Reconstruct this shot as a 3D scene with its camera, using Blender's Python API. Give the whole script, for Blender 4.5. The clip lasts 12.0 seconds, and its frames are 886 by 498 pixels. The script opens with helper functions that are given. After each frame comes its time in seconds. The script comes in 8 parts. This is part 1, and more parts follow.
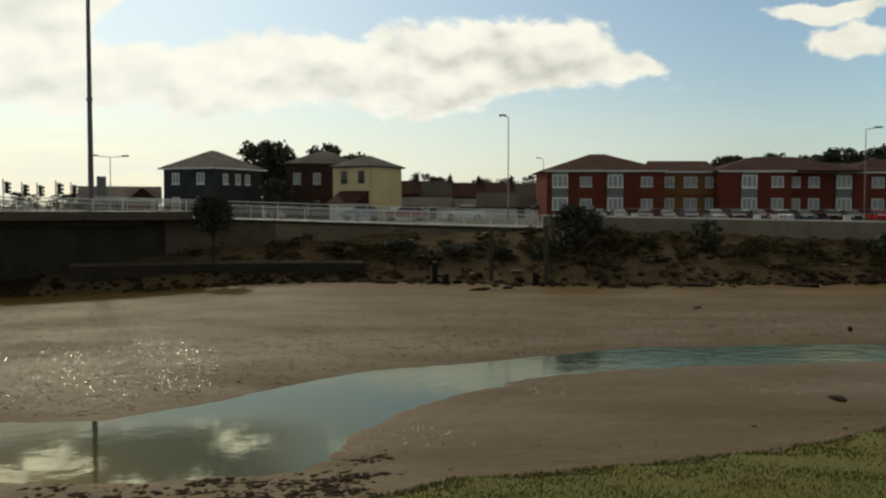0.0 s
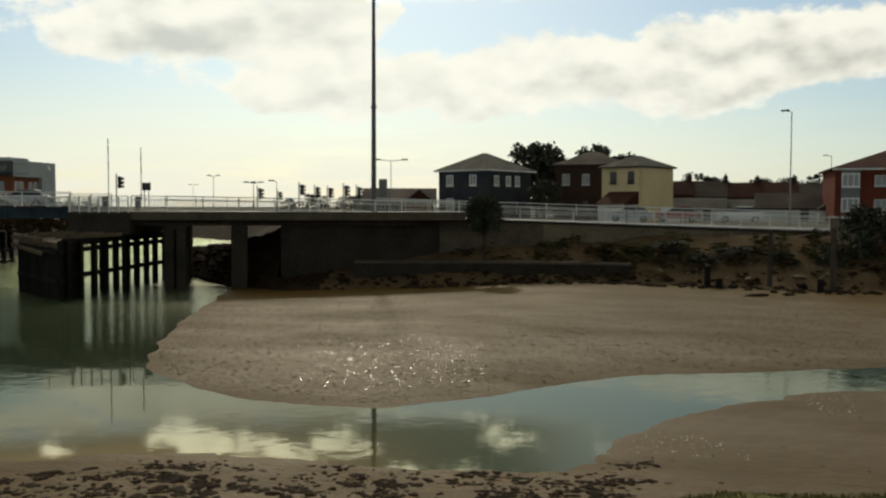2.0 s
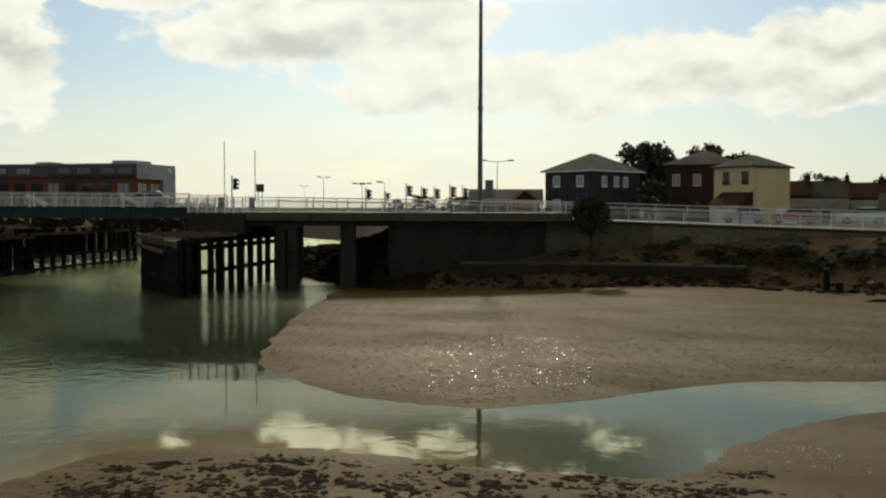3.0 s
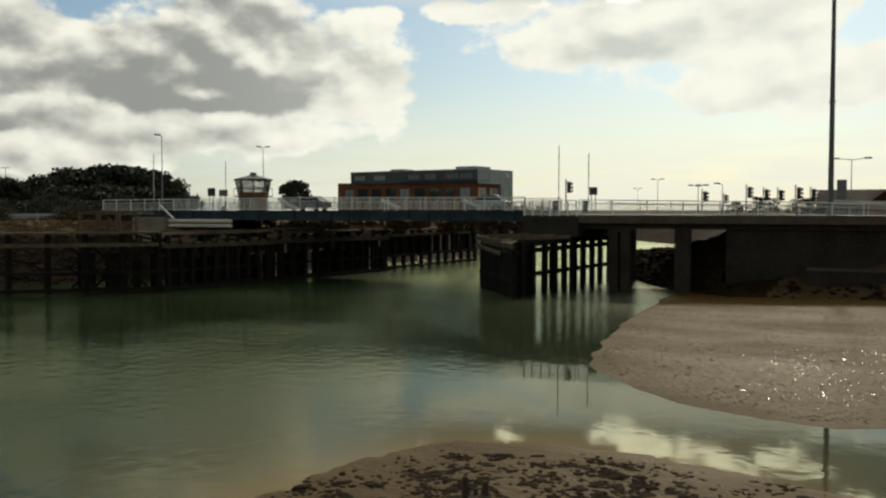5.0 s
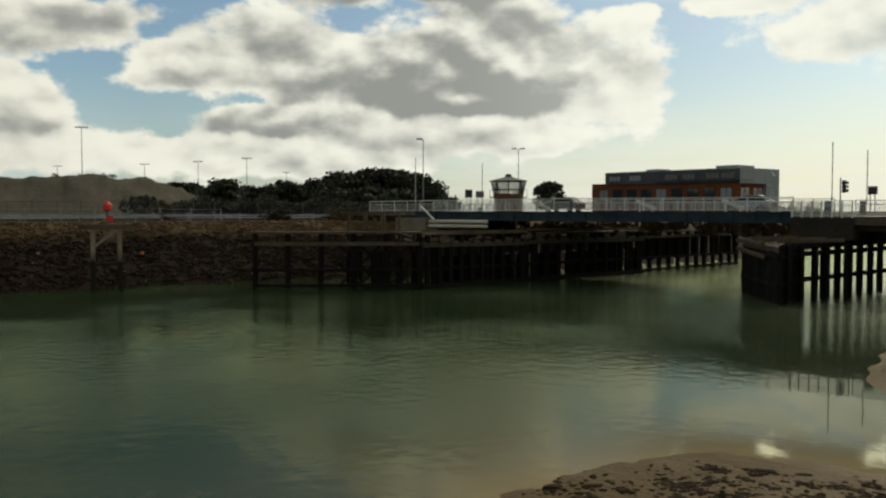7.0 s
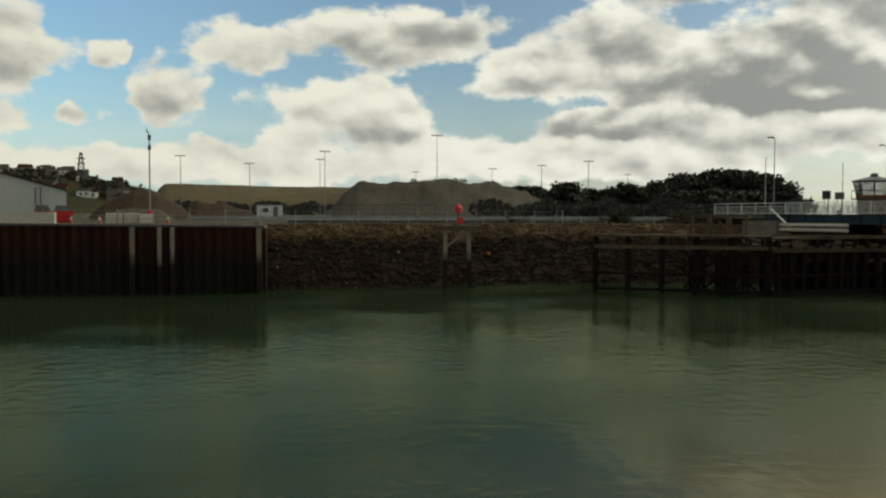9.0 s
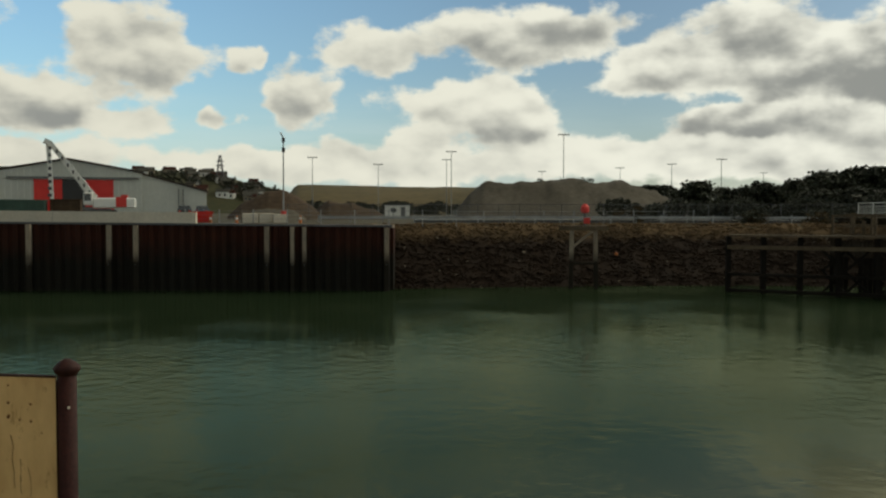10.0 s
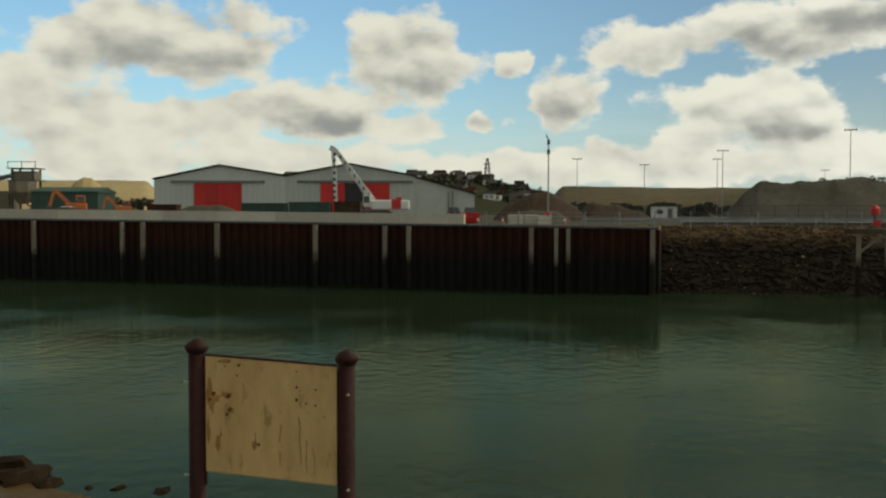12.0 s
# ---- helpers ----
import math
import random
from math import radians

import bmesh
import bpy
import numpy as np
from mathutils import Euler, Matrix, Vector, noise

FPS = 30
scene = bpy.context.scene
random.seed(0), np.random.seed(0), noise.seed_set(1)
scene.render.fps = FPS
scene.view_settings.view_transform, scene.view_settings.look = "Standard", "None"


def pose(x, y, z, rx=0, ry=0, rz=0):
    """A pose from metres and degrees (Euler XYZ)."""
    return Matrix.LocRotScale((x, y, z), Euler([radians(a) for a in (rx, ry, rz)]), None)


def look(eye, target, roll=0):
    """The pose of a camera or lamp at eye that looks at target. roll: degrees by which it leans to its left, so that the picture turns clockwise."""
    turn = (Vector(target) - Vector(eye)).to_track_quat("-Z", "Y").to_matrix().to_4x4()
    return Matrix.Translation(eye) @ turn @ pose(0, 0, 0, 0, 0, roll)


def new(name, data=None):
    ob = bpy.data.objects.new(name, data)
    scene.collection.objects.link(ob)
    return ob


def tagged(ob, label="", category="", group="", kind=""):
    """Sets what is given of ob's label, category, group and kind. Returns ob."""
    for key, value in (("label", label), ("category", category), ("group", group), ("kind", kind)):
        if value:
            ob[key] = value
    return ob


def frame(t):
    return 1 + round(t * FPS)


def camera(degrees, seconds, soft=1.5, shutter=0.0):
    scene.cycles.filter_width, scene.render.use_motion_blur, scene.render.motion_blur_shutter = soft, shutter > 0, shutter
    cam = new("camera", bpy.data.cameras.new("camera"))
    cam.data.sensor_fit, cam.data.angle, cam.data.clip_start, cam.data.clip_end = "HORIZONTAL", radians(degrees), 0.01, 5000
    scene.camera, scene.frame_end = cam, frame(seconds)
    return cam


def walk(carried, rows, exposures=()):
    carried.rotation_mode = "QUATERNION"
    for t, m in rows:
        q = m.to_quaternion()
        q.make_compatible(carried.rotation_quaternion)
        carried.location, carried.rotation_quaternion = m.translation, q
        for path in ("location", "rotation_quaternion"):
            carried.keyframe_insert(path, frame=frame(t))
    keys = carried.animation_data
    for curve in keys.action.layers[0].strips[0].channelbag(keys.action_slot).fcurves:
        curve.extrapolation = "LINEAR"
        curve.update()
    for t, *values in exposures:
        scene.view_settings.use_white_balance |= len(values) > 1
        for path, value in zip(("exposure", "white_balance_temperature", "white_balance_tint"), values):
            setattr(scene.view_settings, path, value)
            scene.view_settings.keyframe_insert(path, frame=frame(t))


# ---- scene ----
# The camera turns on the river bank, its eye 6.5 m above low water.
cam = camera(52.08, 12.0, 2.3)
EYE = (0.0, 0.0, 6.5)
# seconds, bearing to the left, pitch, roll
PATH = [
    (0, -0, -2.68, -0.08),
    (0.5, 5.15, -2.66, -0.15),
    (1, 8.74, -2.67, -0.11),
    (1.5, 13.85, -2.64, -0.14),
    (2, 16.82, -2.65, -0.14),
    (2.5, 19.45, -2.64, -0.14),
    (3, 23.51, -2.61, -0.16),
    (3.2, 25.65, -2.59, -0.14),
    (4.8, 42.25, -2.48, -0.01),
    (5, 44.3, -2.46, 0.01),
    (5.5, 48.54, -2.46, -0.01),
    (6, 51.91, -2.46, -0.07),
    (6.5, 56.29, -2.43, -0.1),
    (7, 60.22, -2.4, -0.02),
    (7.2, 62.34, -2.39, -0.03),
    (8.8, 79.41, -2.27, -0.1),
    (9, 81.49, -2.26, -0.11),
    (9.5, 86.12, -2.28, -0.03),
    (10, 89.42, -2.28, -0.06),
    (10.5, 93.4, -2.27, -0.12),
    (11, 97.27, -2.25, -0.13),
    (11.5, 101.42, -2.23, -0.12),
    (12, 105.99, -2.21, -0.13),
]
walk(cam, [(t, pose(*EYE, 90 + p, r, a)) for t, a, p, r in PATH], [(0, 0.0, 6600, 5), (12, -0.10, 6600, 3)])

# ---- world, sun, exposure ----
scene.view_settings.exposure = 0.0
SUN_AZ, SUN_EL = 23.0, 36.0


def polar(az, d, z=0.0):
    """A place d metres from the bank at a bearing to the left."""
    return Vector((-math.sin(radians(az)) * d, math.cos(radians(az)) * d, z))


sun_data = bpy.data.lights.new("sun", "SUN")
sun_data.energy, sun_data.angle, sun_data.color = 1.1, radians(3.0), (1.0, 0.88, 0.70)
sun = new("sun", sun_data)
sun_dir = polar(SUN_AZ, math.cos(radians(SUN_EL)), math.sin(radians(SUN_EL)))
sun.matrix_world = look(sun_dir * 300, (0, 0, 0))

# cloud masses: bearing, height, half width, half height, in degrees, and how grey the base is
CLOUDS_SOUTH = [
    (6.5, 8.2, 11.4, 2.6, 0.14), (-4.1, 9.0, 8.0, 2.6, 0.22), (-10.7, 8.7, 2.6, 1.2, 0.08), (16.7, 7.6, 8.4, 2.2, 0.19), (23.5, 8.2, 5.9, 2.5, 0.22), (24.0, 11.0, 4.4, 1.1, 0.25),
    (-23.2, 11.4, 4.5, 0.6, 0.06), (-24.4, 9.5, 2.6, 1.3, 0.11), (31.8, 11.1, 8.7, 2.8, 0.4), (25.2, 11.0, 4.5, 2.2, 0.22), (20.3, 12.1, 1.8, 0.8, 0.06), (22.4, 7.1, 9.1, 1.7, 0.19),
    (1.8, 8.4, 8.6, 2.9, 0.22), (41.0, 12.5, 3.8, 0.8, 0.08), (34.1, 10.6, 6.6, 2.0, 0.5), (30, 17.5, 9, 2.5, 0.22), (10, 18.5, 9, 2.0, 0.22),
]
CLOUDS_MIDDLE = [
    (70.8, 9.8, 5.4, 2.8, 0.6), (60.9, 9.0, 11.0, 3.7, 1.0), (55.0, 8.5, 7.7, 2.7, 0.9), (50.1, 6.8, 3.9, 2.6, 0.1), (53.3, 10.9, 6.0, 2.4, 0.65), (48.7, 11.6, 2.1, 1.3, 0.0),
    (70.0, 5.2, 7.1, 1.1, 0.7), (60.2, 4.6, 11.1, 1.5, 0.3), (66.9, 2.9, 8.9, 1.3, 0.25), (53.6, 4.3, 4.6, 1.2, 0.15), (82.2, 11.0, 5.5, 1.6, 0.6), (75.9, 9.2, 4.9, 2.0, 0.55),
    (85.0, 5.9, 2.9, 2.4, 0.4), (72.3, 5.2, 3.7, 1.2, 0.8), (76.9, 3.7, 7.2, 1.4, 0.15), (62, 14.5, 10, 2.5, 0.9), (55, 18, 9, 2.5, 0.6),
]
CLOUDS_NORTH = [
    (85.9, 6.6, 3.5, 1.1, 0.3), (90.2, 4.5, 3.2, 1.8, 0.2), (89.8, 2.9, 9.8, 1.4, 0.1), (71.6, 3.2, 9.9, 1.4, 0.15), (107.9, 9.8, 4.9, 3.2, 0.5), (108.6, 5.3, 3.4, 1.2, 0.05),
    (103.5, 5.6, 1.7, 0.9, 0.3), (102.1, 9.3, 1.4, 0.9, 0.2), (98.4, 7.0, 2.8, 2.1, 0.45), (93.2, 10.1, 3.2, 1.8, 0.25), (87.6, 7.0, 5.1, 1.8, 0.3), (85.2, 10.8, 5.9, 2.1, 0.6), (98.3, 3.0, 10.4, 1.2, 0.1),
]
CLOUDS_FAR_NORTH = [
    (123.6, 10.2, 7.4, 2.8, 0.5), (128.4, 5.4, 5.2, 2.4, 0.2), (117.0, 6.7, 2.7, 1.2, 0.25), (114.2, 6.4, 3.5, 2.1, 0.6), (131.3, 7.3, 2.3, 1.6, 0.2), (121.7, 5.4, 4.3, 1.9, 0.2),
    (127.5, 3.1, 6.2, 1.1, 0.2), (116.0, 3.3, 8.6, 1.1, 0.15), (97, 15.5, 5, 1.6, 0.4), (112, 16.0, 8, 2.0, 0.4), (140, 9, 7, 4, 0.4),
]


def build_world():
    world = bpy.data.worlds.new("sky")
    scene.world = world
    world.use_nodes = True
    nt = world.node_tree
    nt.nodes.clear()
    N, link = nt.nodes.new, nt.links.new

    def val(op, a, b=None, c=None, clamp=False):
        n = N("ShaderNodeMath")
        n.operation, n.use_clamp = op, clamp
        for i, v in enumerate((a, b, c)):
            if v is None:
                continue
            if isinstance(v, (int, float)):
                n.inputs[i].default_value = v
            else:
                link(v, n.inputs[i])
        return n.outputs[0]

    def ramp(v, lo, hi, a=0.0, b=1.0):
        n = N("ShaderNodeMapRange")
        n.interpolation_type = "SMOOTHSTEP"
        link(v, n.inputs[0])
        for i, k in enumerate((lo, hi, a, b)):
            n.inputs[i + 1].default_value = k
        return n.outputs[0]

    def mix(f, a, b):
        n = N("ShaderNodeMix")
        n.data_type = "RGBA"
        link(f, n.inputs[0])
        for i, v in ((6, a), (7, b)):
            if isinstance(v, tuple):
                n.inputs[i].default_value = (*v, 1)
            else:
                link(v, n.inputs[i])
        return n.outputs[2]

    tc = N("ShaderNodeTexCoord").outputs["Generated"]
    sep = N("ShaderNodeSeparateXYZ")
    link(tc, sep.inputs[0])
    az = val("MULTIPLY", val("ARCTAN2", val("MULTIPLY", sep.outputs[0], -1.0), sep.outputs[1]), 57.2958)
    el = val("MULTIPLY", val("ARCSINE", sep.outputs[2]), 57.2958)
    comb = N("ShaderNodeCombineXYZ")
    link(az, comb.inputs[0])
    link(el, comb.inputs[1])

    def fbm(scale, detail, rough, stretch=1.6, src=None):
        m = N("ShaderNodeVectorMath")
        m.operation = "MULTIPLY"
        link(src or comb.outputs[0], m.inputs[0])
        m.inputs[1].default_value = (1.0, stretch, 1.0)
        n = N("ShaderNodeTexNoise")
        n.inputs["Scale"].default_value, n.inputs["Detail"].default_value = scale, detail
        n.inputs["Roughness"].default_value = rough
        link(m.outputs[0], n.inputs["Vector"])
        return n.outputs["Fac"]

    coarse, fine = fbm(0.15, 6, 0.55), fbm(0.5, 5, 0.55)
    # the same billows a little higher, for light from above
    lift = N("ShaderNodeVectorMath")
    lift.operation = "ADD"
    link(comb.outputs[0], lift.inputs[0])
    lift.inputs[1].default_value = (-0.4, 0.9, 0.0)
    above, level = fbm(0.15, 2.5, 0.5, src=lift.outputs[0]), fbm(0.15, 2.5, 0.5)
    # ragged outlines
    warp = N("ShaderNodeTexNoise")
    warp.inputs["Scale"].default_value, warp.inputs["Detail"].default_value = 0.22, 4
    link(comb.outputs[0], warp.inputs["Vector"])
    shift = N("ShaderNodeVectorMath")
    shift.operation = "MULTIPLY_ADD"
    link(warp.outputs["Color"], shift.inputs[0])
    shift.inputs[1].default_value, shift.inputs[2].default_value = (7.0, 2.6, 0.0), (-3.5, -1.3, 0.0)
    bent = N("ShaderNodeVectorMath")
    bent.operation = "ADD"
    link(comb.outputs[0], bent.inputs[0])
    link(shift.outputs[0], bent.inputs[1])
    total = None
    for a, e, ra, re, g in CLOUDS_SOUTH + CLOUDS_MIDDLE + CLOUDS_NORTH + CLOUDS_FAR_NORTH:
        # each cloud waits for the one before, which keeps the shader small
        here = bent
        if total is not None:
            here = N("ShaderNodeVectorMath")
            here.operation = "MULTIPLY_ADD"
            link(total, here.inputs[0])
            here.inputs[1].default_value = (1e-9, 1e-9, 1e-9)
            link(bent.outputs[0], here.inputs[2])
        m = N("ShaderNodeVectorMath")
        m.operation = "MULTIPLY_ADD"
        link(here.outputs[0], m.inputs[0])
        m.inputs[1].default_value, m.inputs[2].default_value = (1 / ra, 1 / re, 0), (-a / ra, -e / re, 0)
        d = N("ShaderNodeVectorMath")
        d.operation = "LENGTH"
        link(m.outputs[0], d.inputs[0])
        w = val("POWER", val("MAXIMUM", val("SUBTRACT", 1.7, d.outputs["Value"]), 0.0), 6.0)
        # one, the height within the cloud, and its greyness
        row = N("ShaderNodeVectorMath")
        row.operation = "MULTIPLY_ADD"
        link(m.outputs[0], row.inputs[0])
        row.inputs[1].default_value, row.inputs[2].default_value = (0, 1, 0), (1, 0, g)
        add = N("ShaderNodeVectorMath")
        add.operation = "MULTIPLY_ADD"
        link(row.outputs[0], add.inputs[0])
        link(w, add.inputs[1])
        if total is None:
            add.inputs[2].default_value = (0.0001, 0, 0)
        else:
            link(total, add.inputs[2])
        total = add.outputs[0]
    sums = N("ShaderNodeSeparateXYZ")
    link(total, sums.inputs[0])
    weight = sums.outputs[0]
    height, grey = val("DIVIDE", sums.outputs[1], weight), val("DIVIDE", sums.outputs[2], weight)
    inner = val("SUBTRACT", val("POWER", weight, 1 / 6), 0.7)
    # broken cloud added over the unseen rest of the sky, tempering the ambient light
    high = val("MULTIPLY", ramp(el, 17, 24), 1.15)
    back = val("MULTIPLY", val("MAXIMUM", ramp(az, 138, 155), ramp(val("MULTIPLY", az, -1.0), 30, 42)), 0.66)
    body = val("MAXIMUM", inner, val("MAXIMUM", val("SUBTRACT", high, 0.45), val("SUBTRACT", back, 0.45)))
    rough = val("ADD", val("MULTIPLY", val("SUBTRACT", coarse, 0.5), 2.0), val("MULTIPLY", val("SUBTRACT", fine, 0.5), 0.65))
    dens = val("ADD", body, rough)
    cover = ramp(dens, -0.07, 0.24)
    small = val("SUBTRACT", fbm(0.42, 3.0, 0.5, src=lift.outputs[0]), fbm(0.42, 3.0, 0.5))
    relief = val("ADD", val("MULTIPLY", val("SUBTRACT", above, level), 3.6), val("MULTIPLY", small, 1.2))
    # grey bases, bright rims and crowns
    depth = val("ADD", body, val("MULTIPLY", val("SUBTRACT", level, 0.5), 1.6))
    base = val("MULTIPLY", val("MULTIPLY", grey, ramp(depth, -0.05, 0.6)), val("MULTIPLY_ADD", height, -1.05, 0.95))
    shade = val("ADD", base, val("MULTIPLY", relief, val("MULTIPLY_ADD", grey, 0.6, 0.45)))
    thick = val("MAXIMUM", ramp(shade, -0.15, 1.1), val("MULTIPLY", ramp(el, 16, 22), 0.9))

    sky = N("ShaderNodeTexSky")
    sky.sky_type, sky.sun_disc = "NISHITA", False
    sky.sun_elevation, sky.sun_rotation = radians(SUN_EL), radians(-SUN_AZ)
    sky.air_density, sky.dust_density, sky.ozone_density = 1.0, 1.2, 1.5
    gain = N("ShaderNodeMix")
    gain.data_type, gain.blend_type = "RGBA", "MULTIPLY"
    gain.inputs[0].default_value = 1.0
    link(sky.outputs[0], gain.inputs[6])
    # thin haze low down, warmer towards the sun; deeper blue away from it
    away = val("ABSOLUTE", val("SUBTRACT", az, SUN_AZ + 6))
    link(mix(ramp(away, 45, 95), (0.070, 0.077, 0.080), (0.150, 0.182, 0.190)), gain.inputs[7])
    warm = mix(ramp(away, 12, 52), (0.90, 0.88, 0.78), (0.68, 0.76, 0.78))
    haze = val("MULTIPLY", ramp(el, 9.0, 0.5), val("MAXIMUM", ramp(away, 56, 10, 0.28, 0.95), ramp(az, 65, 90, 0.0, 0.65)))
    streak = fbm(0.10, 5, 0.6, 7.0)
    haze = val("MULTIPLY", haze, ramp(streak, 0.3, 0.62, 0.45, 1.0))
    clear = mix(haze, gain.outputs[2], warm)
    lit = mix(ramp(away, 20, 90), (1.0, 0.97, 0.88), mix(ramp(away, 110, 150), (0.82, 0.78, 0.68), (0.56, 0.55, 0.51)))
    dull = mix(ramp(away, 6, 34), (0.64, 0.65, 0.61), (0.32, 0.32, 0.31))
    # unseen high cloud: bright sunward, dim elsewhere, to steer reflections and fill light
    cloud = mix(thick, lit, mix(ramp(el, 17, 24), dull, mix(ramp(away, 38, 82), (1.3, 1.25, 1.08), (0.13, 0.135, 0.125))))
    # a broken grey sheet added above the view, its blazing rifts lighting the creek
    zone = val("MULTIPLY", ramp(away, 27, 15), ramp(el, 12.2, 14.0))
    rift = fbm(0.17, 5, 0.6, 2.2)
    cloud = mix(zone, cloud, mix(ramp(rift, 0.53, 0.62), (0.27, 0.28, 0.25), (3.0, 2.85, 2.4)))
    cover = val("MAXIMUM", cover, zone)
    out = mix(cover, clear, cloud)
    bg = N("ShaderNodeBackground")
    link(out, bg.inputs[0])
    bg.inputs[1].default_value = 1.0
    o = N("ShaderNodeOutputWorld")
    link(bg.outputs[0], o.inputs[0])


build_world()

# ---- materials ----


def mat(name, a, b=None, rough=0.8, big=0.4, small=12.0, bump=0.25, metal=0.0, spots=None, spot_at=0.62, stretch=(1, 1, 1), rvar=0.12, spec=None, depth=0.02):
    """A surface of two colours mixed by broad and fine noise, with relief and, if given, spots of a third colour."""
    m = bpy.data.materials.new(name)
    m.use_nodes = True
    nt = m.node_tree
    N, link = nt.nodes.new, nt.links.new
    bsdf = nt.nodes["Principled BSDF"]
    tc = N("ShaderNodeTexCoord")
    mp = N("ShaderNodeMapping")
    mp.inputs["Scale"].default_value = stretch
    link(tc.outputs["Object"], mp.inputs[0])
    b = b or tuple(c * 0.7 for c in a)
    spec = spec if spec is not None else 0.15 if rough >= 0.8 else 0.5

    def noise_tex(scale, detail=6, ro=0.6):
        n = N("ShaderNodeTexNoise")
        n.inputs["Scale"].default_value, n.inputs["Detail"].default_value, n.inputs["Roughness"].default_value = scale, detail, ro
        link(mp.outputs[0], n.inputs["Vector"])
        return n.outputs["Fac"]

    def rng(v, lo, hi, x=0.0, y=1.0):
        n = N("ShaderNodeMapRange")
        link(v, n.inputs[0])
        for i, k in enumerate((lo, hi, x, y)):
            n.inputs[i + 1].default_value = k
        return n.outputs[0]

    def mixc(f, p, q):
        n = N("ShaderNodeMix")
        n.data_type = "RGBA"
        link(f, n.inputs[0])
        for i, v in ((6, p), (7, q)):
            if isinstance(v, tuple):
                n.inputs[i].default_value = (*v, 1)
            else:
                link(v, n.inputs[i])
        return n.outputs[2]

    nb, ns = noise_tex(big), noise_tex(small, 5)
    s = N("ShaderNodeMath")
    s.operation = "ADD"
    link(nb, s.inputs[0])
    link(ns, s.inputs[1])
    col = mixc(rng(s.outputs[0], 0.75, 1.25), a, b)
    info = N("ShaderNodeObjectInfo")
    hsv = N("ShaderNodeHueSaturation")
    link(rng(info.outputs["Random"], 0, 1, 0.88, 1.12), hsv.inputs["Value"])
    if spots:
        sp = noise_tex(big * 4.1, 8, 0.7)
        col = mixc(rng(sp, spot_at, spot_at + 0.06), col, spots)
    link(col, hsv.inputs["Color"])
    link(hsv.outputs[0], bsdf.inputs["Base Color"])
    link(rng(nb, 0.3, 0.7, max(0.02, rough - rvar), min(1.0, rough + rvar)), bsdf.inputs["Roughness"])
    bsdf.inputs["Metallic"].default_value = metal
    bsdf.inputs["Specular IOR Level"].default_value = spec
    if bump:
        bp = N("ShaderNodeBump")
        bp.inputs["Strength"].default_value, bp.inputs["Distance"].default_value = bump, depth
        link(s.outputs[0], bp.inputs["Height"])
        link(bp.outputs[0], bsdf.inputs["Normal"])
    return m


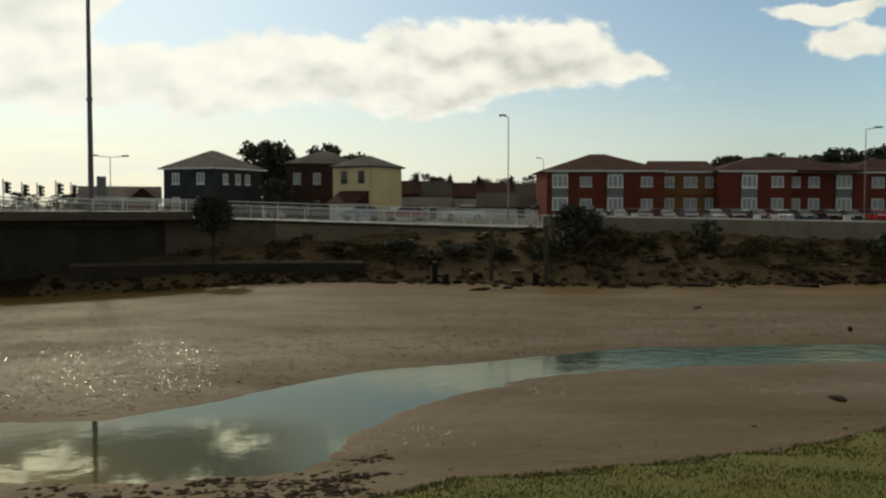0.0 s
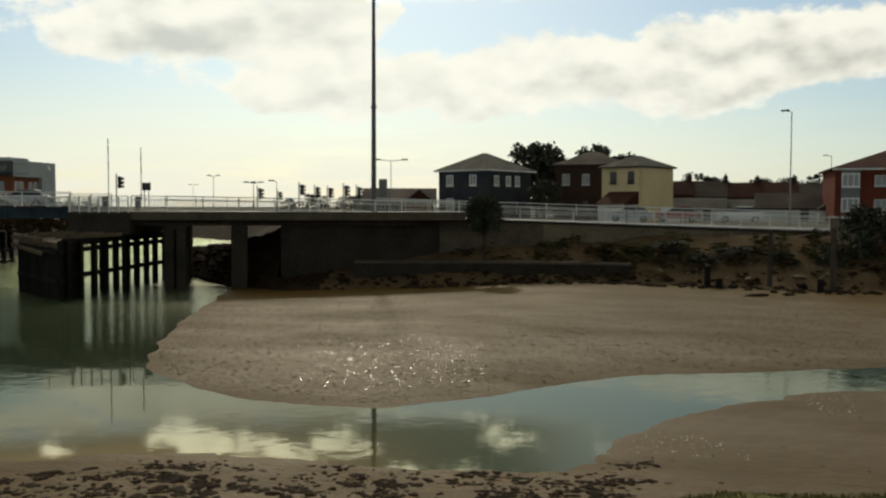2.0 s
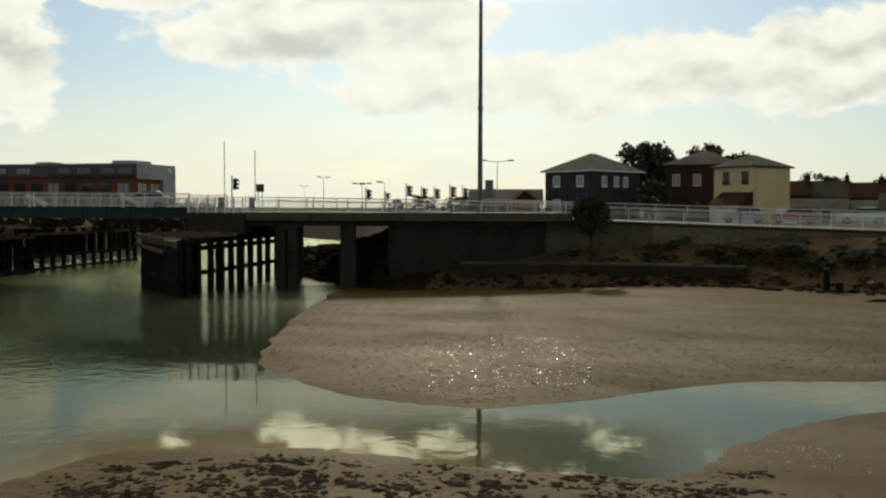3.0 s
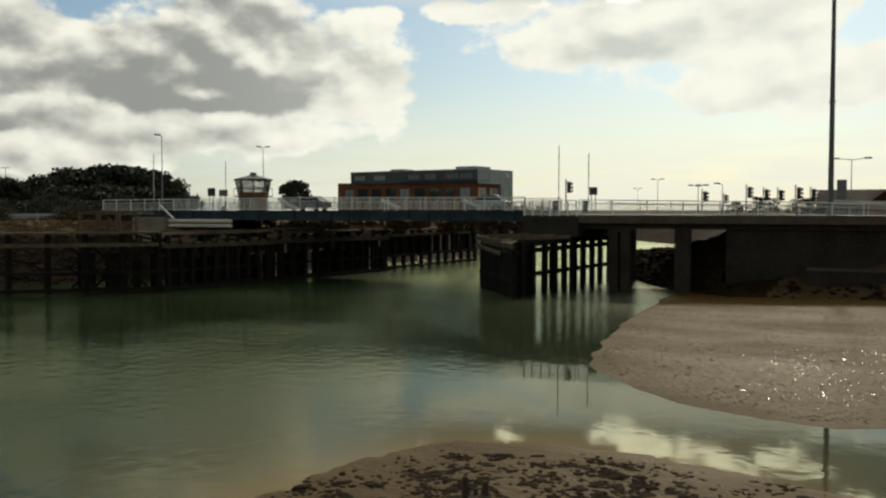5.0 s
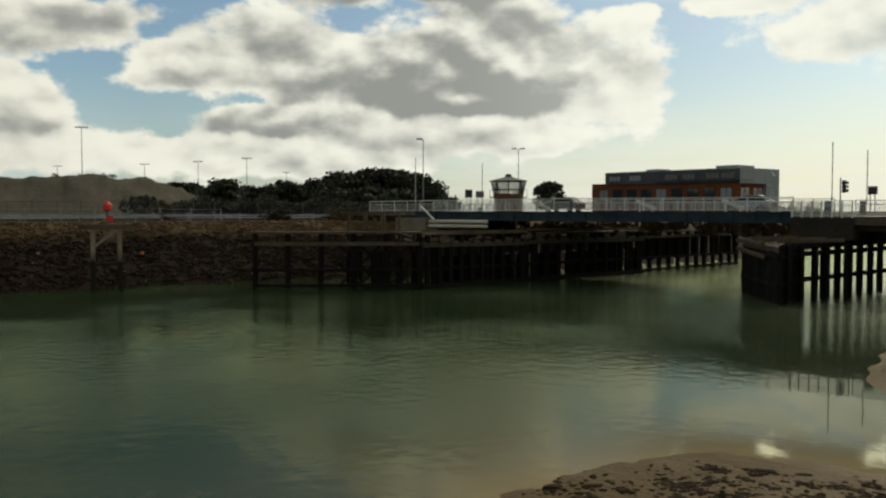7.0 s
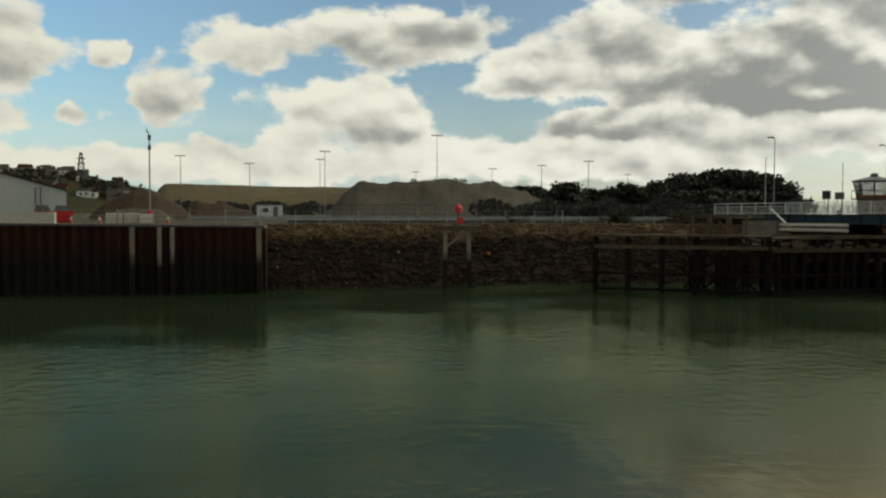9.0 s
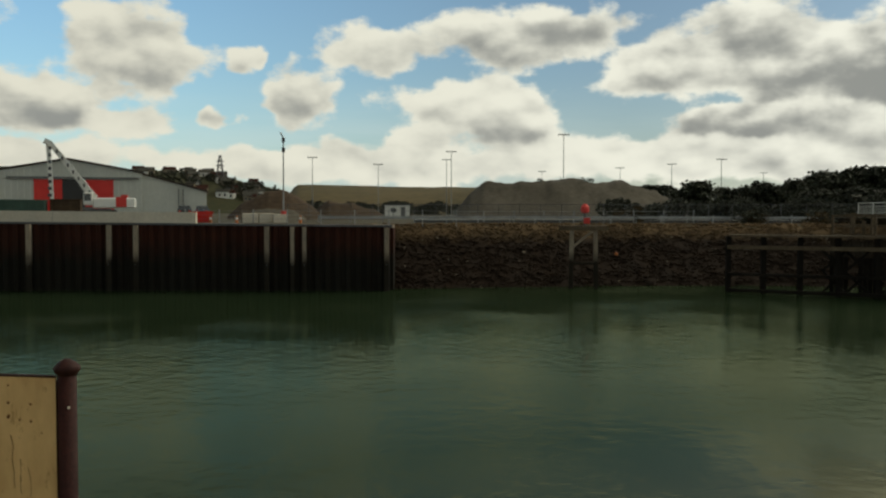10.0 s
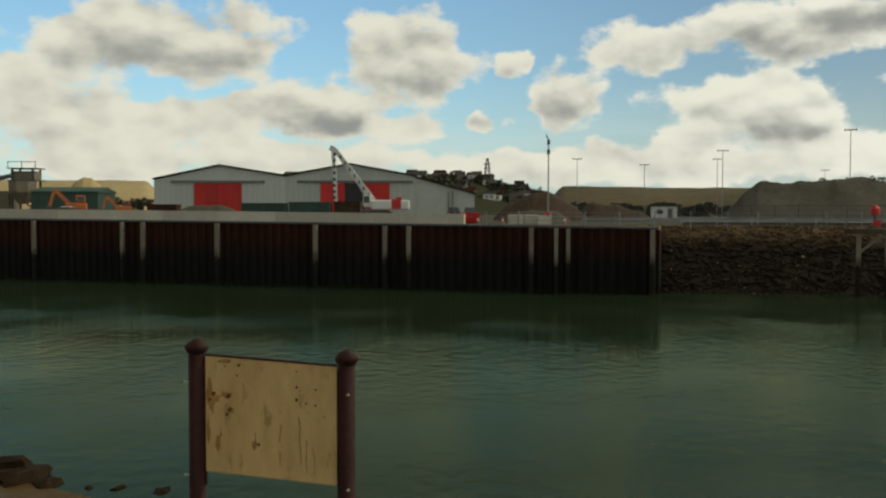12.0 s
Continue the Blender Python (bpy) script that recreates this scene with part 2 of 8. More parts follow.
def water_mat():
    m = bpy.data.materials.new("river_water")
    m.use_nodes = True
    nt = m.node_tree
    N, link = nt.nodes.new, nt.links.new
    bsdf = nt.nodes["Principled BSDF"]
    tc = N("ShaderNodeTexCoord")
    big = N("ShaderNodeTexNoise")
    big.inputs["Scale"].default_value, big.inputs["Detail"].default_value = 0.05, 3
    link(tc.outputs["Object"], big.inputs["Vector"])
    mx = N("ShaderNodeMix")
    mx.data_type = "RGBA"
    link(big.outputs["Fac"], mx.inputs[0])
    mx.inputs[6].default_value, mx.inputs[7].default_value = (0.012, 0.020, 0.0095, 1), (0.017, 0.028, 0.014, 1)
    # calm creek to the east, ripples on the open channel
    sep = N("ShaderNodeSeparateXYZ")
    link(tc.outputs["Object"], sep.inputs[0])
    calm = N("ShaderNodeMapRange")
    lie = N("ShaderNodeMath")
    lie.operation = "MULTIPLY_ADD"
    link(sep.outputs[1], lie.inputs[0])
    lie.inputs[1].default_value = 0.5
    link(sep.outputs[0], lie.inputs[2])
    link(lie.outputs[0], calm.inputs[0])
    for i, k in enumerate((-24.0, -8.0, 1.0, 0.07)):
        calm.inputs[i + 1].default_value = k
    # the upper creek is lightly ruffled too
    upper, most = N("ShaderNodeMapRange"), N("ShaderNodeMath")
    link(sep.outputs[0], upper.inputs[0])
    for i, k in enumerate((0.0, 12.0, 0.07, 0.55)):
        upper.inputs[i + 1].default_value = k
    most.operation = "MAXIMUM"
    link(calm.outputs[0], most.inputs[0])
    link(upper.outputs[0], most.inputs[1])
    calm = most
    silt = N("ShaderNodeMix")
    silt.data_type = "RGBA"
    link(calm.outputs[0], silt.inputs[0])
    silt.inputs[6].default_value = (0.036, 0.047, 0.028, 1)
    link(mx.outputs[2], silt.inputs[7])
    patch = N("ShaderNodeTexNoise")
    patch.inputs["Scale"].default_value, patch.inputs["Detail"].default_value = 0.11, 4
    link(tc.outputs["Object"], patch.inputs["Vector"])
    pr = N("ShaderNodeMapRange")
    link(patch.outputs["Fac"], pr.inputs[0])
    for i, k in enumerate((0.4, 0.65, 0.25, 0.6)):
        pr.inputs[i + 1].default_value = k
    st = N("ShaderNodeMath")
    st.operation = "MULTIPLY"
    link(calm.outputs[0], st.inputs[0])
    link(pr.outputs[0], st.inputs[1])
    # the race beyond the bridge is ruffled
    race, ruffle = N("ShaderNodeMapRange"), N("ShaderNodeMath")
    link(sep.outputs[1], race.inputs[0])
    for i, k in enumerate((30.0, 56.0, 0.0, 0.8)):
        race.inputs[i + 1].default_value = k
    ruffle.operation = "MAXIMUM"
    link(st.outputs[0], ruffle.inputs[0])
    link(race.outputs[0], ruffle.inputs[1])
    st = ruffle
    rip = N("ShaderNodeTexNoise")
    rip.inputs["Scale"].default_value, rip.inputs["Detail"].default_value = 1.3, 5
    link(tc.outputs["Object"], rip.inputs["Vector"])
    bp = N("ShaderNodeBump")
    bp.inputs["Distance"].default_value = 0.10
    link(st.outputs[0], bp.inputs["Strength"])
    link(rip.outputs["Fac"], bp.inputs["Height"])
    link(bp.outputs[0], bsdf.inputs["Normal"])
    # murky body below, tinted mirror of the sky above; the ruffled channel mirrors far less
    body, mirror = N("ShaderNodeBsdfDiffuse"), N("ShaderNodeBsdfGlossy")
    # silt shows through in the shallows
    shoal, murk = N("ShaderNodeAttribute"), N("ShaderNodeMix")
    shoal.attribute_name = "shallow"
    murk.data_type = "RGBA"
    link(shoal.outputs["Fac"], murk.inputs[0])
    link(silt.outputs[2], murk.inputs[6])
    murk.inputs[7].default_value = (0.190, 0.130, 0.058, 1)
    link(murk.outputs[2], body.inputs["Color"])
    link(bp.outputs[0], mirror.inputs["Normal"])
    tint = N("ShaderNodeMix")
    tint.data_type = "RGBA"
    link(calm.outputs[0], tint.inputs[0])
    tint.inputs[6].default_value, tint.inputs[7].default_value = (0.95, 0.96, 0.80, 1), (0.84, 0.92, 0.60, 1)
    link(tint.outputs[2], mirror.inputs["Color"])

    def ramp(v, lo, hi, x, y):
        n = N("ShaderNodeMapRange")
        link(v, n.inputs[0])
        for i, k in enumerate((lo, hi, x, y)):
            n.inputs[i + 1].default_value = k
        return n.outputs[0]

    link(ramp(st.outputs[0], 0.0, 1.0, 0.02, 0.30), mirror.inputs["Roughness"])
    fr = N("ShaderNodeFresnel")
    fr.inputs["IOR"].default_value = 1.33
    share = N("ShaderNodeMath")
    share.operation = "MULTIPLY"
    link(fr.outputs[0], share.inputs[0])
    lively = N("ShaderNodeMath")
    lively.operation = "MAXIMUM"
    link(ramp(calm.outputs[0], 0.07, 1.0, 0.80, 0.43), lively.inputs[0])
    link(race.outputs[0], lively.inputs[1])
    link(lively.outputs[0], share.inputs[1])
    both = N("ShaderNodeMixShader")
    link(share.outputs[0], both.inputs[0])
    link(body.outputs[0], both.inputs[1])
    link(mirror.outputs[0], both.inputs[2])
    nt.nodes.remove(bsdf)
    link(both.outputs[0], nt.nodes["Material Output"].inputs["Surface"])
    return m


def glass_mat(name, tint, rough=0.06):
    m = bpy.data.materials.new(name)
    m.use_nodes = True
    b = m.node_tree.nodes["Principled BSDF"]
    b.inputs["Base Color"].default_value = (*tint, 1)
    b.inputs["Roughness"].default_value = rough
    b.inputs["IOR"].default_value = 1.5
    return m


M_WATER = water_mat()
M_MUD = mat("wet_mud", (0.112, 0.064, 0.013), (0.062, 0.037, 0.008), 0.52, 0.12, 4.2, 0.9, spots=(0.045, 0.030, 0.013), spot_at=0.64, rvar=0.14, spec=0.12, depth=0.06, stretch=(0.7, 1.7, 1))
M_BANK = mat("bank_earth", (0.115, 0.076, 0.038), (0.056, 0.038, 0.020), 0.9, 0.35, 4.0, 0.8, spots=(0.13, 0.09, 0.045), spot_at=0.66, depth=0.08, spec=0.12)
M_WEED = mat("dark_weed", (0.034, 0.020, 0.009), (0.012, 0.008, 0.005), 0.9, 1.0, 9, 0.6, spec=0.08)
M_GRASS = mat("grass", (0.080, 0.095, 0.020), (0.118, 0.102, 0.030), 0.9, 1.0, 14, 0.3)
M_FIELD = mat("ground", (0.05, 0.045, 0.028), (0.085, 0.072, 0.046), 0.95, 0.02, 0.3, 0.3)
M_ASPHALT = mat("asphalt", (0.05, 0.05, 0.05), (0.08, 0.078, 0.075), 0.5, 0.3, 20, 0.1, spec=0.5)
M_CONC = mat("concrete", (0.25, 0.21, 0.155), (0.15, 0.125, 0.092), 0.9, 0.5, 7, 0.3, spots=(0.12, 0.10, 0.08), spot_at=0.66)
M_PALE = mat("pale_concrete", (0.62, 0.56, 0.45), (0.48, 0.43, 0.35), 0.9, 0.5, 6, 0.2, spots=(0.22, 0.19, 0.16), spot_at=0.7)
# this darkness covers both dirt and the shade under and beside the bridge
M_SHADECONC = mat("dirty_shaded_concrete", (0.048, 0.040, 0.030), (0.022, 0.019, 0.014), 0.95, 0.5, 6, 0.3, spec=0.15)
M_TIMBER = mat("tarred_timber", (0.014, 0.011, 0.008), (0.006, 0.005, 0.004), 0.9, 0.9, 9, 0.5, stretch=(1, 1, 0.3), spec=0.15)
M_DECKWOOD = mat("weathered_timber", (0.13, 0.098, 0.062), (0.06, 0.045, 0.03), 0.85, 0.8, 9, 0.5)
M_WHITE = mat("white_paint", (0.74, 0.73, 0.68), (0.60, 0.58, 0.53), 0.5, 0.7, 9, 0.1, spots=(0.42, 0.36, 0.28), spot_at=0.72)
M_MESH = mat("rail_infill", (0.50, 0.50, 0.46), (0.40, 0.39, 0.35), 0.6, 0.7, 9, 0.1)
M_BLUE = mat("blue_girder", (0.014, 0.034, 0.046), (0.008, 0.019, 0.026), 0.75, 0.6, 8, 0.15, spots=(0.10, 0.07, 0.05), spot_at=0.69)
M_STEEL = mat("galvanised", (0.30, 0.31, 0.31), (0.20, 0.20, 0.20), 0.5, 0.8, 10, 0.1, metal=0.7)
M_DARKSTEEL = mat("dark_steel", (0.10, 0.10, 0.105), (0.06, 0.06, 0.06), 0.55, 0.8, 10, 0.1, metal=0.3)
# plastic black, also used flat for the unlit inside of a doorway
M_BLACK = mat("black_plastic_and_shade", (0.012, 0.012, 0.012), (0.02, 0.02, 0.02), 0.5, 1, 10, 0.05)
M_RUST = mat("rusty_piling", (0.10, 0.040, 0.025), (0.035, 0.018, 0.013), 0.85, 0.45, 6, 0.4, spots=(0.16, 0.085, 0.05), spot_at=0.66, stretch=(1, 1, 0.25))
M_NAVY = mat("navy_boards", (0.016, 0.018, 0.026), (0.010, 0.011, 0.017), 0.7, 0.5, 9, 0.15)
M_SLATE = mat("slate", (0.078, 0.074, 0.064), (0.052, 0.049, 0.042), 0.85, 0.6, 5, 0.3, spec=0.1)
M_TILE = mat("clay_tiles", (0.050, 0.018, 0.012), (0.030, 0.012, 0.008), 0.95, 0.6, 6, 0.4, spec=0.12)
M_BRICK = mat("red_brick", (0.140, 0.034, 0.020), (0.098, 0.026, 0.016), 0.9, 0.4, 10, 0.3)
M_BRICKDARK = mat("brown_brick", (0.06, 0.034, 0.025), (0.04, 0.024, 0.018), 0.9, 0.4, 10, 0.3)
M_OCHRE = mat("ochre_brick", (0.20, 0.105, 0.04), (0.15, 0.08, 0.03), 0.9, 0.4, 10, 0.3)
M_CREAM = mat("cream_render", (0.68, 0.56, 0.33), (0.56, 0.45, 0.26), 0.9, 0.35, 5, 0.15, spots=(0.35, 0.27, 0.15), spot_at=0.70, stretch=(1, 1, 0.35))
M_GLASS = glass_mat("window_glass", (0.03, 0.035, 0.04))
M_NET = glass_mat("curtained_glass", (0.24, 0.245, 0.25), 0.2)
# pale glass colour stands in for the bright sky these panes reflect
M_SKYPANE = glass_mat("painted_sky_glass", (0.72, 0.73, 0.72), 0.15)
# cladding grey made paler to put sunlight on the college's side face
M_SUNCLAD = mat("sunlit_side_cladding", (0.30, 0.31, 0.30), (0.24, 0.25, 0.24), 0.55, 0.3, 6, 0.08)
M_CLAD = mat("grey_cladding", (0.54, 0.545, 0.49), (0.45, 0.455, 0.41), 0.6, 0.25, 4, 0.1, stretch=(1, 1, 0.3))
M_REDDOOR = mat("red_shutter", (0.62, 0.022, 0.014), (0.50, 0.018, 0.012), 0.55, 0.4, 6, 0.1)
M_ROOF = mat("brown_sheet_roof", (0.055, 0.040, 0.032), (0.033, 0.025, 0.021), 0.8, 0.3, 5, 0.2)
M_CHARCOAL = mat("charcoal_cladding", (0.05, 0.052, 0.055), (0.035, 0.036, 0.038), 0.5, 0.3, 6, 0.08)
M_GREYCLAD = mat("mid_grey_cladding", (0.16, 0.16, 0.155), (0.12, 0.12, 0.118), 0.55, 0.3, 6, 0.08)
M_ORANGEBRICK = mat("orange_brick", (0.22, 0.08, 0.035), (0.15, 0.055, 0.026), 0.9, 0.4, 10, 0.3)
M_LEAF = mat("dark_leaves", (0.030, 0.034, 0.013), (0.014, 0.017, 0.008), 0.75, 0.5, 4, 0.0)
M_LEAFWARM = mat("autumn_leaves", (0.075, 0.052, 0.022), (0.04, 0.03, 0.013), 0.8, 0.5, 4, 0.0)
M_BARK = mat("bark", (0.06, 0.045, 0.03), (0.03, 0.024, 0.018), 0.95, 1.0, 8, 0.5)
M_GRAVEL = mat("gravel_heap", (0.105, 0.092, 0.07), (0.06, 0.052, 0.04), 0.95, 0.12, 1.3, 0.7, stretch=(1, 1, 0.5), depth=0.2)
M_SOIL = mat("soil_heap", (0.075, 0.05, 0.03), (0.042, 0.029, 0.019), 0.95, 0.15, 1.2, 0.7, depth=0.2)
M_HILL = mat("hillside", (0.115, 0.088, 0.042), (0.068, 0.058, 0.030), 0.95, 0.008, 0.08, 0.0)
M_HILLGREEN = mat("wooded_slope", (0.04, 0.045, 0.022), (0.065, 0.06, 0.03), 0.95, 0.02, 0.2, 0.0)
M_STRAW = mat("stubble_field", (0.52, 0.40, 0.20), (0.40, 0.31, 0.16), 0.95, 0.01, 0.1, 0.0)
M_SIGN = mat("cream_board", (0.76, 0.49, 0.215), (0.56, 0.34, 0.135), 0.6, 3.0, 9, 0.1, spots=(0.42, 0.25, 0.09), spot_at=0.58, stretch=(1, 1, 0.35))
M_MAROON = mat("maroon_post", (0.042, 0.011, 0.008), (0.020, 0.006, 0.005), 0.65, 5, 40, 0.2, spec=0.2, spots=(0.12, 0.045, 0.025), spot_at=0.68)
M_REDPAINT = mat("red_paint", (0.62, 0.03, 0.02), (0.5, 0.025, 0.018), 0.5, 1, 8, 0.05)
M_ORANGE = mat("orange_paint", (0.50, 0.14, 0.02), (0.32, 0.09, 0.02), 0.5, 1, 8, 0.05)
M_GREEN = mat("green_sheet", (0.04, 0.085, 0.06), (0.03, 0.06, 0.045), 0.7, 0.5, 6, 0.1)


def tide_mat(name, top, top2, low, low2, z0, z1, rough=0.85):
    """Rusty or weathered above high water, black with weed below it."""
    m = mat(name, top, top2, rough, 0.45, 6, 0.4, spots=(top[0] * 1.5, top[1] * 1.6, top[2] * 1.6), spot_at=0.67, stretch=(1, 1, 0.22), spec=0.1)
    nt = m.node_tree
    N, link = nt.nodes.new, nt.links.new
    bsdf = nt.nodes["Principled BSDF"]
    src = bsdf.inputs["Base Color"].links[0].from_socket
    g = N("ShaderNodeNewGeometry")
    sep = N("ShaderNodeSeparateXYZ")
    link(g.outputs["Position"], sep.inputs[0])
    n = N("ShaderNodeTexNoise")
    n.inputs["Scale"].default_value, n.inputs["Detail"].default_value = 0.9, 6
    link(g.outputs["Position"], n.inputs["Vector"])
    add = N("ShaderNodeMath")
    add.operation = "MULTIPLY_ADD"
    link(n.outputs["Fac"], add.inputs[0])
    add.inputs[1].default_value = 1.8
    link(sep.outputs[2], add.inputs[2])
    r = N("ShaderNodeMapRange")
    link(add.outputs[0], r.inputs[0])
    r.inputs[1].default_value, r.inputs[2].default_value = z0 + 0.9, z1 + 0.9
    lo = N("ShaderNodeMix")
    lo.data_type = "RGBA"
    link(n.outputs["Fac"], lo.inputs[0])
    lo.inputs[6].default_value, lo.inputs[7].default_value = (*low, 1), (*low2, 1)
    mx = N("ShaderNodeMix")
    mx.data_type = "RGBA"
    link(r.outputs[0], mx.inputs[0])
    link(lo.outputs[2], mx.inputs[6])
    link(src, mx.inputs[7])
    link(mx.outputs[2], bsdf.inputs["Base Color"])
    return m


M_PILE = tide_mat("rusty_sheet_pile", (0.060, 0.019, 0.012), (0.030, 0.014, 0.010), (0.011, 0.010, 0.008), (0.019, 0.017, 0.013), 2.3, 4.6)
M_FENDER = tide_mat("fender_timber", (0.30, 0.25, 0.19), (0.20, 0.16, 0.12), (0.012, 0.011, 0.009), (0.03, 0.025, 0.018), 2.2, 3.4)
M_RUBBLE = tide_mat("stone_bank", (0.150, 0.100, 0.050), (0.075, 0.049, 0.026), (0.009, 0.006, 0.004), (0.028, 0.017, 0.010), 3.7, 5.1)
M_CLOD = mat("mud_clod", (0.065, 0.043, 0.02), (0.035, 0.024, 0.012), 0.9, 1.0, 8, 0.3, spec=0.1)
M_DECKDARK = mat("grey_timber", (0.075, 0.06, 0.045), (0.04, 0.032, 0.024), 0.85, 0.8, 9, 0.5, stretch=(1, 1, 0.3))
M_STAIN = mat("rust_stain", (0.20, 0.085, 0.025), (0.11, 0.045, 0.015), 0.8, 8, 60, 0.1)
M_SEEP = mat("brown_seep", (0.46, 0.26, 0.09), (0.34, 0.17, 0.055), 0.8, 8, 60, 0.1)
M_RUNMARK = mat("dark_run_mark", (0.34, 0.23, 0.10), (0.24, 0.16, 0.07), 0.8, 8, 60, 0.1)
M_FRAME = mat("window_frame", (0.50, 0.50, 0.48), (0.42, 0.42, 0.40), 0.6, 0.7, 9, 0.05)
M_STAINED = mat("stained_edge_beam", (0.12, 0.095, 0.07), (0.06, 0.048, 0.036), 0.9, 0.6, 6, 0.3, spec=0.2)
M_SCRUB = mat("olive_scrub", (0.068, 0.068, 0.024), (0.040, 0.040, 0.016), 0.9, 0.5, 4, 0.0, spec=0.15)
M_SCRUBBROWN = mat("brown_scrub", (0.052, 0.033, 0.014), (0.026, 0.017, 0.008), 0.9, 0.5, 4, 0.0, spec=0.06)
M_PUDDLE = glass_mat("puddle", (0.13, 0.085, 0.035), 0.2)
M_PUDDLE.node_tree.nodes["Principled BSDF"].inputs["IOR"].default_value = 1.33
# mast grey kept pale to carry the haze of distance
M_MASTGREY = mat("haze_paled_mast", (0.26, 0.26, 0.25), (0.20, 0.20, 0.19), 0.7, 0.5, 5, 0.05)
M_OLDWALL = mat("old_stained_wall", (0.165, 0.135, 0.09), (0.085, 0.068, 0.046), 0.9, 0.4, 5, 0.3, spots=(0.05, 0.042, 0.028), spot_at=0.62, spec=0.2)

# ---- mesh helpers ----


def part(name, bm, material, parent=None, label="", smooth=False):
    """Links a bmesh as one mesh object under a thing or a part."""
    me = bpy.data.meshes.new(name)
    bm.normal_update()
    bm.to_mesh(me)
    bm.free()
    me.materials.append(material)
    if smooth:
        me.polygons.foreach_set("use_smooth", [True] * len(me.polygons))
    ob = new(name, me)
    ob.parent = parent
    return tagged(ob, label) if label else ob


def thing(name, label, category, x=0.0, y=0.0, z=0.0, rz=0.0, group="", kind=""):
    ob = new(name)
    ob.empty_display_size = 0.3
    ob.matrix_basis = pose(x, y, z, 0, 0, rz)
    return tagged(ob, label, category, group, kind)


def solo(name, bm, material, label, category, kind="", group="", smooth=False):
    return tagged(part(name, bm, material, None, "", smooth), label, category, group, kind)


def box(bm, x0, y0, z0, x1, y1, z1, bevel=0.0):
    vs = [bm.verts.new(v) for v in ((x0, y0, z0), (x1, y0, z0), (x1, y1, z0), (x0, y1, z0), (x0, y0, z1), (x1, y0, z1), (x1, y1, z1), (x0, y1, z1))]
    fs = [bm.faces.new([vs[i] for i in q]) for q in ((3, 2, 1, 0), (4, 5, 6, 7), (0, 1, 5, 4), (1, 2, 6, 5), (2, 3, 7, 6), (3, 0, 4, 7))]
    if bevel:
        es = {e for f in fs for e in f.edges}
        bmesh.ops.bevel(bm, geom=list(es), offset=bevel, segments=1, affect="EDGES")
    return bm


def B(*a, bevel=0.0):
    return box(bmesh.new(), *a, bevel=bevel)


def beam(bm, p, q, w, h=None, n=4, taper=1.0):
    """A bar from p to q: n = 4 is a squared timber, more a round one."""
    p, q = Vector(p), Vector(q)
    h = h or w
    m = (q - p).to_track_quat("Z", "Y").to_matrix()
    rings = []
    for c, k in ((p, 1.0), (q, taper)):
        ring = []
        for i in range(n):
            a = 2 * math.pi * (i + 0.5) / n
            s = 0.7071 if n == 4 else 0.5
            ring.append(bm.verts.new(c + m @ Vector((math.cos(a) * w * s * k, math.sin(a) * h * s * k, 0))))
        rings.append(ring)
    for i in range(n):
        j = (i + 1) % n
        bm.faces.new((rings[0][i], rings[0][j], rings[1][j], rings[1][i]))
    bm.faces.new(rings[0][::-1])
    bm.faces.new(rings[1])
    return bm


def bars(*rows):
    bm = bmesh.new()
    for r in rows:
        beam(bm, *r)
    return bm


def lathe(profile, n=12):
    """A turned shape from (radius, height) steps."""
    bm = bmesh.new()
    rings = [[bm.verts.new((math.cos(2 * math.pi * i / n) * r, math.sin(2 * math.pi * i / n) * r, z)) for i in range(n)] for r, z in profile]
    for a, b in zip(rings, rings[1:]):
        for i in range(n):
            j = (i + 1) % n
            bm.faces.new((a[i], a[j], b[j], b[i]))
    bm.faces.new(rings[0][::-1])
    bm.faces.new(rings[-1])
    return bm


def lump(radius, squash=0.6, rough=0.35, seed=0, sub=2):
    """An uneven stone or clod."""
    bm = bmesh.new()
    bmesh.ops.create_icosphere(bm, subdivisions=sub, radius=radius)
    for v in bm.verts:
        k = 1 + rough * noise.noise(v.co / radius * 1.3 + Vector((seed * 7.1, seed * 3.3, 0)))
        v.co = Vector((v.co.x * k, v.co.y * k, v.co.z * k * squash))
    return bm


def mesh_np(name, verts, faces, mats, index=None, smooth=True):
    me = bpy.data.meshes.new(name)
    me.from_pydata(verts.tolist(), [], faces.tolist())
    for m in mats:
        me.materials.append(m)
    if index is not None:
        me.polygons.foreach_set("material_index", index.astype(np.int32))
    if smooth:
        me.polygons.foreach_set("use_smooth", np.ones(len(me.polygons), bool))
    me.update()
    return new(name, me)

# ---- the ground ----
FLAT = [(-45, 73), (-36.8, 63.8), (-29.7, 46.3), (-23.8, 34), (-21.2, 30.5), (-17.8, 28.1), (-14.9, 27.1), (-12.3, 26.9), (-10.4, 27.2), (-8.5, 28.8), (-6.0, 31.9),
        (-3.6, 35.1), (-1.0, 36.6), (3.5, 38.6), (9, 41.6), (15, 42.3), (21, 42.7), (70, 45), (70, 95), (-40, 95)]
NEAR = [(-12, 4), (-17.1, 11.3), (-17.6, 13.5), (-17.9, 16.2), (-17.3, 18.5), (-15.3, 20.1), (-12.3, 20.9), (-8.1, 21.0), (-5.8, 21.4), (-3.4, 22), (-2.7, 24.9), (-1.5, 28.4),
        (0.3, 31), (3.3, 34.1), (6.7, 35.9), (12.1, 37.2), (18.7, 38), (70, 40), (70, -80), (-12, -80), (-20, -24), (-18.4, -17.3), (-17.6, -13.5), (-16.6, -11.0), (-13, -7)]
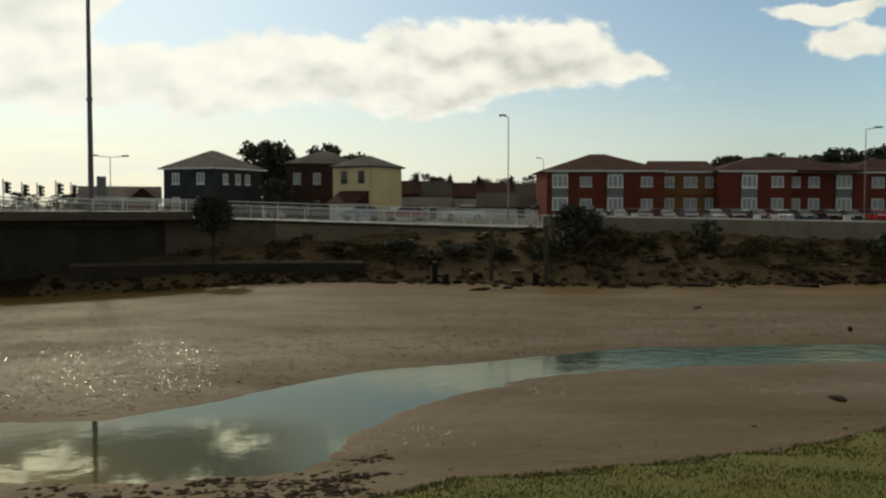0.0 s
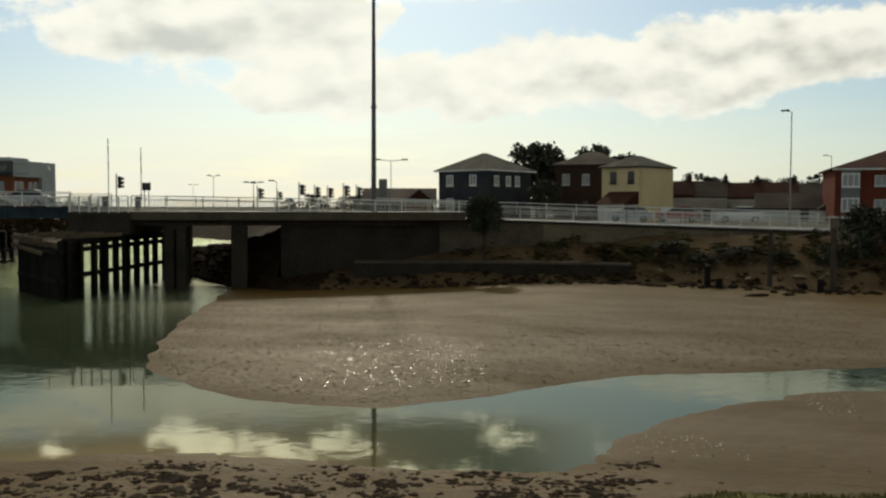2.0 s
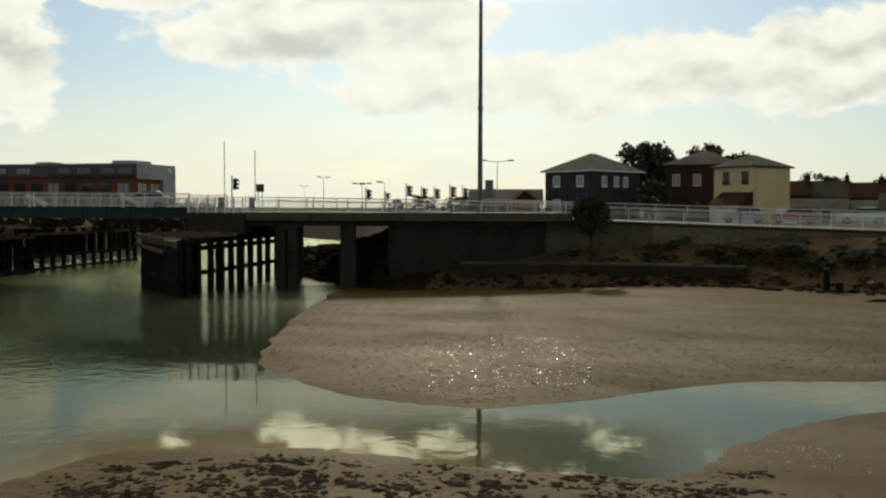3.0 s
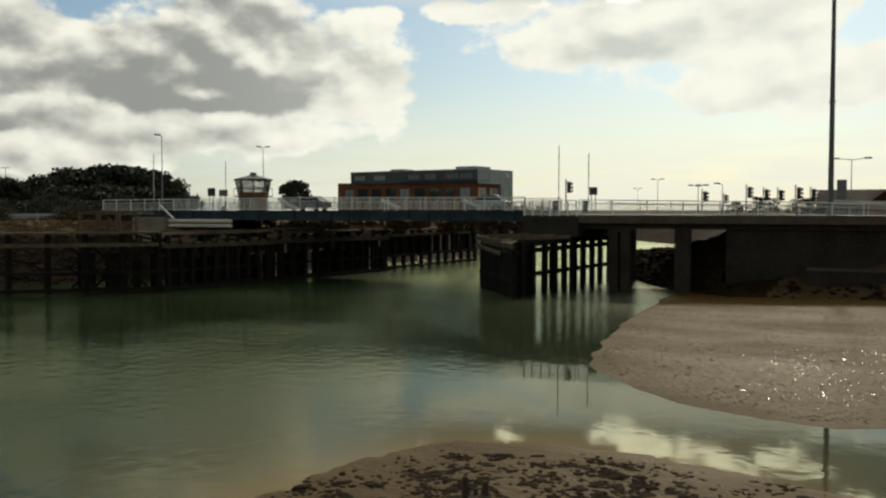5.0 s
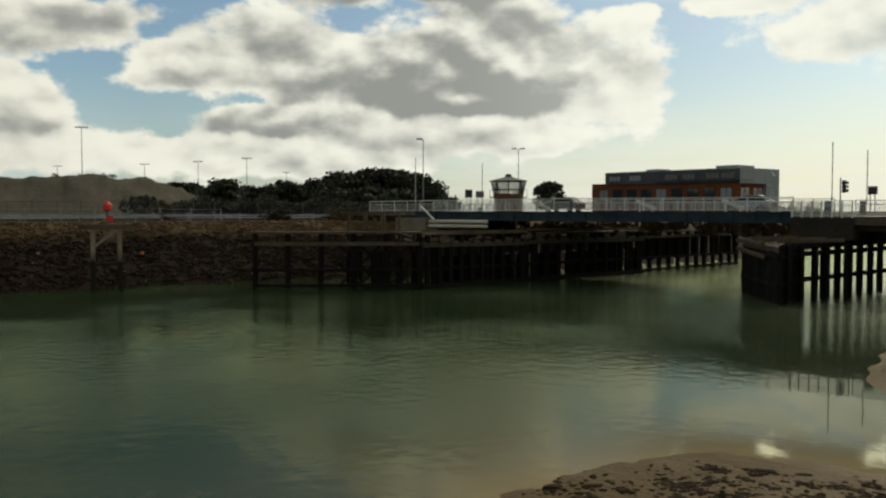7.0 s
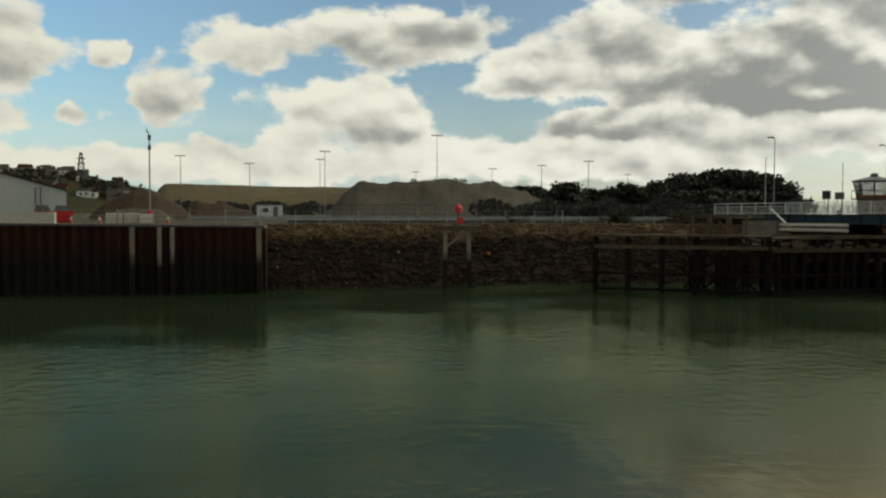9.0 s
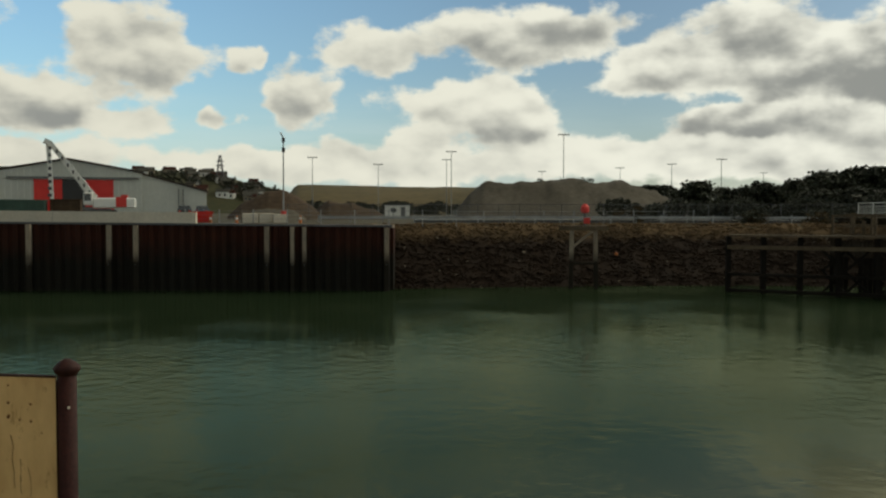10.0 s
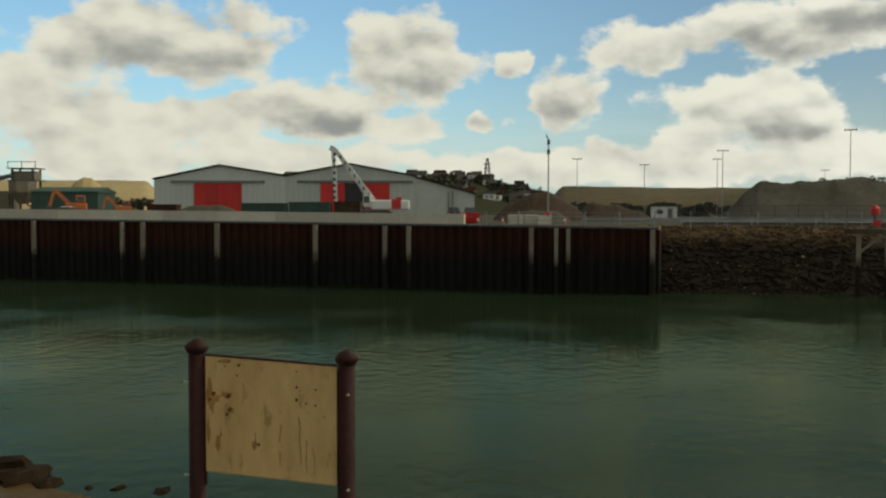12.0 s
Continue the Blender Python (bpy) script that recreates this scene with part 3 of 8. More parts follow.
BENCH = [(-0.9, 5.5), (0.1, 6.2), (1.8, 6.7), (2.7, 7.0), (3.7, 7.6), (8, 9.6), (70, 30), (70, -60), (-4, -60), (-4.6, -8), (-4.6, 2), (-3.0, 4.5)]
MUDLINE = [(-41, 71.5), (-36, 66), (-31, 63.6), (-25, 65.5), (-14, 68), (-8, 68.5), (-1.8, 67.6), (7.8, 66.6), (19.6, 67.4), (34, 68.6), (3000, 75), (3000, 3000), (-300, 3000),
           (-240, 230), (-150, 186), (-118, 178), (-84, 152), (-61, 109), (-46.5, 83), (-42.5, 74)]
TOWN = [(3000, 82), (60, 75.8), (8, 77.6), (-17.5, 74.6), (-28, 68.9), (-32.5, 67.4), (-40, 80), (-50, 98), (-68, 140), (-100, 210), (-115, 300), (-60, 3000), (3000, 3000)]
QUAYSIDE = [(-78.4, -3000), (-78.4, -5.2), (-84, -5.2), (-3000, -5.2), (-3000, -3000)]
STONES = [(-78.6, -600), (-78.6, -6), (-77.8, -3.2), (-79.0, 6), (-80.6, 16), (-80.8, 28), (-79, 42), (-80, 62), (-84, 90), (-118, 165), (-150, 240), (-160, 600), (-400, 3000), (-3000, 3000), (-3000, -600)]


def inside(poly, X, Y):
    """Signed distance to the edge of a plan shape, positive within it."""
    P = np.array(poly, float)
    best, odd = np.full(X.shape, 1e9), np.zeros(X.shape, bool)
    for (ax, ay), (bx, by) in zip(P, np.roll(P, -1, 0)):
        dx, dy = bx - ax, by - ay
        t = np.clip(((X - ax) * dx + (Y - ay) * dy) / (dx * dx + dy * dy), 0, 1)
        best = np.minimum(best, np.hypot(X - ax - t * dx, Y - ay - t * dy))
        if ay != by:
            odd ^= ((ay > Y) != (by > Y)) & (X < (bx - ax) * (Y - ay) / (by - ay) + ax)
    return np.where(odd, best, -best)


def ease(v, lo, hi):
    k = np.clip((v - lo) / (hi - lo), 0, 1)
    return k * k * (3 - 2 * k)


def wave(X, Y, size, seed):
    """Cheap smooth unevenness in metres of the given size."""
    r = np.random.RandomState(seed)
    out = np.zeros(X.shape)
    for _ in range(7):
        a, p, k = r.rand() * 6.283, r.rand() * 6.283, (0.6 + r.rand()) * 6.283 / size
        out += np.sin((X * math.cos(a) + Y * math.sin(a)) * k + p + 0.8 * np.sin((X * math.sin(a) - Y * math.cos(a)) * k * 0.7))
    return out / 7


def ground_height(X, Y):
    f, n, b = inside(FLAT, X, Y), inside(NEAR, X, Y), inside(BENCH, X, Y)
    m, t, q, s = inside(MUDLINE, X, Y), inside(TOWN, X, Y), inside(QUAYSIDE, X, Y), inside(STONES, X, Y)
    f = f + 0.35 * wave(X, Y, 5, 11)
    n = n + 0.3 * wave(X, Y, 3, 12)
    flat = np.where(f > 0, 0.10 * (1 - np.exp(-np.maximum(f, 0) / 0.9)) + 0.85 * ease(f, 0, 34) + 0.02 * wave(X, Y, 1.6, 1), f * 0.2)
    near = np.where(n > 0, 0.05 * (1 - np.exp(-np.maximum(n, 0) / 0.8)) + 0.018 * n + 0.03 * wave(X, Y, 0.9, 2), n * 0.2)
    near = np.minimum(near, 1.4)
    bench = np.where(b > 0, 4.62 + 0.1 * np.minimum(b, 2) + 0.04 * wave(X, Y, 1.3, 3), 4.62 + b * 0.62)
    steep = 0.10 + 0.43 * np.maximum(ease(X, -34, -23), ease(-X, 37, 40))
    bank = 0.75 + np.where(m > 0, np.minimum(m * steep, 3.6), m * 0.5) + np.where(m > 0, 0.16 * wave(X, Y, 2.2, 4) + 0.25 * wave(X, Y, 6, 5), 0)
    town = np.where(t > 0, 4.15 + 0.6 * ease(t, 0, 10) + 0.3 * ease(-X, 10, 30), -9)
    quay = np.where(q > 0, 5.55 + 0.45 * ease(-Y, 5, 80), -9)
    slope = np.where(s > 0, np.minimum(s * 0.62, 5.35 + 0.25 * ease(s, 10, 30)), s * 0.6) + np.where((s > 0) & (s < 14), 0.14 * wave(X, Y, 1.7, 6) + 0.1 * wave(X, Y, 0.9, 7), 0)
    layers = np.stack([flat, near, bench, bank, town, quay, slope, np.full(X.shape, -1.6)])
    return layers.max(0), layers.argmax(0), (f, n, b, m, t, s)


def build_ground():
    az = np.radians(np.concatenate([np.arange(-36, 136, 0.3), np.arange(136, 324, 3.0)]))
    r = [0.0]
    while r[-1] < 3200:
        r.append(r[-1] * (1.014 if 14 < r[-1] < 100 else 1.05) + (0.15 if r[-1] < 14 else 0))
    r = np.array(r)
    A, R = np.meshgrid(az, r)
    X, Y = -np.sin(A) * R + 0.03, np.cos(A) * R + 0.02
    Z, which, _ = ground_height(X, Y)
    nr, na = X.shape
    verts = np.stack([X, Y, Z], -1).reshape(-1, 3)
    i, j = np.meshgrid(np.arange(nr - 1), np.arange(na), indexing="ij")
    k = (j + 1) % na
    faces = np.stack([i * na + j, (i + 1) * na + j, (i + 1) * na + k, i * na + k], -1).reshape(-1, 4)[:, ::-1]
    w = which.reshape(-1)[faces].max(1)
    # flat, near, bench, bank, town, quay, stones, bed
    slot = np.array([0, 0, 1, 2, 3, 3, 4, 0])[w]
    c = verts[faces].mean(1)
    slot = np.where((w == 6) & (c[:, 2] > 5.2), 3, slot)
    slot = np.where((w == 2) & (c[:, 2] < 3.4), 0, slot)
    # bank at the bridge: dark weed, also standing for shade under the deck
    slot = np.where((w == 3) & (c[:, 0] < -29) & (c[:, 1] < 400) & (c[:, 2] < 4.6), 5, slot)
    ob = mesh_np("ground", verts, faces, [M_MUD, M_GRASS, M_BANK, M_FIELD, M_RUBBLE, M_WEED], slot)
    tagged(ob, "brown tidal mud flats, grassy bank and level ground", "ground", kind="structure")


build_ground()


def build_water():
    az = np.radians(np.concatenate([np.arange(-36, 136, 0.6), np.arange(136, 324, 4.0)]))
    r = np.concatenate([[0.0], np.arange(6, 40, 0.35), np.geomspace(40, 1500, 60)])
    A, R = np.meshgrid(az, r)
    X, Y = -np.sin(A) * R, np.cos(A) * R
    nr, na = X.shape
    i, j = np.meshgrid(np.arange(nr - 1), np.arange(na), indexing="ij")
    k = (j + 1) % na
    faces = np.stack([i * na + j, (i + 1) * na + j, (i + 1) * na + k, i * na + k], -1).reshape(-1, 4)
    ob = mesh_np("water", np.stack([X, Y, np.zeros(X.shape)], -1).reshape(-1, 3), faces, [M_WATER])
    near = inside(NEAR, X, Y) + 0.4 * wave(X, Y, 4, 41)
    shallow = np.exp(np.minimum(near, 0) / 2.4) * ease(Y, -2, 8) * ease(-X, 5, 11)
    ob.data.attributes.new("shallow", "FLOAT", "POINT").data.foreach_set("value", shallow.reshape(-1).astype(np.float32))
    tagged(ob, "green-grey tidal river at low water", "water", kind="structure")


build_water()


def height_at(x, y):
    return float(ground_height(np.array([float(x)]), np.array([float(y)]))[0][0])

# ---- the bridge ----
BR = (-28.0, 66.0, 0.0, 200.9)  # local x runs along the bridge to the far bank, local y towards the river mouth


def bridge_thing(name, label, category, s=0.0, side=0.0, z=0.0, group="", kind=""):
    a = radians(BR[3])
    return thing(name, label, category, BR[0] + math.cos(a) * s - math.sin(a) * side, BR[1] + math.sin(a) * s + math.cos(a) * side, z, BR[3], group, kind)


def fence(name, label, pts, height, spacing, infill, group, post_w=0.07, double=True, paint=None):
    """A painted rail fence along points (x, y, z): posts, two rails and thin upright bars, bay by bay."""
    ob = thing(name, label, "railing", group=group)
    thin = bmesh.new()
    paint = paint or M_WHITE
    for (p, q) in zip(pts, pts[1:]):
        p, q = Vector(p), Vector(q)
        n = max(1, round((q - p).length / spacing))
        up = Vector((0, 0, 1))
        for i in range(n + 1):
            c = p.lerp(q, i / n)
            part("post", beam(bmesh.new(), c, c + up * height, post_w), paint, ob)
        part("top_rail", beam(bmesh.new(), p + up * height, q + up * height, 0.08, 0.07), paint, ob)
        part("bottom_rail", beam(bmesh.new(), p + up * 0.12, q + up * 0.12, 0.05), paint, ob)
        if double:
            part("middle_rail", beam(bmesh.new(), p + up * height * 0.72, q + up * height * 0.72, 0.05), paint, ob)
        if infill:
            k = max(2, int((q - p).length / 0.11))
            for j in range(1, k):
                c = p.lerp(q, j / k)
                beam(thin, c + up * 0.12, c + up * height * infill, 0.042, n=3)
    if infill:
        tagged(part("infill", thin, M_MESH, ob), kind="stuff")
    return ob


def on_bridge(s, side, z):
    a = radians(BR[3])
    return (BR[0] + math.cos(a) * s - math.sin(a) * side, BR[1] + math.sin(a) * s + math.cos(a) * side, z)


def build_bridge():
    # fixed approach, from the abutment to the swing pier
    ob = bridge_thing("approach_span", "concrete bridge approach on square piers, coloured dark for shade", "bridge", kind="structure")
    # deck, girders and columns carry their underside shade in the colour
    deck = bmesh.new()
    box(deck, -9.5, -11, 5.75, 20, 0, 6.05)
    part("deck", deck, M_SHADECONC, ob)
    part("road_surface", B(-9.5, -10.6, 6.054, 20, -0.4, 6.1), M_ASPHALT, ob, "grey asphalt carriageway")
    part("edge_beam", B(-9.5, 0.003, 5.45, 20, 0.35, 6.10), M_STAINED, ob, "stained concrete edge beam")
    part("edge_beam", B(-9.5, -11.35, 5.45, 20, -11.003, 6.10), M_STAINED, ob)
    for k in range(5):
        part("girder", B(-6, -10.3 + 2.3 * k, 5.0, 20, -9.8 + 2.3 * k, 5.746), M_SHADECONC, ob)
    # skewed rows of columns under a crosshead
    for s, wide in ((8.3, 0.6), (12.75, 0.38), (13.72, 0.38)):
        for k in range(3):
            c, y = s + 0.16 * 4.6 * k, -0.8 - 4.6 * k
            part("column", B(c - wide, y - 0.45, -1.5, c + wide, y + 0.45, 5.0, bevel=0.06), M_SHADECONC, ob)
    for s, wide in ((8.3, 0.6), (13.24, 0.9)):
        part("crosshead", beam(bmesh.new(), (s - 0.08, -0.3, 4.86), (s + 1.6, -10.6, 4.86), 2 * wide, 0.28), M_SHADECONC, ob)
    # swing pier
    ob = bridge_thing("swing_pier", "concrete pier head on dark timber piles", "bridge pier", kind="structure")
    part("pier_head", B(16.4, -11, 4.3, 21.0, 0.6, 6.02, bevel=0.06), M_SHADECONC, ob)
    for i in range(3):
        for j in range(2):
            part("pile", beam(bmesh.new(), (17.0 + 1.7 * i, 0.1 - 9.8 * j, -1.5), (17.0 + 1.7 * i, 0.1 - 9.8 * j, 4.3), 0.34, n=8), M_TIMBER, ob)
    # swing span
    ob = bridge_thing("swing_span", "blue-green steel swing bridge with shallow girders", "bridge", kind="structure")
    part("deck", B(21.2, -10.4, 6.15, 62, -0.35, 6.4), M_ASPHALT, ob)
    for side in (-0.3, -10.7):
        part("girder", B(21.2, side - 0.05, 5.65, 60, side + 0.05, 6.35), M_BLUE, ob)
        part("flange", B(21.2, side - 0.2, 5.57, 60, side + 0.2, 5.647), M_BLUE, ob)
        part("flange", B(21.2, side - 0.22, 6.353, 60, side + 0.22, 6.45), M_BLUE, ob)
        for i in range(20):
            part("stiffener", B(22 + 1.95 * i, side + 0.053, 5.66, 22.06 + 1.95 * i, side + 0.19, 6.34), M_BLUE, ob)
    for i in range(10):
        part("cross_girder", B(23 + 3.9 * i, -10.6, 5.5, 23.3 + 3.9 * i, -0.4, 6.1), M_BLUE, ob)
    fence("bridge_railing", "white-painted steel railing along the swing span", [on_bridge(21, -0.1, 6.45), on_bridge(41, -0.1, 6.52), on_bridge(66.5, -0.1, 6.40)], 1.12, 1.8, 0.70, "bridge railings")
    fence("bridge_railing", "white-painted steel railing along the swing span", [on_bridge(21, -10.9, 6.45), on_bridge(41, -10.9, 6.52), on_bridge(66.5, -10.9, 6.40)], 1.12, 1.8, 0.70, "bridge railings")
    fence("bridge_railing", "white railing on the concrete approach", [on_bridge(-9.5, 0.1, 5.7), on_bridge(0, 0.1, 5.95), on_bridge(16.4, 0.1, 6.2)], 1.12, 2.6, 0.9, "bridge railings")
    fence("bridge_railing", "white railing on the concrete approach", [on_bridge(-9.5, -11, 5.9), on_bridge(0, -11, 6.05), on_bridge(16.4, -11, 6.3)], 1.12, 2.6, 0, "bridge railings")
    fence("pier_railing", "white railing round the swing pier head", [on_bridge(16.5, 0.5, 6.02), on_bridge(20.9, 0.5, 6.02)], 1.25, 0.75, 0.9, "bridge railings", post_w=0.09)


build_bridge()


def piled_fender(name, label, a, b, n, top, walers, post_w=0.36, deck=0.0):
    """A timber fender from plan point a to b: n piles, walers at given heights, a plank deck on top."""
    ob = thing(name, label, "timber fender", group="timber fenders", kind="structure")
    a, b = Vector((*a, 0)), Vector((*b, 0))
    side = Vector((-(b - a).y, (b - a).x, 0)).normalized()
    rnd = random.Random(name + str(n))
    for i in range(n):
        c = a.lerp(b, i / (n - 1)) + side * rnd.uniform(-0.05, 0.05)
        part("pile", beam(bmesh.new(), c + Vector((0, 0, -1.5)), c + Vector((rnd.uniform(-0.05, 0.05), 0, top + rnd.uniform(-0.05, 0.12))), post_w), M_TIMBER, ob)
    for z, w in walers:
        part("waler", beam(bmesh.new(), a + side * 0.28 + Vector((0, 0, z)), b + side * 0.28 + Vector((0, 0, z)), 0.2, w), M_DECKWOOD if z > 3.5 and deck else M_TIMBER, ob)
    if deck:
        w = side * deck
        bm = bmesh.new()
        vs = [a + side * 0.45, b + side * 0.45, b - w, a - w]
        lo, hi = [bm.verts.new(v + Vector((0, 0, top))) for v in vs], [bm.verts.new(v + Vector((0, 0, top + 0.16))) for v in vs]
        bm.faces.new(hi), bm.faces.new(lo[::-1])
        for i in range(4):
            j = (i + 1) % 4
            bm.faces.new((lo[i], lo[j], hi[j], hi[i]))
        part("deck_planks", bm, M_DECKWOOD, ob, "weathered plank deck")
    return ob


JETTY = [(-73.9, 24.1), (-67.3, 36.2), (-70.0, 48.8), (-73.1, 65.9), (-77.7, 85.5)]


def boarding(parent, a, b, z0, z1, step, gap=0.04, off=0.0, m=None, skip=0.0, seed=3):
    """Upright boards on the line from a to b."""
    a, b = Vector((*a, 0)), Vector((*b, 0))
    side = Vector((-(b - a).y, (b - a).x, 0)).normalized()
    rnd = random.Random(seed)
    n = int((b - a).length / step)
    for i in range(n):
        if rnd.random() < skip:
            continue
        c = a.lerp(b, (i + 0.5) / n) + side * (off + rnd.uniform(-0.02, 0.02))
        bm = bmesh.new()
        d = (b - a).normalized() * (step / 2 - gap / 2)
        beam(bm, c + UP0 * (z0 + rnd.uniform(-0.1, 0.1)), c + UP0 * (z1 + rnd.uniform(-0.08, 0.08)), 0.09, 0.09)
        for v in bm.verts:
            k = (v.co - c).dot((b - a).normalized())
            v.co += (b - a).normalized() * (math.copysign(step / 2 - gap / 2, k) - k)
        part("board", bm, m or M_TIMBER, parent)


UP0 = Vector((0, 0, 1))
WALERS = [(0.25, 0.28), (1.55, 0.24), (3.75, 0.3)]
j0 = piled_fender("timber_jetty", "black tarred timber jetty with a plank walkway", JETTY[1], JETTY[0], 6, 4.6, WALERS, deck=1.6)
for u in (0.12, 0.30, 0.42):
    p, q = Vector((*JETTY[1], 0)).lerp(Vector((*JETTY[0], 0)), u - 0.06), Vector((*JETTY[1], 0)).lerp(Vector((*JETTY[0], 0)), u + 0.06)
    for z0, z1 in ((0.3, 2.0), (2.0, 3.6)):
        part("brace", beam(bmesh.new(), p + UP0 * z0, q + UP0 * z1, 0.2), M_TIMBER, j0)
        part("brace", beam(bmesh.new(), p + UP0 * z1, q + UP0 * z0, 0.2), M_TIMBER, j0)
boarding(j0, JETTY[1], Vector(JETTY[1]).lerp(Vector(JETTY[0]), 0.45), 3.0, 4.4, 0.3, off=-1.2, m=M_DECKDARK, skip=0.25)
mid = Vector(JETTY[1]).lerp(Vector(JETTY[0]), 0.45)
boarding(j0, JETTY[1], mid, 0.2, 3.1, 0.34, off=-0.9, skip=0.4, seed=17)
j1 = piled_fender("timber_jetty", "black tarred timber jetty with close boarding", JETTY[2], JETTY[1], 9, 4.45, WALERS, deck=1.6)
boarding(j1, JETTY[2], JETTY[1], 2.7, 4.3, 0.33, off=-0.35, m=M_DECKDARK, skip=0.2)
j2 = piled_fender("timber_jetty", "black tarred timber jetty with close boarding", JETTY[3], JETTY[2], 12, 4.3, WALERS, deck=1.4)
boarding(j2, Vector(JETTY[3]).lerp(Vector(JETTY[2]), 0.35), JETTY[2], 2.6, 4.1, 0.36, off=-0.35, m=M_DECKDARK, skip=0.15, seed=5)
boarding(j2, JETTY[3], Vector(JETTY[3]).lerp(Vector(JETTY[2]), 0.35), 2.6, 4.1, 0.36, off=-0.35, m=M_DECKDARK, skip=0.15, seed=6)
j3 = piled_fender("timber_jetty", "black tarred timber jetty running under the bridge", JETTY[4], JETTY[3], 12, 4.2, WALERS, deck=1.2)
# boards added behind the piles to stand for the shade under the bridge
boarding(j3, JETTY[4], JETTY[3], 1.3, 3.9, 0.4, off=-0.35, skip=0.1, seed=9)
# low boards added to stand for the shadow behind these two lengths
boarding(j1, JETTY[2], JETTY[1], 0.1, 2.5, 0.4, off=-0.6, skip=0.1, seed=12)
boarding(j2, JETTY[3], JETTY[2], 0.1, 2.5, 0.42, off=-0.6, skip=0.12, seed=13)
# a lower walkway along the face, with loose boards between the two levels
rnd = random.Random(21)
for owner, p, q in ((j1, JETTY[1], JETTY[2]), (j2, JETTY[2], JETTY[3])):
    p, q = Vector((*p, 0)), Vector((*q, 0))
    along = (q - p).normalized()
    face = Vector((along.y, -along.x, 0))
    if face.x < 0:
        face = -face
    part("face_beam", beam(bmesh.new(), p + face * 0.5 + UP0 * 3.6, q + face * 0.5 + UP0 * 3.5, 0.2, 0.34), M_DECKDARK, owner, "grey-brown lower beam")
    part("kerb_beam", beam(bmesh.new(), p + face * 0.4 + UP0 * 4.78, q + face * 0.4 + UP0 * 4.62, 0.22, 0.2), M_DECKWOOD, owner, "worn brown kerb beam")
    for k in range(11):
        c = p.lerp(q, rnd.uniform(0.03, 0.95)) + face * rnd.uniform(0.42, 0.6) + UP0 * rnd.uniform(3.75, 4.25)
        part("loose_board", beam(bmesh.new(), c, c + along * rnd.uniform(0.6, 1.7) + UP0 * rnd.uniform(-0.08, 0.08), 0.06, rnd.uniform(0.18, 0.4)), M_DECKWOOD if k % 3 else M_DECKDARK, owner)
    for k in range(10):
        c = p.lerp(q, (k + 0.5) / 10) + face * 0.34
        part("fender_pile", beam(bmesh.new(), c - UP0 * 1.5, c + UP0 * rnd.uniform(4.3, 4.55), 0.34), M_TIMBER, owner)
    part("low_waler", beam(bmesh.new(), p + face * 0.56 + UP0 * 0.12, q + face * 0.56 + UP0 * 0.12, 0.2, 0.3), M_TIMBER, owner)
# slanting ramp boards and a railed platform on the jetty
for k in range(3):
    part("ramp_board", beam(bmesh.new(), (-68.6 - 0.3 * k, 38.5, 3.5), (-68.0 - 0.3 * k, 34.0, 4.75), 0.26, 0.06), M_DECKWOOD, j1)
ob = thing("jetty_platform", "weathered timber platform frame with a handrail", "platform", -72.4, 32.0, 4.6, 28)
for x in (0, 1.9, 3.8):
    for y in (0, 2.2):
        part("post", beam(bmesh.new(), (x, y, 0), (x, y, 1.75), 0.16), M_DECKWOOD, ob)
for y in (0, 2.2):
    for z in (0.15, 0.9, 1.7):
        part("rail", beam(bmesh.new(), (-0.1, y, z), (3.9, y, z), 0.1, 0.16), M_DECKWOOD, ob)
part("infill_board", beam(bmesh.new(), (2.0, 1.1, 0.05), (2.0, 1.1, 1.3), 0.3, 0.1), M_DECKWOOD, ob)
piled_fender("pier_fender", "black tarred timber piles beside the bridge pier", (-43.1, 52.6), (-47.6, 72), 11, 4.0, [(1.55, 0.34), (3.4, 0.36), (4.0, 0.5)], post_w=0.36)

# boarded dolphin at the head of the fender
DOLPHIN = [(-42.9, 51.4), (-51.9, 57.8), (-50.6, 60.0), (-44.4, 55.2)]
ob = thing("timber_dolphin", "heavy black boarded timber dolphin with a mossy top", "dolphin", kind="structure")
for k, (p, q) in enumerate(zip(DOLPHIN, DOLPHIN[1:] + DOLPHIN[:1])):
    boarding(ob, p, q, -1.4, 4.1 if k else 3.6, 0.27, gap=0.03, seed=k)
    for z in (1.3, 3.3):
        part("waler", beam(bmesh.new(), (*p, z), (*q, z), 0.3, 0.26), M_TIMBER, ob)
bm = bmesh.new()
lo = [bm.verts.new((*p, 3.55)) for p in DOLPHIN]
hi = [bm.verts.new((*p, z)) for p, z in zip(DOLPHIN, (4.0, 3.95, 4.3, 4.35))]
bm.faces.new(lo), bm.faces.new(hi[::-1])
for i in range(4):
    k = (i + 1) % 4
    bm.faces.new((lo[k], lo[i], hi[i], hi[k]))
part("cap", bm, M_DECKWOOD, ob, "weathered mossy timber cap")
for z0, z1, w in ((3.55, 3.1, 0.26), (4.15, 4.1, 0.3)):
    p, q = Vector((*DOLPHIN[1], z0)), Vector((*DOLPHIN[0], z1))
    out = Vector((-0.28, -0.4, 0))
    part("waling_board", beam(bmesh.new(), p + out, p.lerp(q, 0.8) + out, 0.12, w), M_DECKWOOD, ob, "split brown waling board")
for u in (0.25, 0.6, 0.95):
    p = Vector(DOLPHIN[1]).lerp(Vector(DOLPHIN[0]), u)
    part("cap_timber", beam(bmesh.new(), (p.x, p.y, 4.36), (p.x + 3.4, p.y + 2.6, 4.52), 0.3, 0.24), M_DECKWOOD, ob, "worn squared cap timber")

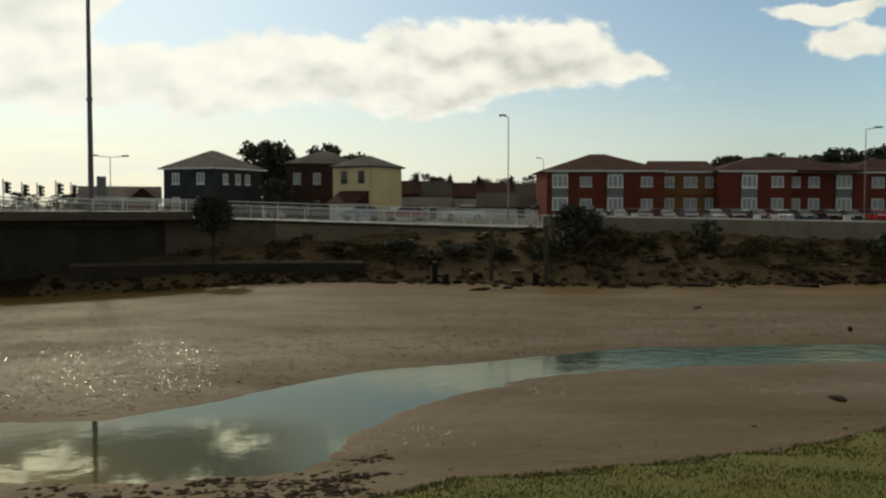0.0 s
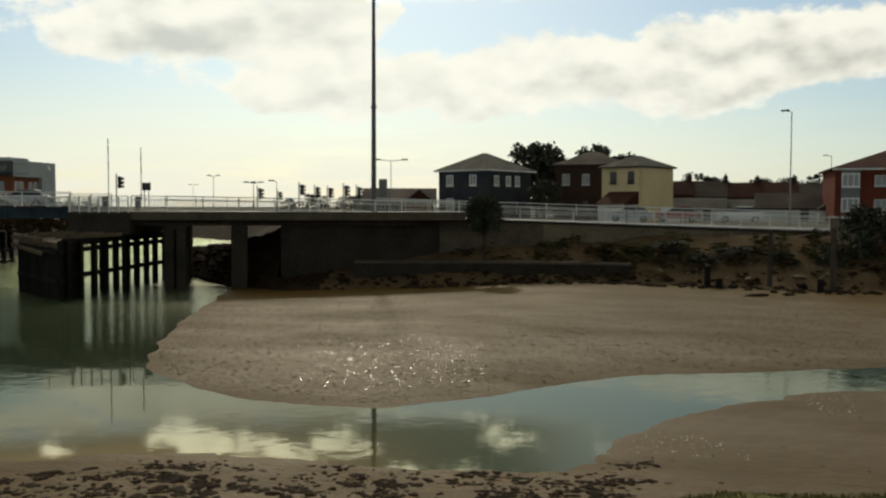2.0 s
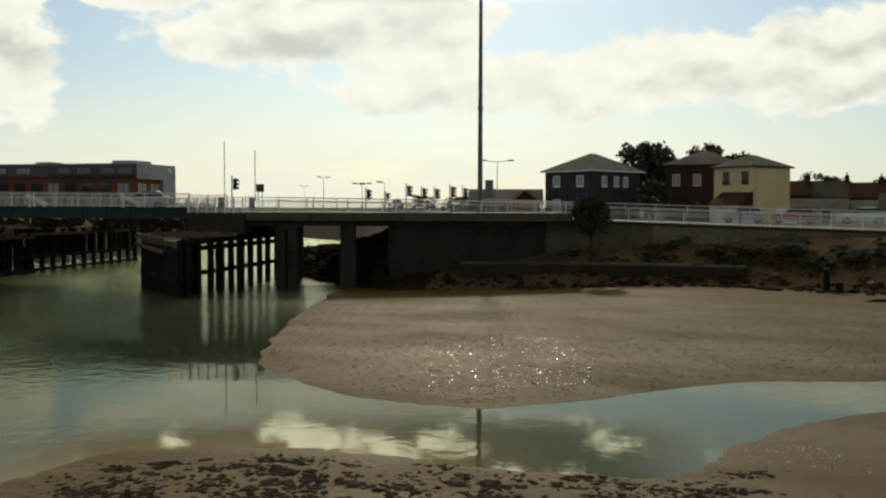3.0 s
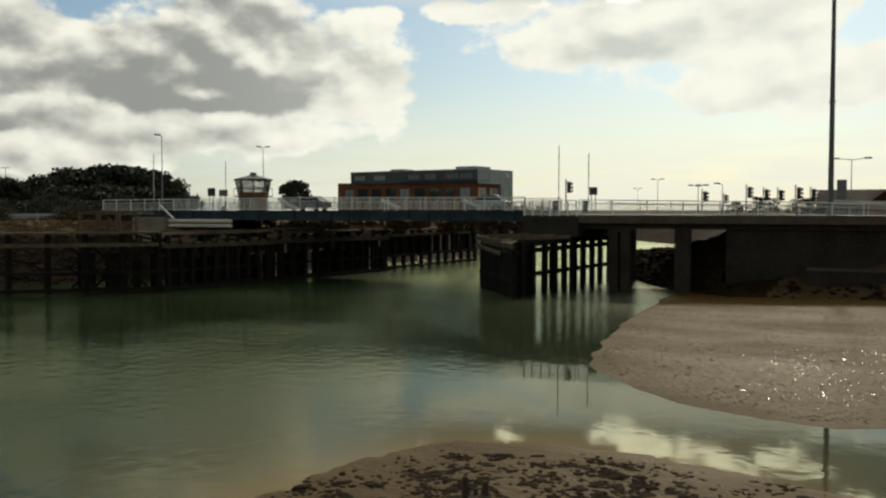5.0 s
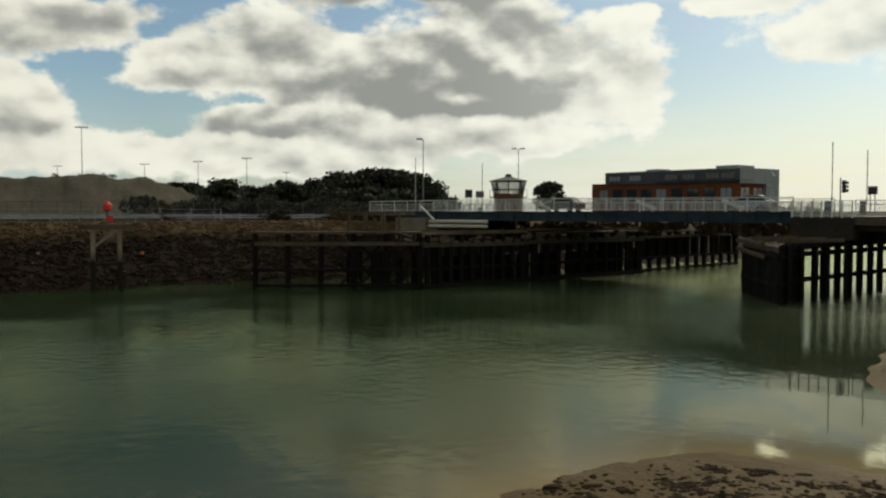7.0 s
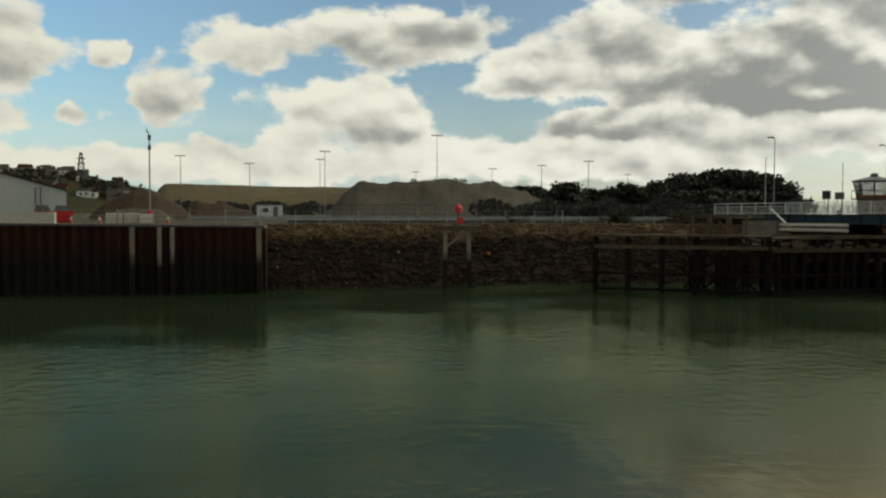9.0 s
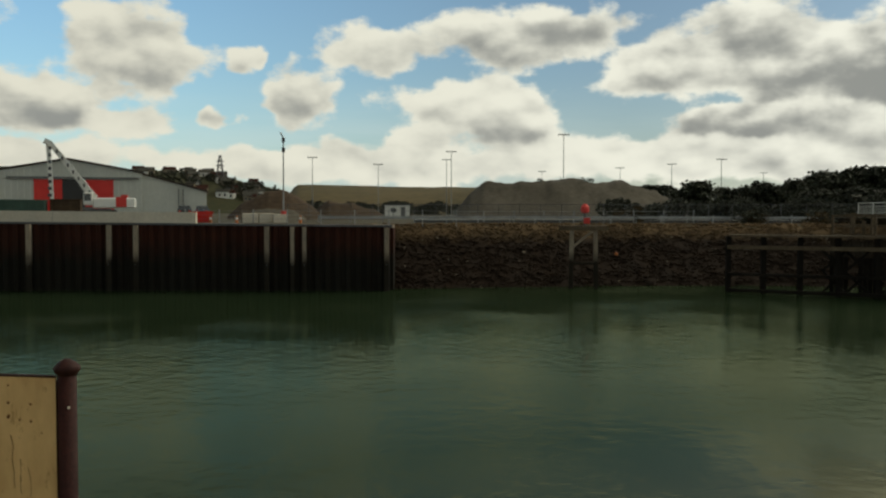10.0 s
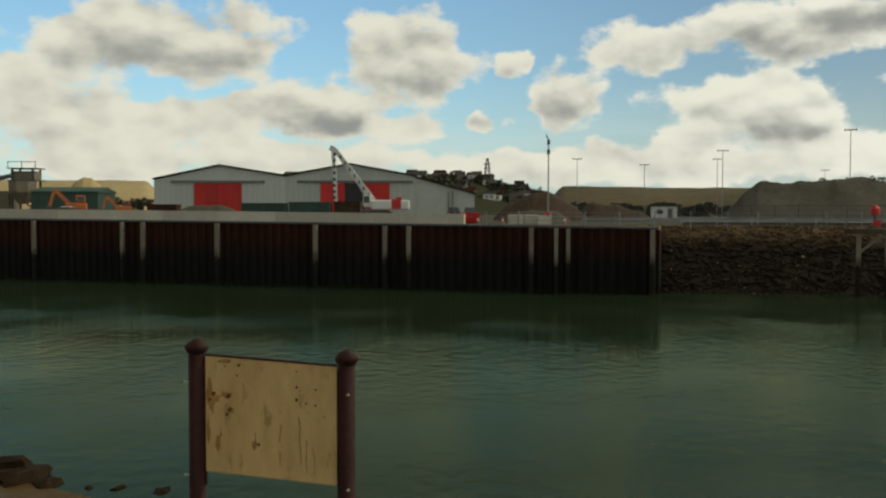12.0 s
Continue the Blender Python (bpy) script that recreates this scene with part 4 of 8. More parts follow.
# ---- the town behind the mud flat ----
UP = Vector((0, 0, 1))


class Face:
    """A wall face of a thing, in its local space: u runs along it, out points away from it."""

    def __init__(self, origin, along, out):
        self.o, self.a, self.n = Vector(origin), Vector(along).normalized(), Vector(out).normalized()

    def at(self, u, z, out):
        return self.o + self.a * u + UP * z + self.n * out


def slab(bm, face, u0, u1, z0, z1, o0, o1):
    vs = [bm.verts.new(face.at(u, z, o)) for o in (o0, o1) for u, z in ((u0, z0), (u1, z0), (u1, z1), (u0, z1))]
    for q in ((0, 1, 2, 3), (7, 6, 5, 4), (0, 4, 5, 1), (1, 5, 6, 2), (2, 6, 7, 3), (3, 7, 4, 0)):
        bm.faces.new([vs[i] for i in q])
    return bm


def window(parent, face, u, z, w, h, frame_mat=None, glass=None, lights=2, f=0.09, name="window"):
    """A window centred at u with its foot at z: frame with glazing bars, panes, sill."""
    frame_mat = frame_mat or M_FRAME
    bm = bmesh.new()
    u0, u1 = u - w / 2, u + w / 2
    rings = [[bm.verts.new(face.at(p, q, o)) for p, q in ((u0 + k, z + k), (u1 - k, z + k), (u1 - k, z + h - k), (u0 + k, z + h - k))] for k, o in ((0, 0), (0, 0.07), (f, 0.07), (f, 0))]
    for r0, r1 in zip(rings, rings[1:] + rings[:1]):
        for i in range(4):
            bm.faces.new((r0[i], r0[(i + 1) % 4], r1[(i + 1) % 4], r1[i]))
    bmesh.ops.recalc_face_normals(bm, faces=bm.faces)
    win = part(name, bm, frame_mat, parent)
    for i in range(1, lights):
        c = u0 + w * i / lights
        part("glazing_bar", slab(bmesh.new(), face, c - f * 0.4, c + f * 0.4, z + f + 0.003, z + h - f - 0.003, 0.006, 0.06), frame_mat, win)
    for i in range(lights):
        part("pane", slab(bmesh.new(), face, u0 + w * i / lights + f * 0.5, u0 + w * (i + 1) / lights - f * 0.5, z + f * 0.8, z + h - f * 0.8, 0.004, 0.03), glass or M_GLASS, win)
    part("sill", slab(bmesh.new(), face, u0 - 0.08, u1 + 0.08, z - 0.09, z - 0.003, 0.0, 0.14), frame_mat, win)
    return win


def hip_roof(x0, y0, x1, y1, z, top, over=0.45, gable=False, axis=None):
    """A roof over a rectangle, with eaves thickness; hipped or gabled, its ridge along the longer side."""
    bm = bmesh.new()
    x0, y0, x1, y1 = x0 - over, y0 - over, x1 + over, y1 + over
    along_x = (x1 - x0) >= (y1 - y0) if axis is None else axis == "x"
    w = (y1 - y0) / 2 if along_x else (x1 - x0) / 2
    k = 0.0 if gable else min(w, ((x1 - x0) if along_x else (y1 - y0)) / 2 - 0.05)
    if along_x:
        r = [(x0 + k, (y0 + y1) / 2, top), (x1 - k, (y0 + y1) / 2, top)]
    else:
        r = [((x0 + x1) / 2, y0 + k, top), ((x0 + x1) / 2, y1 - k, top)]
    lo = [bm.verts.new(v) for v in ((x0, y0, z - 0.18), (x1, y0, z - 0.18), (x1, y1, z - 0.18), (x0, y1, z - 0.18))]
    e = [bm.verts.new(v) for v in ((x0, y0, z), (x1, y0, z), (x1, y1, z), (x0, y1, z))]
    ra, rb = bm.verts.new(r[0]), bm.verts.new(r[1])
    bm.faces.new(lo[::-1])
    for i in range(4):
        j = (i + 1) % 4
        bm.faces.new((lo[i], lo[j], e[j], e[i]))
    if along_x:
        bm.faces.new((e[0], e[1], rb, ra)), bm.faces.new((e[2], e[3], ra, rb)), bm.faces.new((e[3], e[0], ra)), bm.faces.new((e[1], e[2], rb))
    else:
        bm.faces.new((e[1], e[2], rb, ra)), bm.faces.new((e[3], e[0], ra, rb)), bm.faces.new((e[0], e[1], ra)), bm.faces.new((e[2], e[3], rb))
    return bm


def chimney(parent, x, y, z, h=1.6, m=None):
    c = part("chimney", B(x - 0.35, y - 0.45, z, x + 0.35, y + 0.45, z + h, bevel=0.03), m or M_BRICKDARK, parent)
    for dy in (-0.2, 0.2):
        part("pot", beam(bmesh.new(), (x, y + dy, z + h), (x, y + dy, z + h + 0.45), 0.24, n=8, taper=0.8), M_TILE, c)


TOWN_Z = 4.75


def navy_house():
    ob = thing("navy_house", "black-boarded two-storey house with a grey hipped roof", "house", -28, 111.5, TOWN_Z, 64)
    L, W, H = 9.3, 8.2, 6.55
    part("wall", B(0, 0, -0.5, L, W, H), M_NAVY, ob)
    for k in range(22):
        z = 0.1 + k * 0.29
        bm = bmesh.new()
        slab(bm, Face((0, 0, 0), (1, 0, 0), (0, -1, 0)), 0, L, z, z + 0.05, 0.0, 0.03)
        slab(bm, Face((0, 0, 0), (0, 1, 0), (-1, 0, 0)), -0.03, W, z, z + 0.05, 0.0, 0.03)
        part("board", bm, M_NAVY, ob)
    part("roof", hip_roof(0, 0, L, W, H, H + 2.35, 0.5), M_SLATE, ob)
    right, left = Face((0, 0, 0), (1, 0, 0), (0, -1, 0)), Face((0, 0, 0), (0, 1, 0), (-1, 0, 0))
    for u in (2.0, 4.4, 6.3):
        window(ob, right, u, 4.5, 0.95, 1.3, M_WHITE, M_NET, f=0.13)
    for u in (2.2, 6.2):
        window(ob, left, u, 4.5, 1.15, 1.4, M_WHITE, M_NET, f=0.15)
    window(ob, left, 6.2, 1.3, 1.2, 1.6, M_WHITE, M_NET, f=0.15)
    window(ob, left, 2.2, 1.3, 1.2, 1.7)
    part("fascia", B(-0.5, -0.52, H - 0.2, L + 0.5, -0.44, H - 0.02), M_WHITE, ob)
    part("fascia", B(-0.52, -0.43, H - 0.2, -0.44, W + 0.5, H - 0.02), M_WHITE, ob)


def cream_house():
    ob = thing("cream_house", "cream-rendered two-storey house with a hipped roof", "house", -9.1, 112, TOWN_Z, 58)
    L, W, H = 7.0, 5.7, 6.8
    part("wall", B(0, 0, -0.5, L, W, H), M_CREAM, ob)
    part("roof", hip_roof(0, 0, L, W, H, H + 1.45, 0.35), M_SLATE, ob)
    right, left = Face((0, 0, 0), (1, 0, 0), (0, -1, 0)), Face((0, 0, 0), (0, 1, 0), (-1, 0, 0))
    for u in (1.2, 3.9):
        window(ob, left, u, 4.7, 0.95, 1.45, M_BRICKDARK, M_GLASS)
    part("string_course", slab(bmesh.new(), right, 0.0, L, 5.6, 5.7, 0.0, 0.05), M_CREAM, ob)
    part("downpipe", beam(bmesh.new(), (0.35, -0.1, 0), (0.35, -0.1, H - 0.1), 0.1, n=8), M_CREAM, ob)
    porch = part("porch", B(-2.6, 0.3, -0.5, -0.003, 4.2, 2.1), M_WHITE, ob, "white-painted lean-to")
    bm = bmesh.new()
    vs = [bm.verts.new(v) for v in ((-2.9, 0, 2.1), (-2.9, 4.5, 2.1), (-0.01, 4.5, 3.7), (-0.01, 0, 3.7), (-0.01, 0, 2.1), (-0.01, 4.5, 2.1))]
    for q in ((0, 1, 2, 3), (0, 3, 4), (1, 5, 2), (0, 4, 5, 1)):
        bm.faces.new([vs[i] for i in q])
    part("porch_roof", bm, M_TILE, porch)
    # yard wall
    wall = thing("yard_wall", "white-painted brick yard wall beside the house", "garden wall", -12.6, 107.3, TOWN_Z, 6, kind="structure")
    part("wall", B(0, 0, -0.4, 4.0, 0.25, 1.7), M_WHITE, wall)
    part("wall", B(6.4, 0, -0.4, 8.6, 0.25, 1.8), M_WHITE, wall)
    part("coping", B(-0.05, -0.06, 1.703, 4.05, 0.31, 1.8), M_CONC, wall)


def brown_house():
    ob = thing("brick_house", "dark brown brick house with a tiled roof behind trees", "house", -21.4, 124, TOWN_Z, 0)
    part("wall", B(0, 0, -0.5, 9.4, 8, 7.6), M_BRICKDARK, ob)
    part("roof", hip_roof(0, 0, 9.4, 8, 7.6, 9.5, 0.35), M_ROOF, ob)
    f = Face((0, 0, 0), (1, 0, 0), (0, -1, 0))
    for u in (1.5, 4.2, 7.0):
        window(ob, f, u, 4.8, 1.0, 1.5, glass=M_NET)
        window(ob, f, u, 1.2, 1.0, 1.5, M_BRICKDARK)


def bungalow():
    ob = thing("bungalow", "low brown brick building with a small front gable", "house", -41.5, 104, TOWN_Z, 18)
    part("wall", B(0, 0, -0.5, 8.5, 6, 2.4), M_BRICKDARK, ob)
    part("roof", hip_roof(0, 0, 8.5, 6, 2.4, 4.1, 0.4, gable=True, axis="x"), M_ROOF, ob)
    g = part("gable_bay", B(5.2, -1.2, -0.5, 8.2, -0.003, 2.4), M_OCHRE, ob)
    part("gable_roof", hip_roof(5.2, -1.2, 8.2, 1.8, 2.4, 3.9, 0.25, gable=True, axis="y"), M_TILE, g)
    f = Face((0, 0, 0), (1, 0, 0), (0, -1, 0))
    for u in (1.4, 3.6):
        window(ob, f, u, 1.0, 1.2, 1.2)


def care_home():
    """A long two-storey brick block with white bay windows."""
    ob = thing("apartment_block", "long two-storey red-brick flats with white windows", "apartment building", 0, 0, TOWN_Z, 0)
    H = 6.15
    blocks = [(12.9, 27.6, 113.2, 126, M_BRICK), (27.603, 34.6, 116.0, 126, M_OCHRE), (34.603, 43.6, 113.6, 126, M_BRICK), (43.603, 52.3, 115.2, 126, M_BRICK), (52.303, 84, 117.0, 127, M_BRICK)]
    for x0, x1, y0, y1, m in blocks:
        part("wall", B(x0, y0, -0.6, x1, y1, H), m, ob)
        part("fascia", B(x0 - 0.35, y0 - 0.52, H + 0.0, x1 + 0.35, y0 - 0.44, H + 0.14), M_WHITE, ob)
        part("soffit", B(x0 - 0.35, y0 - 0.435, H - 0.06, x1 + 0.35, y0 - 0.004, H - 0.005), M_WHITE, ob)
    part("roof", hip_roof(12.9, 113.2, 27.6, 126, H + 0.2, H + 2.5, 0.45), M_TILE, ob)
    part("roof", hip_roof(27.6, 116.0, 34.6, 126, H + 0.18, H + 1.7, 0.4, gable=True, axis="x"), M_TILE, ob)
    part("roof", hip_roof(34.6, 113.6, 52.3, 126, H + 0.19, H + 2.2, 0.43), M_TILE, ob)
    part("roof", hip_roof(52.3, 117, 84, 127, H + 0.17, H + 2.0, 0.4), M_TILE, ob)

    def face(x0, y0):
        return Face((x0, y0, 0), (1, 0, 0), (0, -1, 0))

    def bay(f, u):
        b = part("bay", slab(bmesh.new(), f, u - 1.0, u + 1.0, 1.2, H - 0.12, 0.0, 0.3), M_GREYCLAD, ob, "grey-panelled window bay")
        g = Face(f.at(0, 0, 0.3), f.a, f.n)
        for z in (1.35, 4.15):
            window(b, g, u, z, 1.9, 1.55, M_WHITE, M_NET, 3, 0.13)

    f = face(0, 113.2)
    for u in (14.55, 21.4):
        bay(f, u)
    for u in (17.8, 25.4):
        for z in (1.5, 4.25):
            window(ob, f, u, z, 1.45, 1.25, glass=M_NET, f=0.11)
    f = face(0, 116.0)
    for u, w in ((28.9, 1.2), (31.6, 1.7), (34.0, 1.0)):
        for z in (1.5, 4.25):
            window(ob, f, u, z, w, 1.35, glass=M_NET, f=0.12)
    part("band", slab(bmesh.new(), f, 27.7, 34.5, 3.1, 3.3, 0.0, 0.03), M_BRICK, ob)
    f = face(0, 113.6)
    bay(f, 38.2)
    for z in (1.5, 4.25):
        window(ob, f, 41.8, z, 1.5, 1.35, glass=M_NET, f=0.12)
    f = face(0, 115.2)
    for u in (44.6, 47.0):
        for z in (1.5, 4.25):
            window(ob, f, u, z, 1.4, 1.35, glass=M_NET, f=0.12)
    bay(f, 50.7)
    f = face(0, 117.0)
    for u in (56.0, 60.5, 65.0, 69.5, 74, 79):
        for z in (1.5, 4.25):
            window(ob, f, u, z, 1.6, 1.35, glass=M_NET, f=0.12)


def terrace():
    """A row of small houses and low sheds, far behind the road."""
    tints = [M_TILE, M_ROOF, M_TILE, M_TILE, M_ROOF, M_TILE]
    x = -8.5
    for i, (w, h, r) in enumerate(((4.6, 5.0, 2.3), (5.6, 4.7, 2.6), (4.8, 4.6, 2.4), (5.5, 4.8, 2.2), (5.2, 4.4, 2.4), (4.8, 4.9, 2.2))):
        ob = thing("terraced_house", "small brick terraced house with a pitched tile roof", "house", x, 150 + (i % 2) * 0.4, TOWN_Z, 0, group="terraced houses")
        part("wall", B(0, 0, -0.5, w - 0.01, 7, h - 1.2), M_BRICKDARK, ob)
        part("roof", hip_roof(0, 0, w - 0.01, 7, h - 1.2, h - 1.2 + r, 0.15, gable=True, axis="x"), tints[i], ob)
        f = Face((0, 0, 0), (1, 0, 0), (0, -1, 0))
        window(ob, f, w * 0.5, 1.4, 1.3, 1.4)
        chimney(ob, w - 0.5, 3.5, h - 1.2 + r - 0.5, 1.3)
        x += w
    for x, y, w, h, r, m in ((-6.2, 128, 7.2, 1.6, 1.5, M_SLATE), (1.2, 129, 5.0, 1.5, 1.4, M_SLATE), (5.0, 124, 8.6, 1.7, 2.0, M_ROOF)):
        ob = thing("workshop", "low white-walled workshop with a dark pitched roof", "shed", x, y, TOWN_Z, 0, group="low workshops")
        part("wall", B(0, 0, -0.5, w, 6, h), M_CLAD, ob)
        part("roof", hip_roof(0, 0, w, 6, h, h + r, 0.3, gable=True, axis="x"), m, ob)
        part("door", B(w * 0.6, -0.05, -0.4, w * 0.6 + 1.0, -0.003, 1.5), M_DARKSTEEL, ob)
    ob = thing("white_gable_house", "small white house end with a shallow gable", "house", 12.2, 122, TOWN_Z, 0)
    part("wall", B(0, 0, -0.5, 3.0, 5, 1.6), M_WHITE, ob)
    part("roof", hip_roof(0, 0, 3, 5, 1.6, 2.7, 0.2, gable=True, axis="y"), M_SLATE, ob)


navy_house(), cream_house(), brown_house(), bungalow(), care_home(), terrace()

# road behind the bank, with its railing, wall and kerb
ROAD = [(75, 74.6, 4.15), (36, 73.9, 4.25), (8.3, 75.6, 4.72), (-7, 74.6, 5.15), (-17.5, 72.2, 5.5)]


def ribbon(pts, z0, z1, o0, o1):
    """A strip that follows pts in plan, from height z0 to z1 over them and from o0 to o1 across."""
    bm = bmesh.new()
    rows = []
    for i, p in enumerate(pts):
        a, b = Vector(pts[max(i - 1, 0)]), Vector(pts[min(i + 1, len(pts) - 1)])
        n = Vector(((b - a).y, -(b - a).x, 0)).normalized()
        p = Vector(p)
        rows.append([bm.verts.new(p + n * o + UP * z) for o, z in ((o0, z0), (o1, z0), (o1, z1), (o0, z1))])
    for r, s in zip(rows, rows[1:]):
        for i in range(4):
            j = (i + 1) % 4
            bm.faces.new((r[i], r[j], s[j], s[i]))
    bm.faces.new(rows[0][::-1]), bm.faces.new(rows[-1])
    bmesh.ops.recalc_face_normals(bm, faces=bm.faces)
    return bm


tagged(part("road", ribbon(ROAD + [(-28.4, 67.0, 5.85)], -0.9, 0.0, 0.8, 12), M_ASPHALT), "grey asphalt road behind the river bank", "road", kind="structure")
fence("roadside_railing", "white steel roadside railing with upright bars", [ROAD[4], ROAD[3], ROAD[2]], 1.05, 2.3, 0.98, "roadside railings")
far_rail = [(p[0], p[1] + 9, p[2] + 0.35) for p in (ROAD[4], ROAD[3], ROAD[2])]
fence("roadside_railing", "white steel railing on the far side of the road", [(-30, 77, 6.25), far_rail[0], far_rail[1], far_rail[2]], 1.05, 2.6, 0, "roadside railings")
WALLTOP = ROAD[:3]
ob = thing("road_wall", "long pale rendered wall between the road and the bank", "wall", kind="structure")
part("wall", ribbon(WALLTOP, -0.5, 1.0, 0.0, 0.3), M_CONC, ob)
part("coping", ribbon(WALLTOP, 1.003, 1.13, -0.06, 0.36), M_WHITE, ob)
ob = thing("retaining_wall", "stained concrete retaining wall below the road", "retaining wall", kind="structure")
part("wall", ribbon([ROAD[2], ROAD[3], (-13.5, 73.1, 5.36)], -4.8, -0.25, -0.05, 0.5), M_OLDWALL, ob)
# middle tone between the lighter wall and the dark abutment length
part("stained_wall", ribbon([(-13.52, 73.09, 5.36), ROAD[4], (-21.5, 70.2, 5.65)], -4.8, -0.25, -0.05, 0.5), M_STAINED, ob, "darker brown length of the retaining wall")
# dirt and backlit shade are both in this length's colour
part("abutment_wall", ribbon([(-21.52, 70.19, 5.65), (-26.5, 67.7, 5.8), (-33.2, 65.3, 5.8)], -5.8, -0.25, -0.05, 0.5), M_SHADECONC, ob, "weed-stained abutment wall, darkened for its shade")
part("coping", ribbon([ROAD[2], ROAD[3], ROAD[4], (-26.5, 67.7, 5.8)], -0.245, -0.03, -0.14, 0.55), M_SHADECONC, ob, "dark concrete coping")
ob = thing("lower_quay", "low dark concrete ledge at the foot of the bank", "ledge", kind="structure")
LEDGE = [(-6.2, 69.6, 2.2), (-12, 69.4, 2.2), (-18, 68.5, 2.2), (-27, 65.4, 2.2)]
part("ledge", ribbon(LEDGE, -1.9, -0.1, 0.0, 3.4), M_SHADECONC, ob)
part("coping", ribbon(LEDGE, -0.097, 0.06, -0.12, 3.3), M_STAINED, ob, "stained concrete coping")

# ---- road furniture on and behind the bridge ----


def traffic_light(az, d, el, base, turn=0.0, pole_side=-0.28):
    z = 6.5 + d * math.tan(radians(el - 0.13))
    p = polar(az, d)
    ob = thing("traffic_light", "black traffic signal head on a grey pole", "traffic light", p.x, p.y, base, az + turn, group="traffic lights")
    h = z - base
    part("pole", beam(bmesh.new(), (pole_side, 0.12, 0), (pole_side, 0.12, h + 0.75), 0.12, n=8), M_STEEL, ob)
    head = part("head", B(-0.17, -0.13, h - 0.52, 0.17, 0.13, h + 0.52, bevel=0.03), M_BLACK, ob)
    for k in range(3):
        c = h + 0.33 - 0.33 * k
        part("visor", bars(((0.0, -0.13, c), (0.0, -0.33, c - 0.03), 0.26, 0.26, 10)), M_BLACK, head)
        part("visor", bars(((0.17, 0.0, c), (0.36, 0.0, c - 0.03), 0.22, 0.22, 10)), M_BLACK, head)
    part("bracket", beam(bmesh.new(), (pole_side, 0.12, h + 0.3), (-0.15, 0.0, h + 0.3), 0.06), M_STEEL, ob)
    part("bracket", beam(bmesh.new(), (pole_side, 0.12, h - 0.3), (-0.15, 0.0, h - 0.3), 0.06), M_STEEL, ob)
    return ob


for az, d, el in ((28.2, 90, 0.93), (25.65, 88, 1.18), (24.7, 94, 1.05), (23.9, 92, 1.0), (22.9, 86, 1.12), (22.1, 93, 1.05), (27.0, 118, 0.8), (36.4, 84, 1.55)):
    traffic_light(az, d, el, 6.0)


def lamp_post(az, d, el, base, arms=1, w=0.2, arm=1.6, turn=0.0, label="tall grey steel street lamp", group="street lamps"):
    p = polar(az, d)
    h = 6.5 + d * math.tan(radians(el)) - base
    ob = thing("street_lamp", label, "street lamp", p.x, p.y, base, az + turn, group=group)
    part("pole", beam(bmesh.new(), (0, 0, 0), (0, 0, h), w * 0.7, n=8, taper=0.6), M_STEEL, ob)
    part("base", beam(bmesh.new(), (0, 0, 0), (0, 0, 1.2), w * 1.2, n=8), M_STEEL, ob)
    for k in range(arms):
        s = -1 if k else 1
        if arms == 3:
            s = (-1, 0, 1)[k]
        part("arm", beam(bmesh.new(), (0, 0, h - 0.05), (s * arm, 0, h + 0.12), 0.08, n=6), M_STEEL, ob)
        part("lantern", B(s * arm - 0.4, -0.16, h + 0.05, s * arm + 0.4, 0.16, h + 0.22, bevel=0.05), M_DARKSTEEL, ob)
    return ob


def high_mast(az, d, el, base):
    p = polar(az, d)
    h = 6.5 + d * math.tan(radians(el)) - base
    ob = thing("floodlight_mast", "tall thin dockyard floodlight mast with a head frame", "light mast", p.x, p.y, base, az, group="floodlight masts")
    part("pole", beam(bmesh.new(), (0, 0, 0), (0, 0, h), 0.26, n=8, taper=0.5), M_MASTGREY, ob)
    part("head_frame", beam(bmesh.new(), (-1.2, 0, h), (1.2, 0, h), 0.1), M_MASTGREY, ob)
    for s in (-1.0, -0.35, 0.35, 1.0):
        part("floodlight", B(s - 0.25, -0.2, h - 0.15, s + 0.25, 0.2, h + 0.1, bevel=0.04), M_MASTGREY, ob)


lamp_post(-4.1, 95, 5.62, 4.7, 1, 0.22, arm=-0.6)
lamp_post(-6.3, 170, 3.0, 4.7, 1, 0.2, arm=-1.0)
lamp_post(-24.9, 105, 4.45, 4.7, 1, 0.2, arm=1.2)
lamp_post(20.1, 108, 2.9, 5.2, 2, 0.2)
lamp_post(28.6, 130, 1.45, 5.8, 3, 0.2, arm=1.0)
lamp_post(27.2, 125, 1.55, 5.8, 1, 0.18, arm=-0.7)
lamp_post(31.0, 170, 1.85, 5.8, 2, 0.2, arm=0.8)
lamp_post(32.2, 260, 1.3, 5.8, 2, 0.2, arm=0.8)
lamp_post(55.48, 150, 3.85, 5.5, 2, 0.24, arm=0.7)
lamp_post(61.47, 120, 4.45, 5.5, 1, 0.24, arm=-0.5)
for az, d, el in ((81.87, 200, 4.88), (72.4, 230, 3.25), (97.6, 230, 3.45), (93.5, 240, 3.05), (89.2, 260, 3.35), (88.9, 210, 3.85), (75.3, 250, 3.0), (78.4, 260, 2.8), (70.0, 330, 2.4), (83.2, 300, 2.6)):
    high_mast(az, d, el, 5.6)


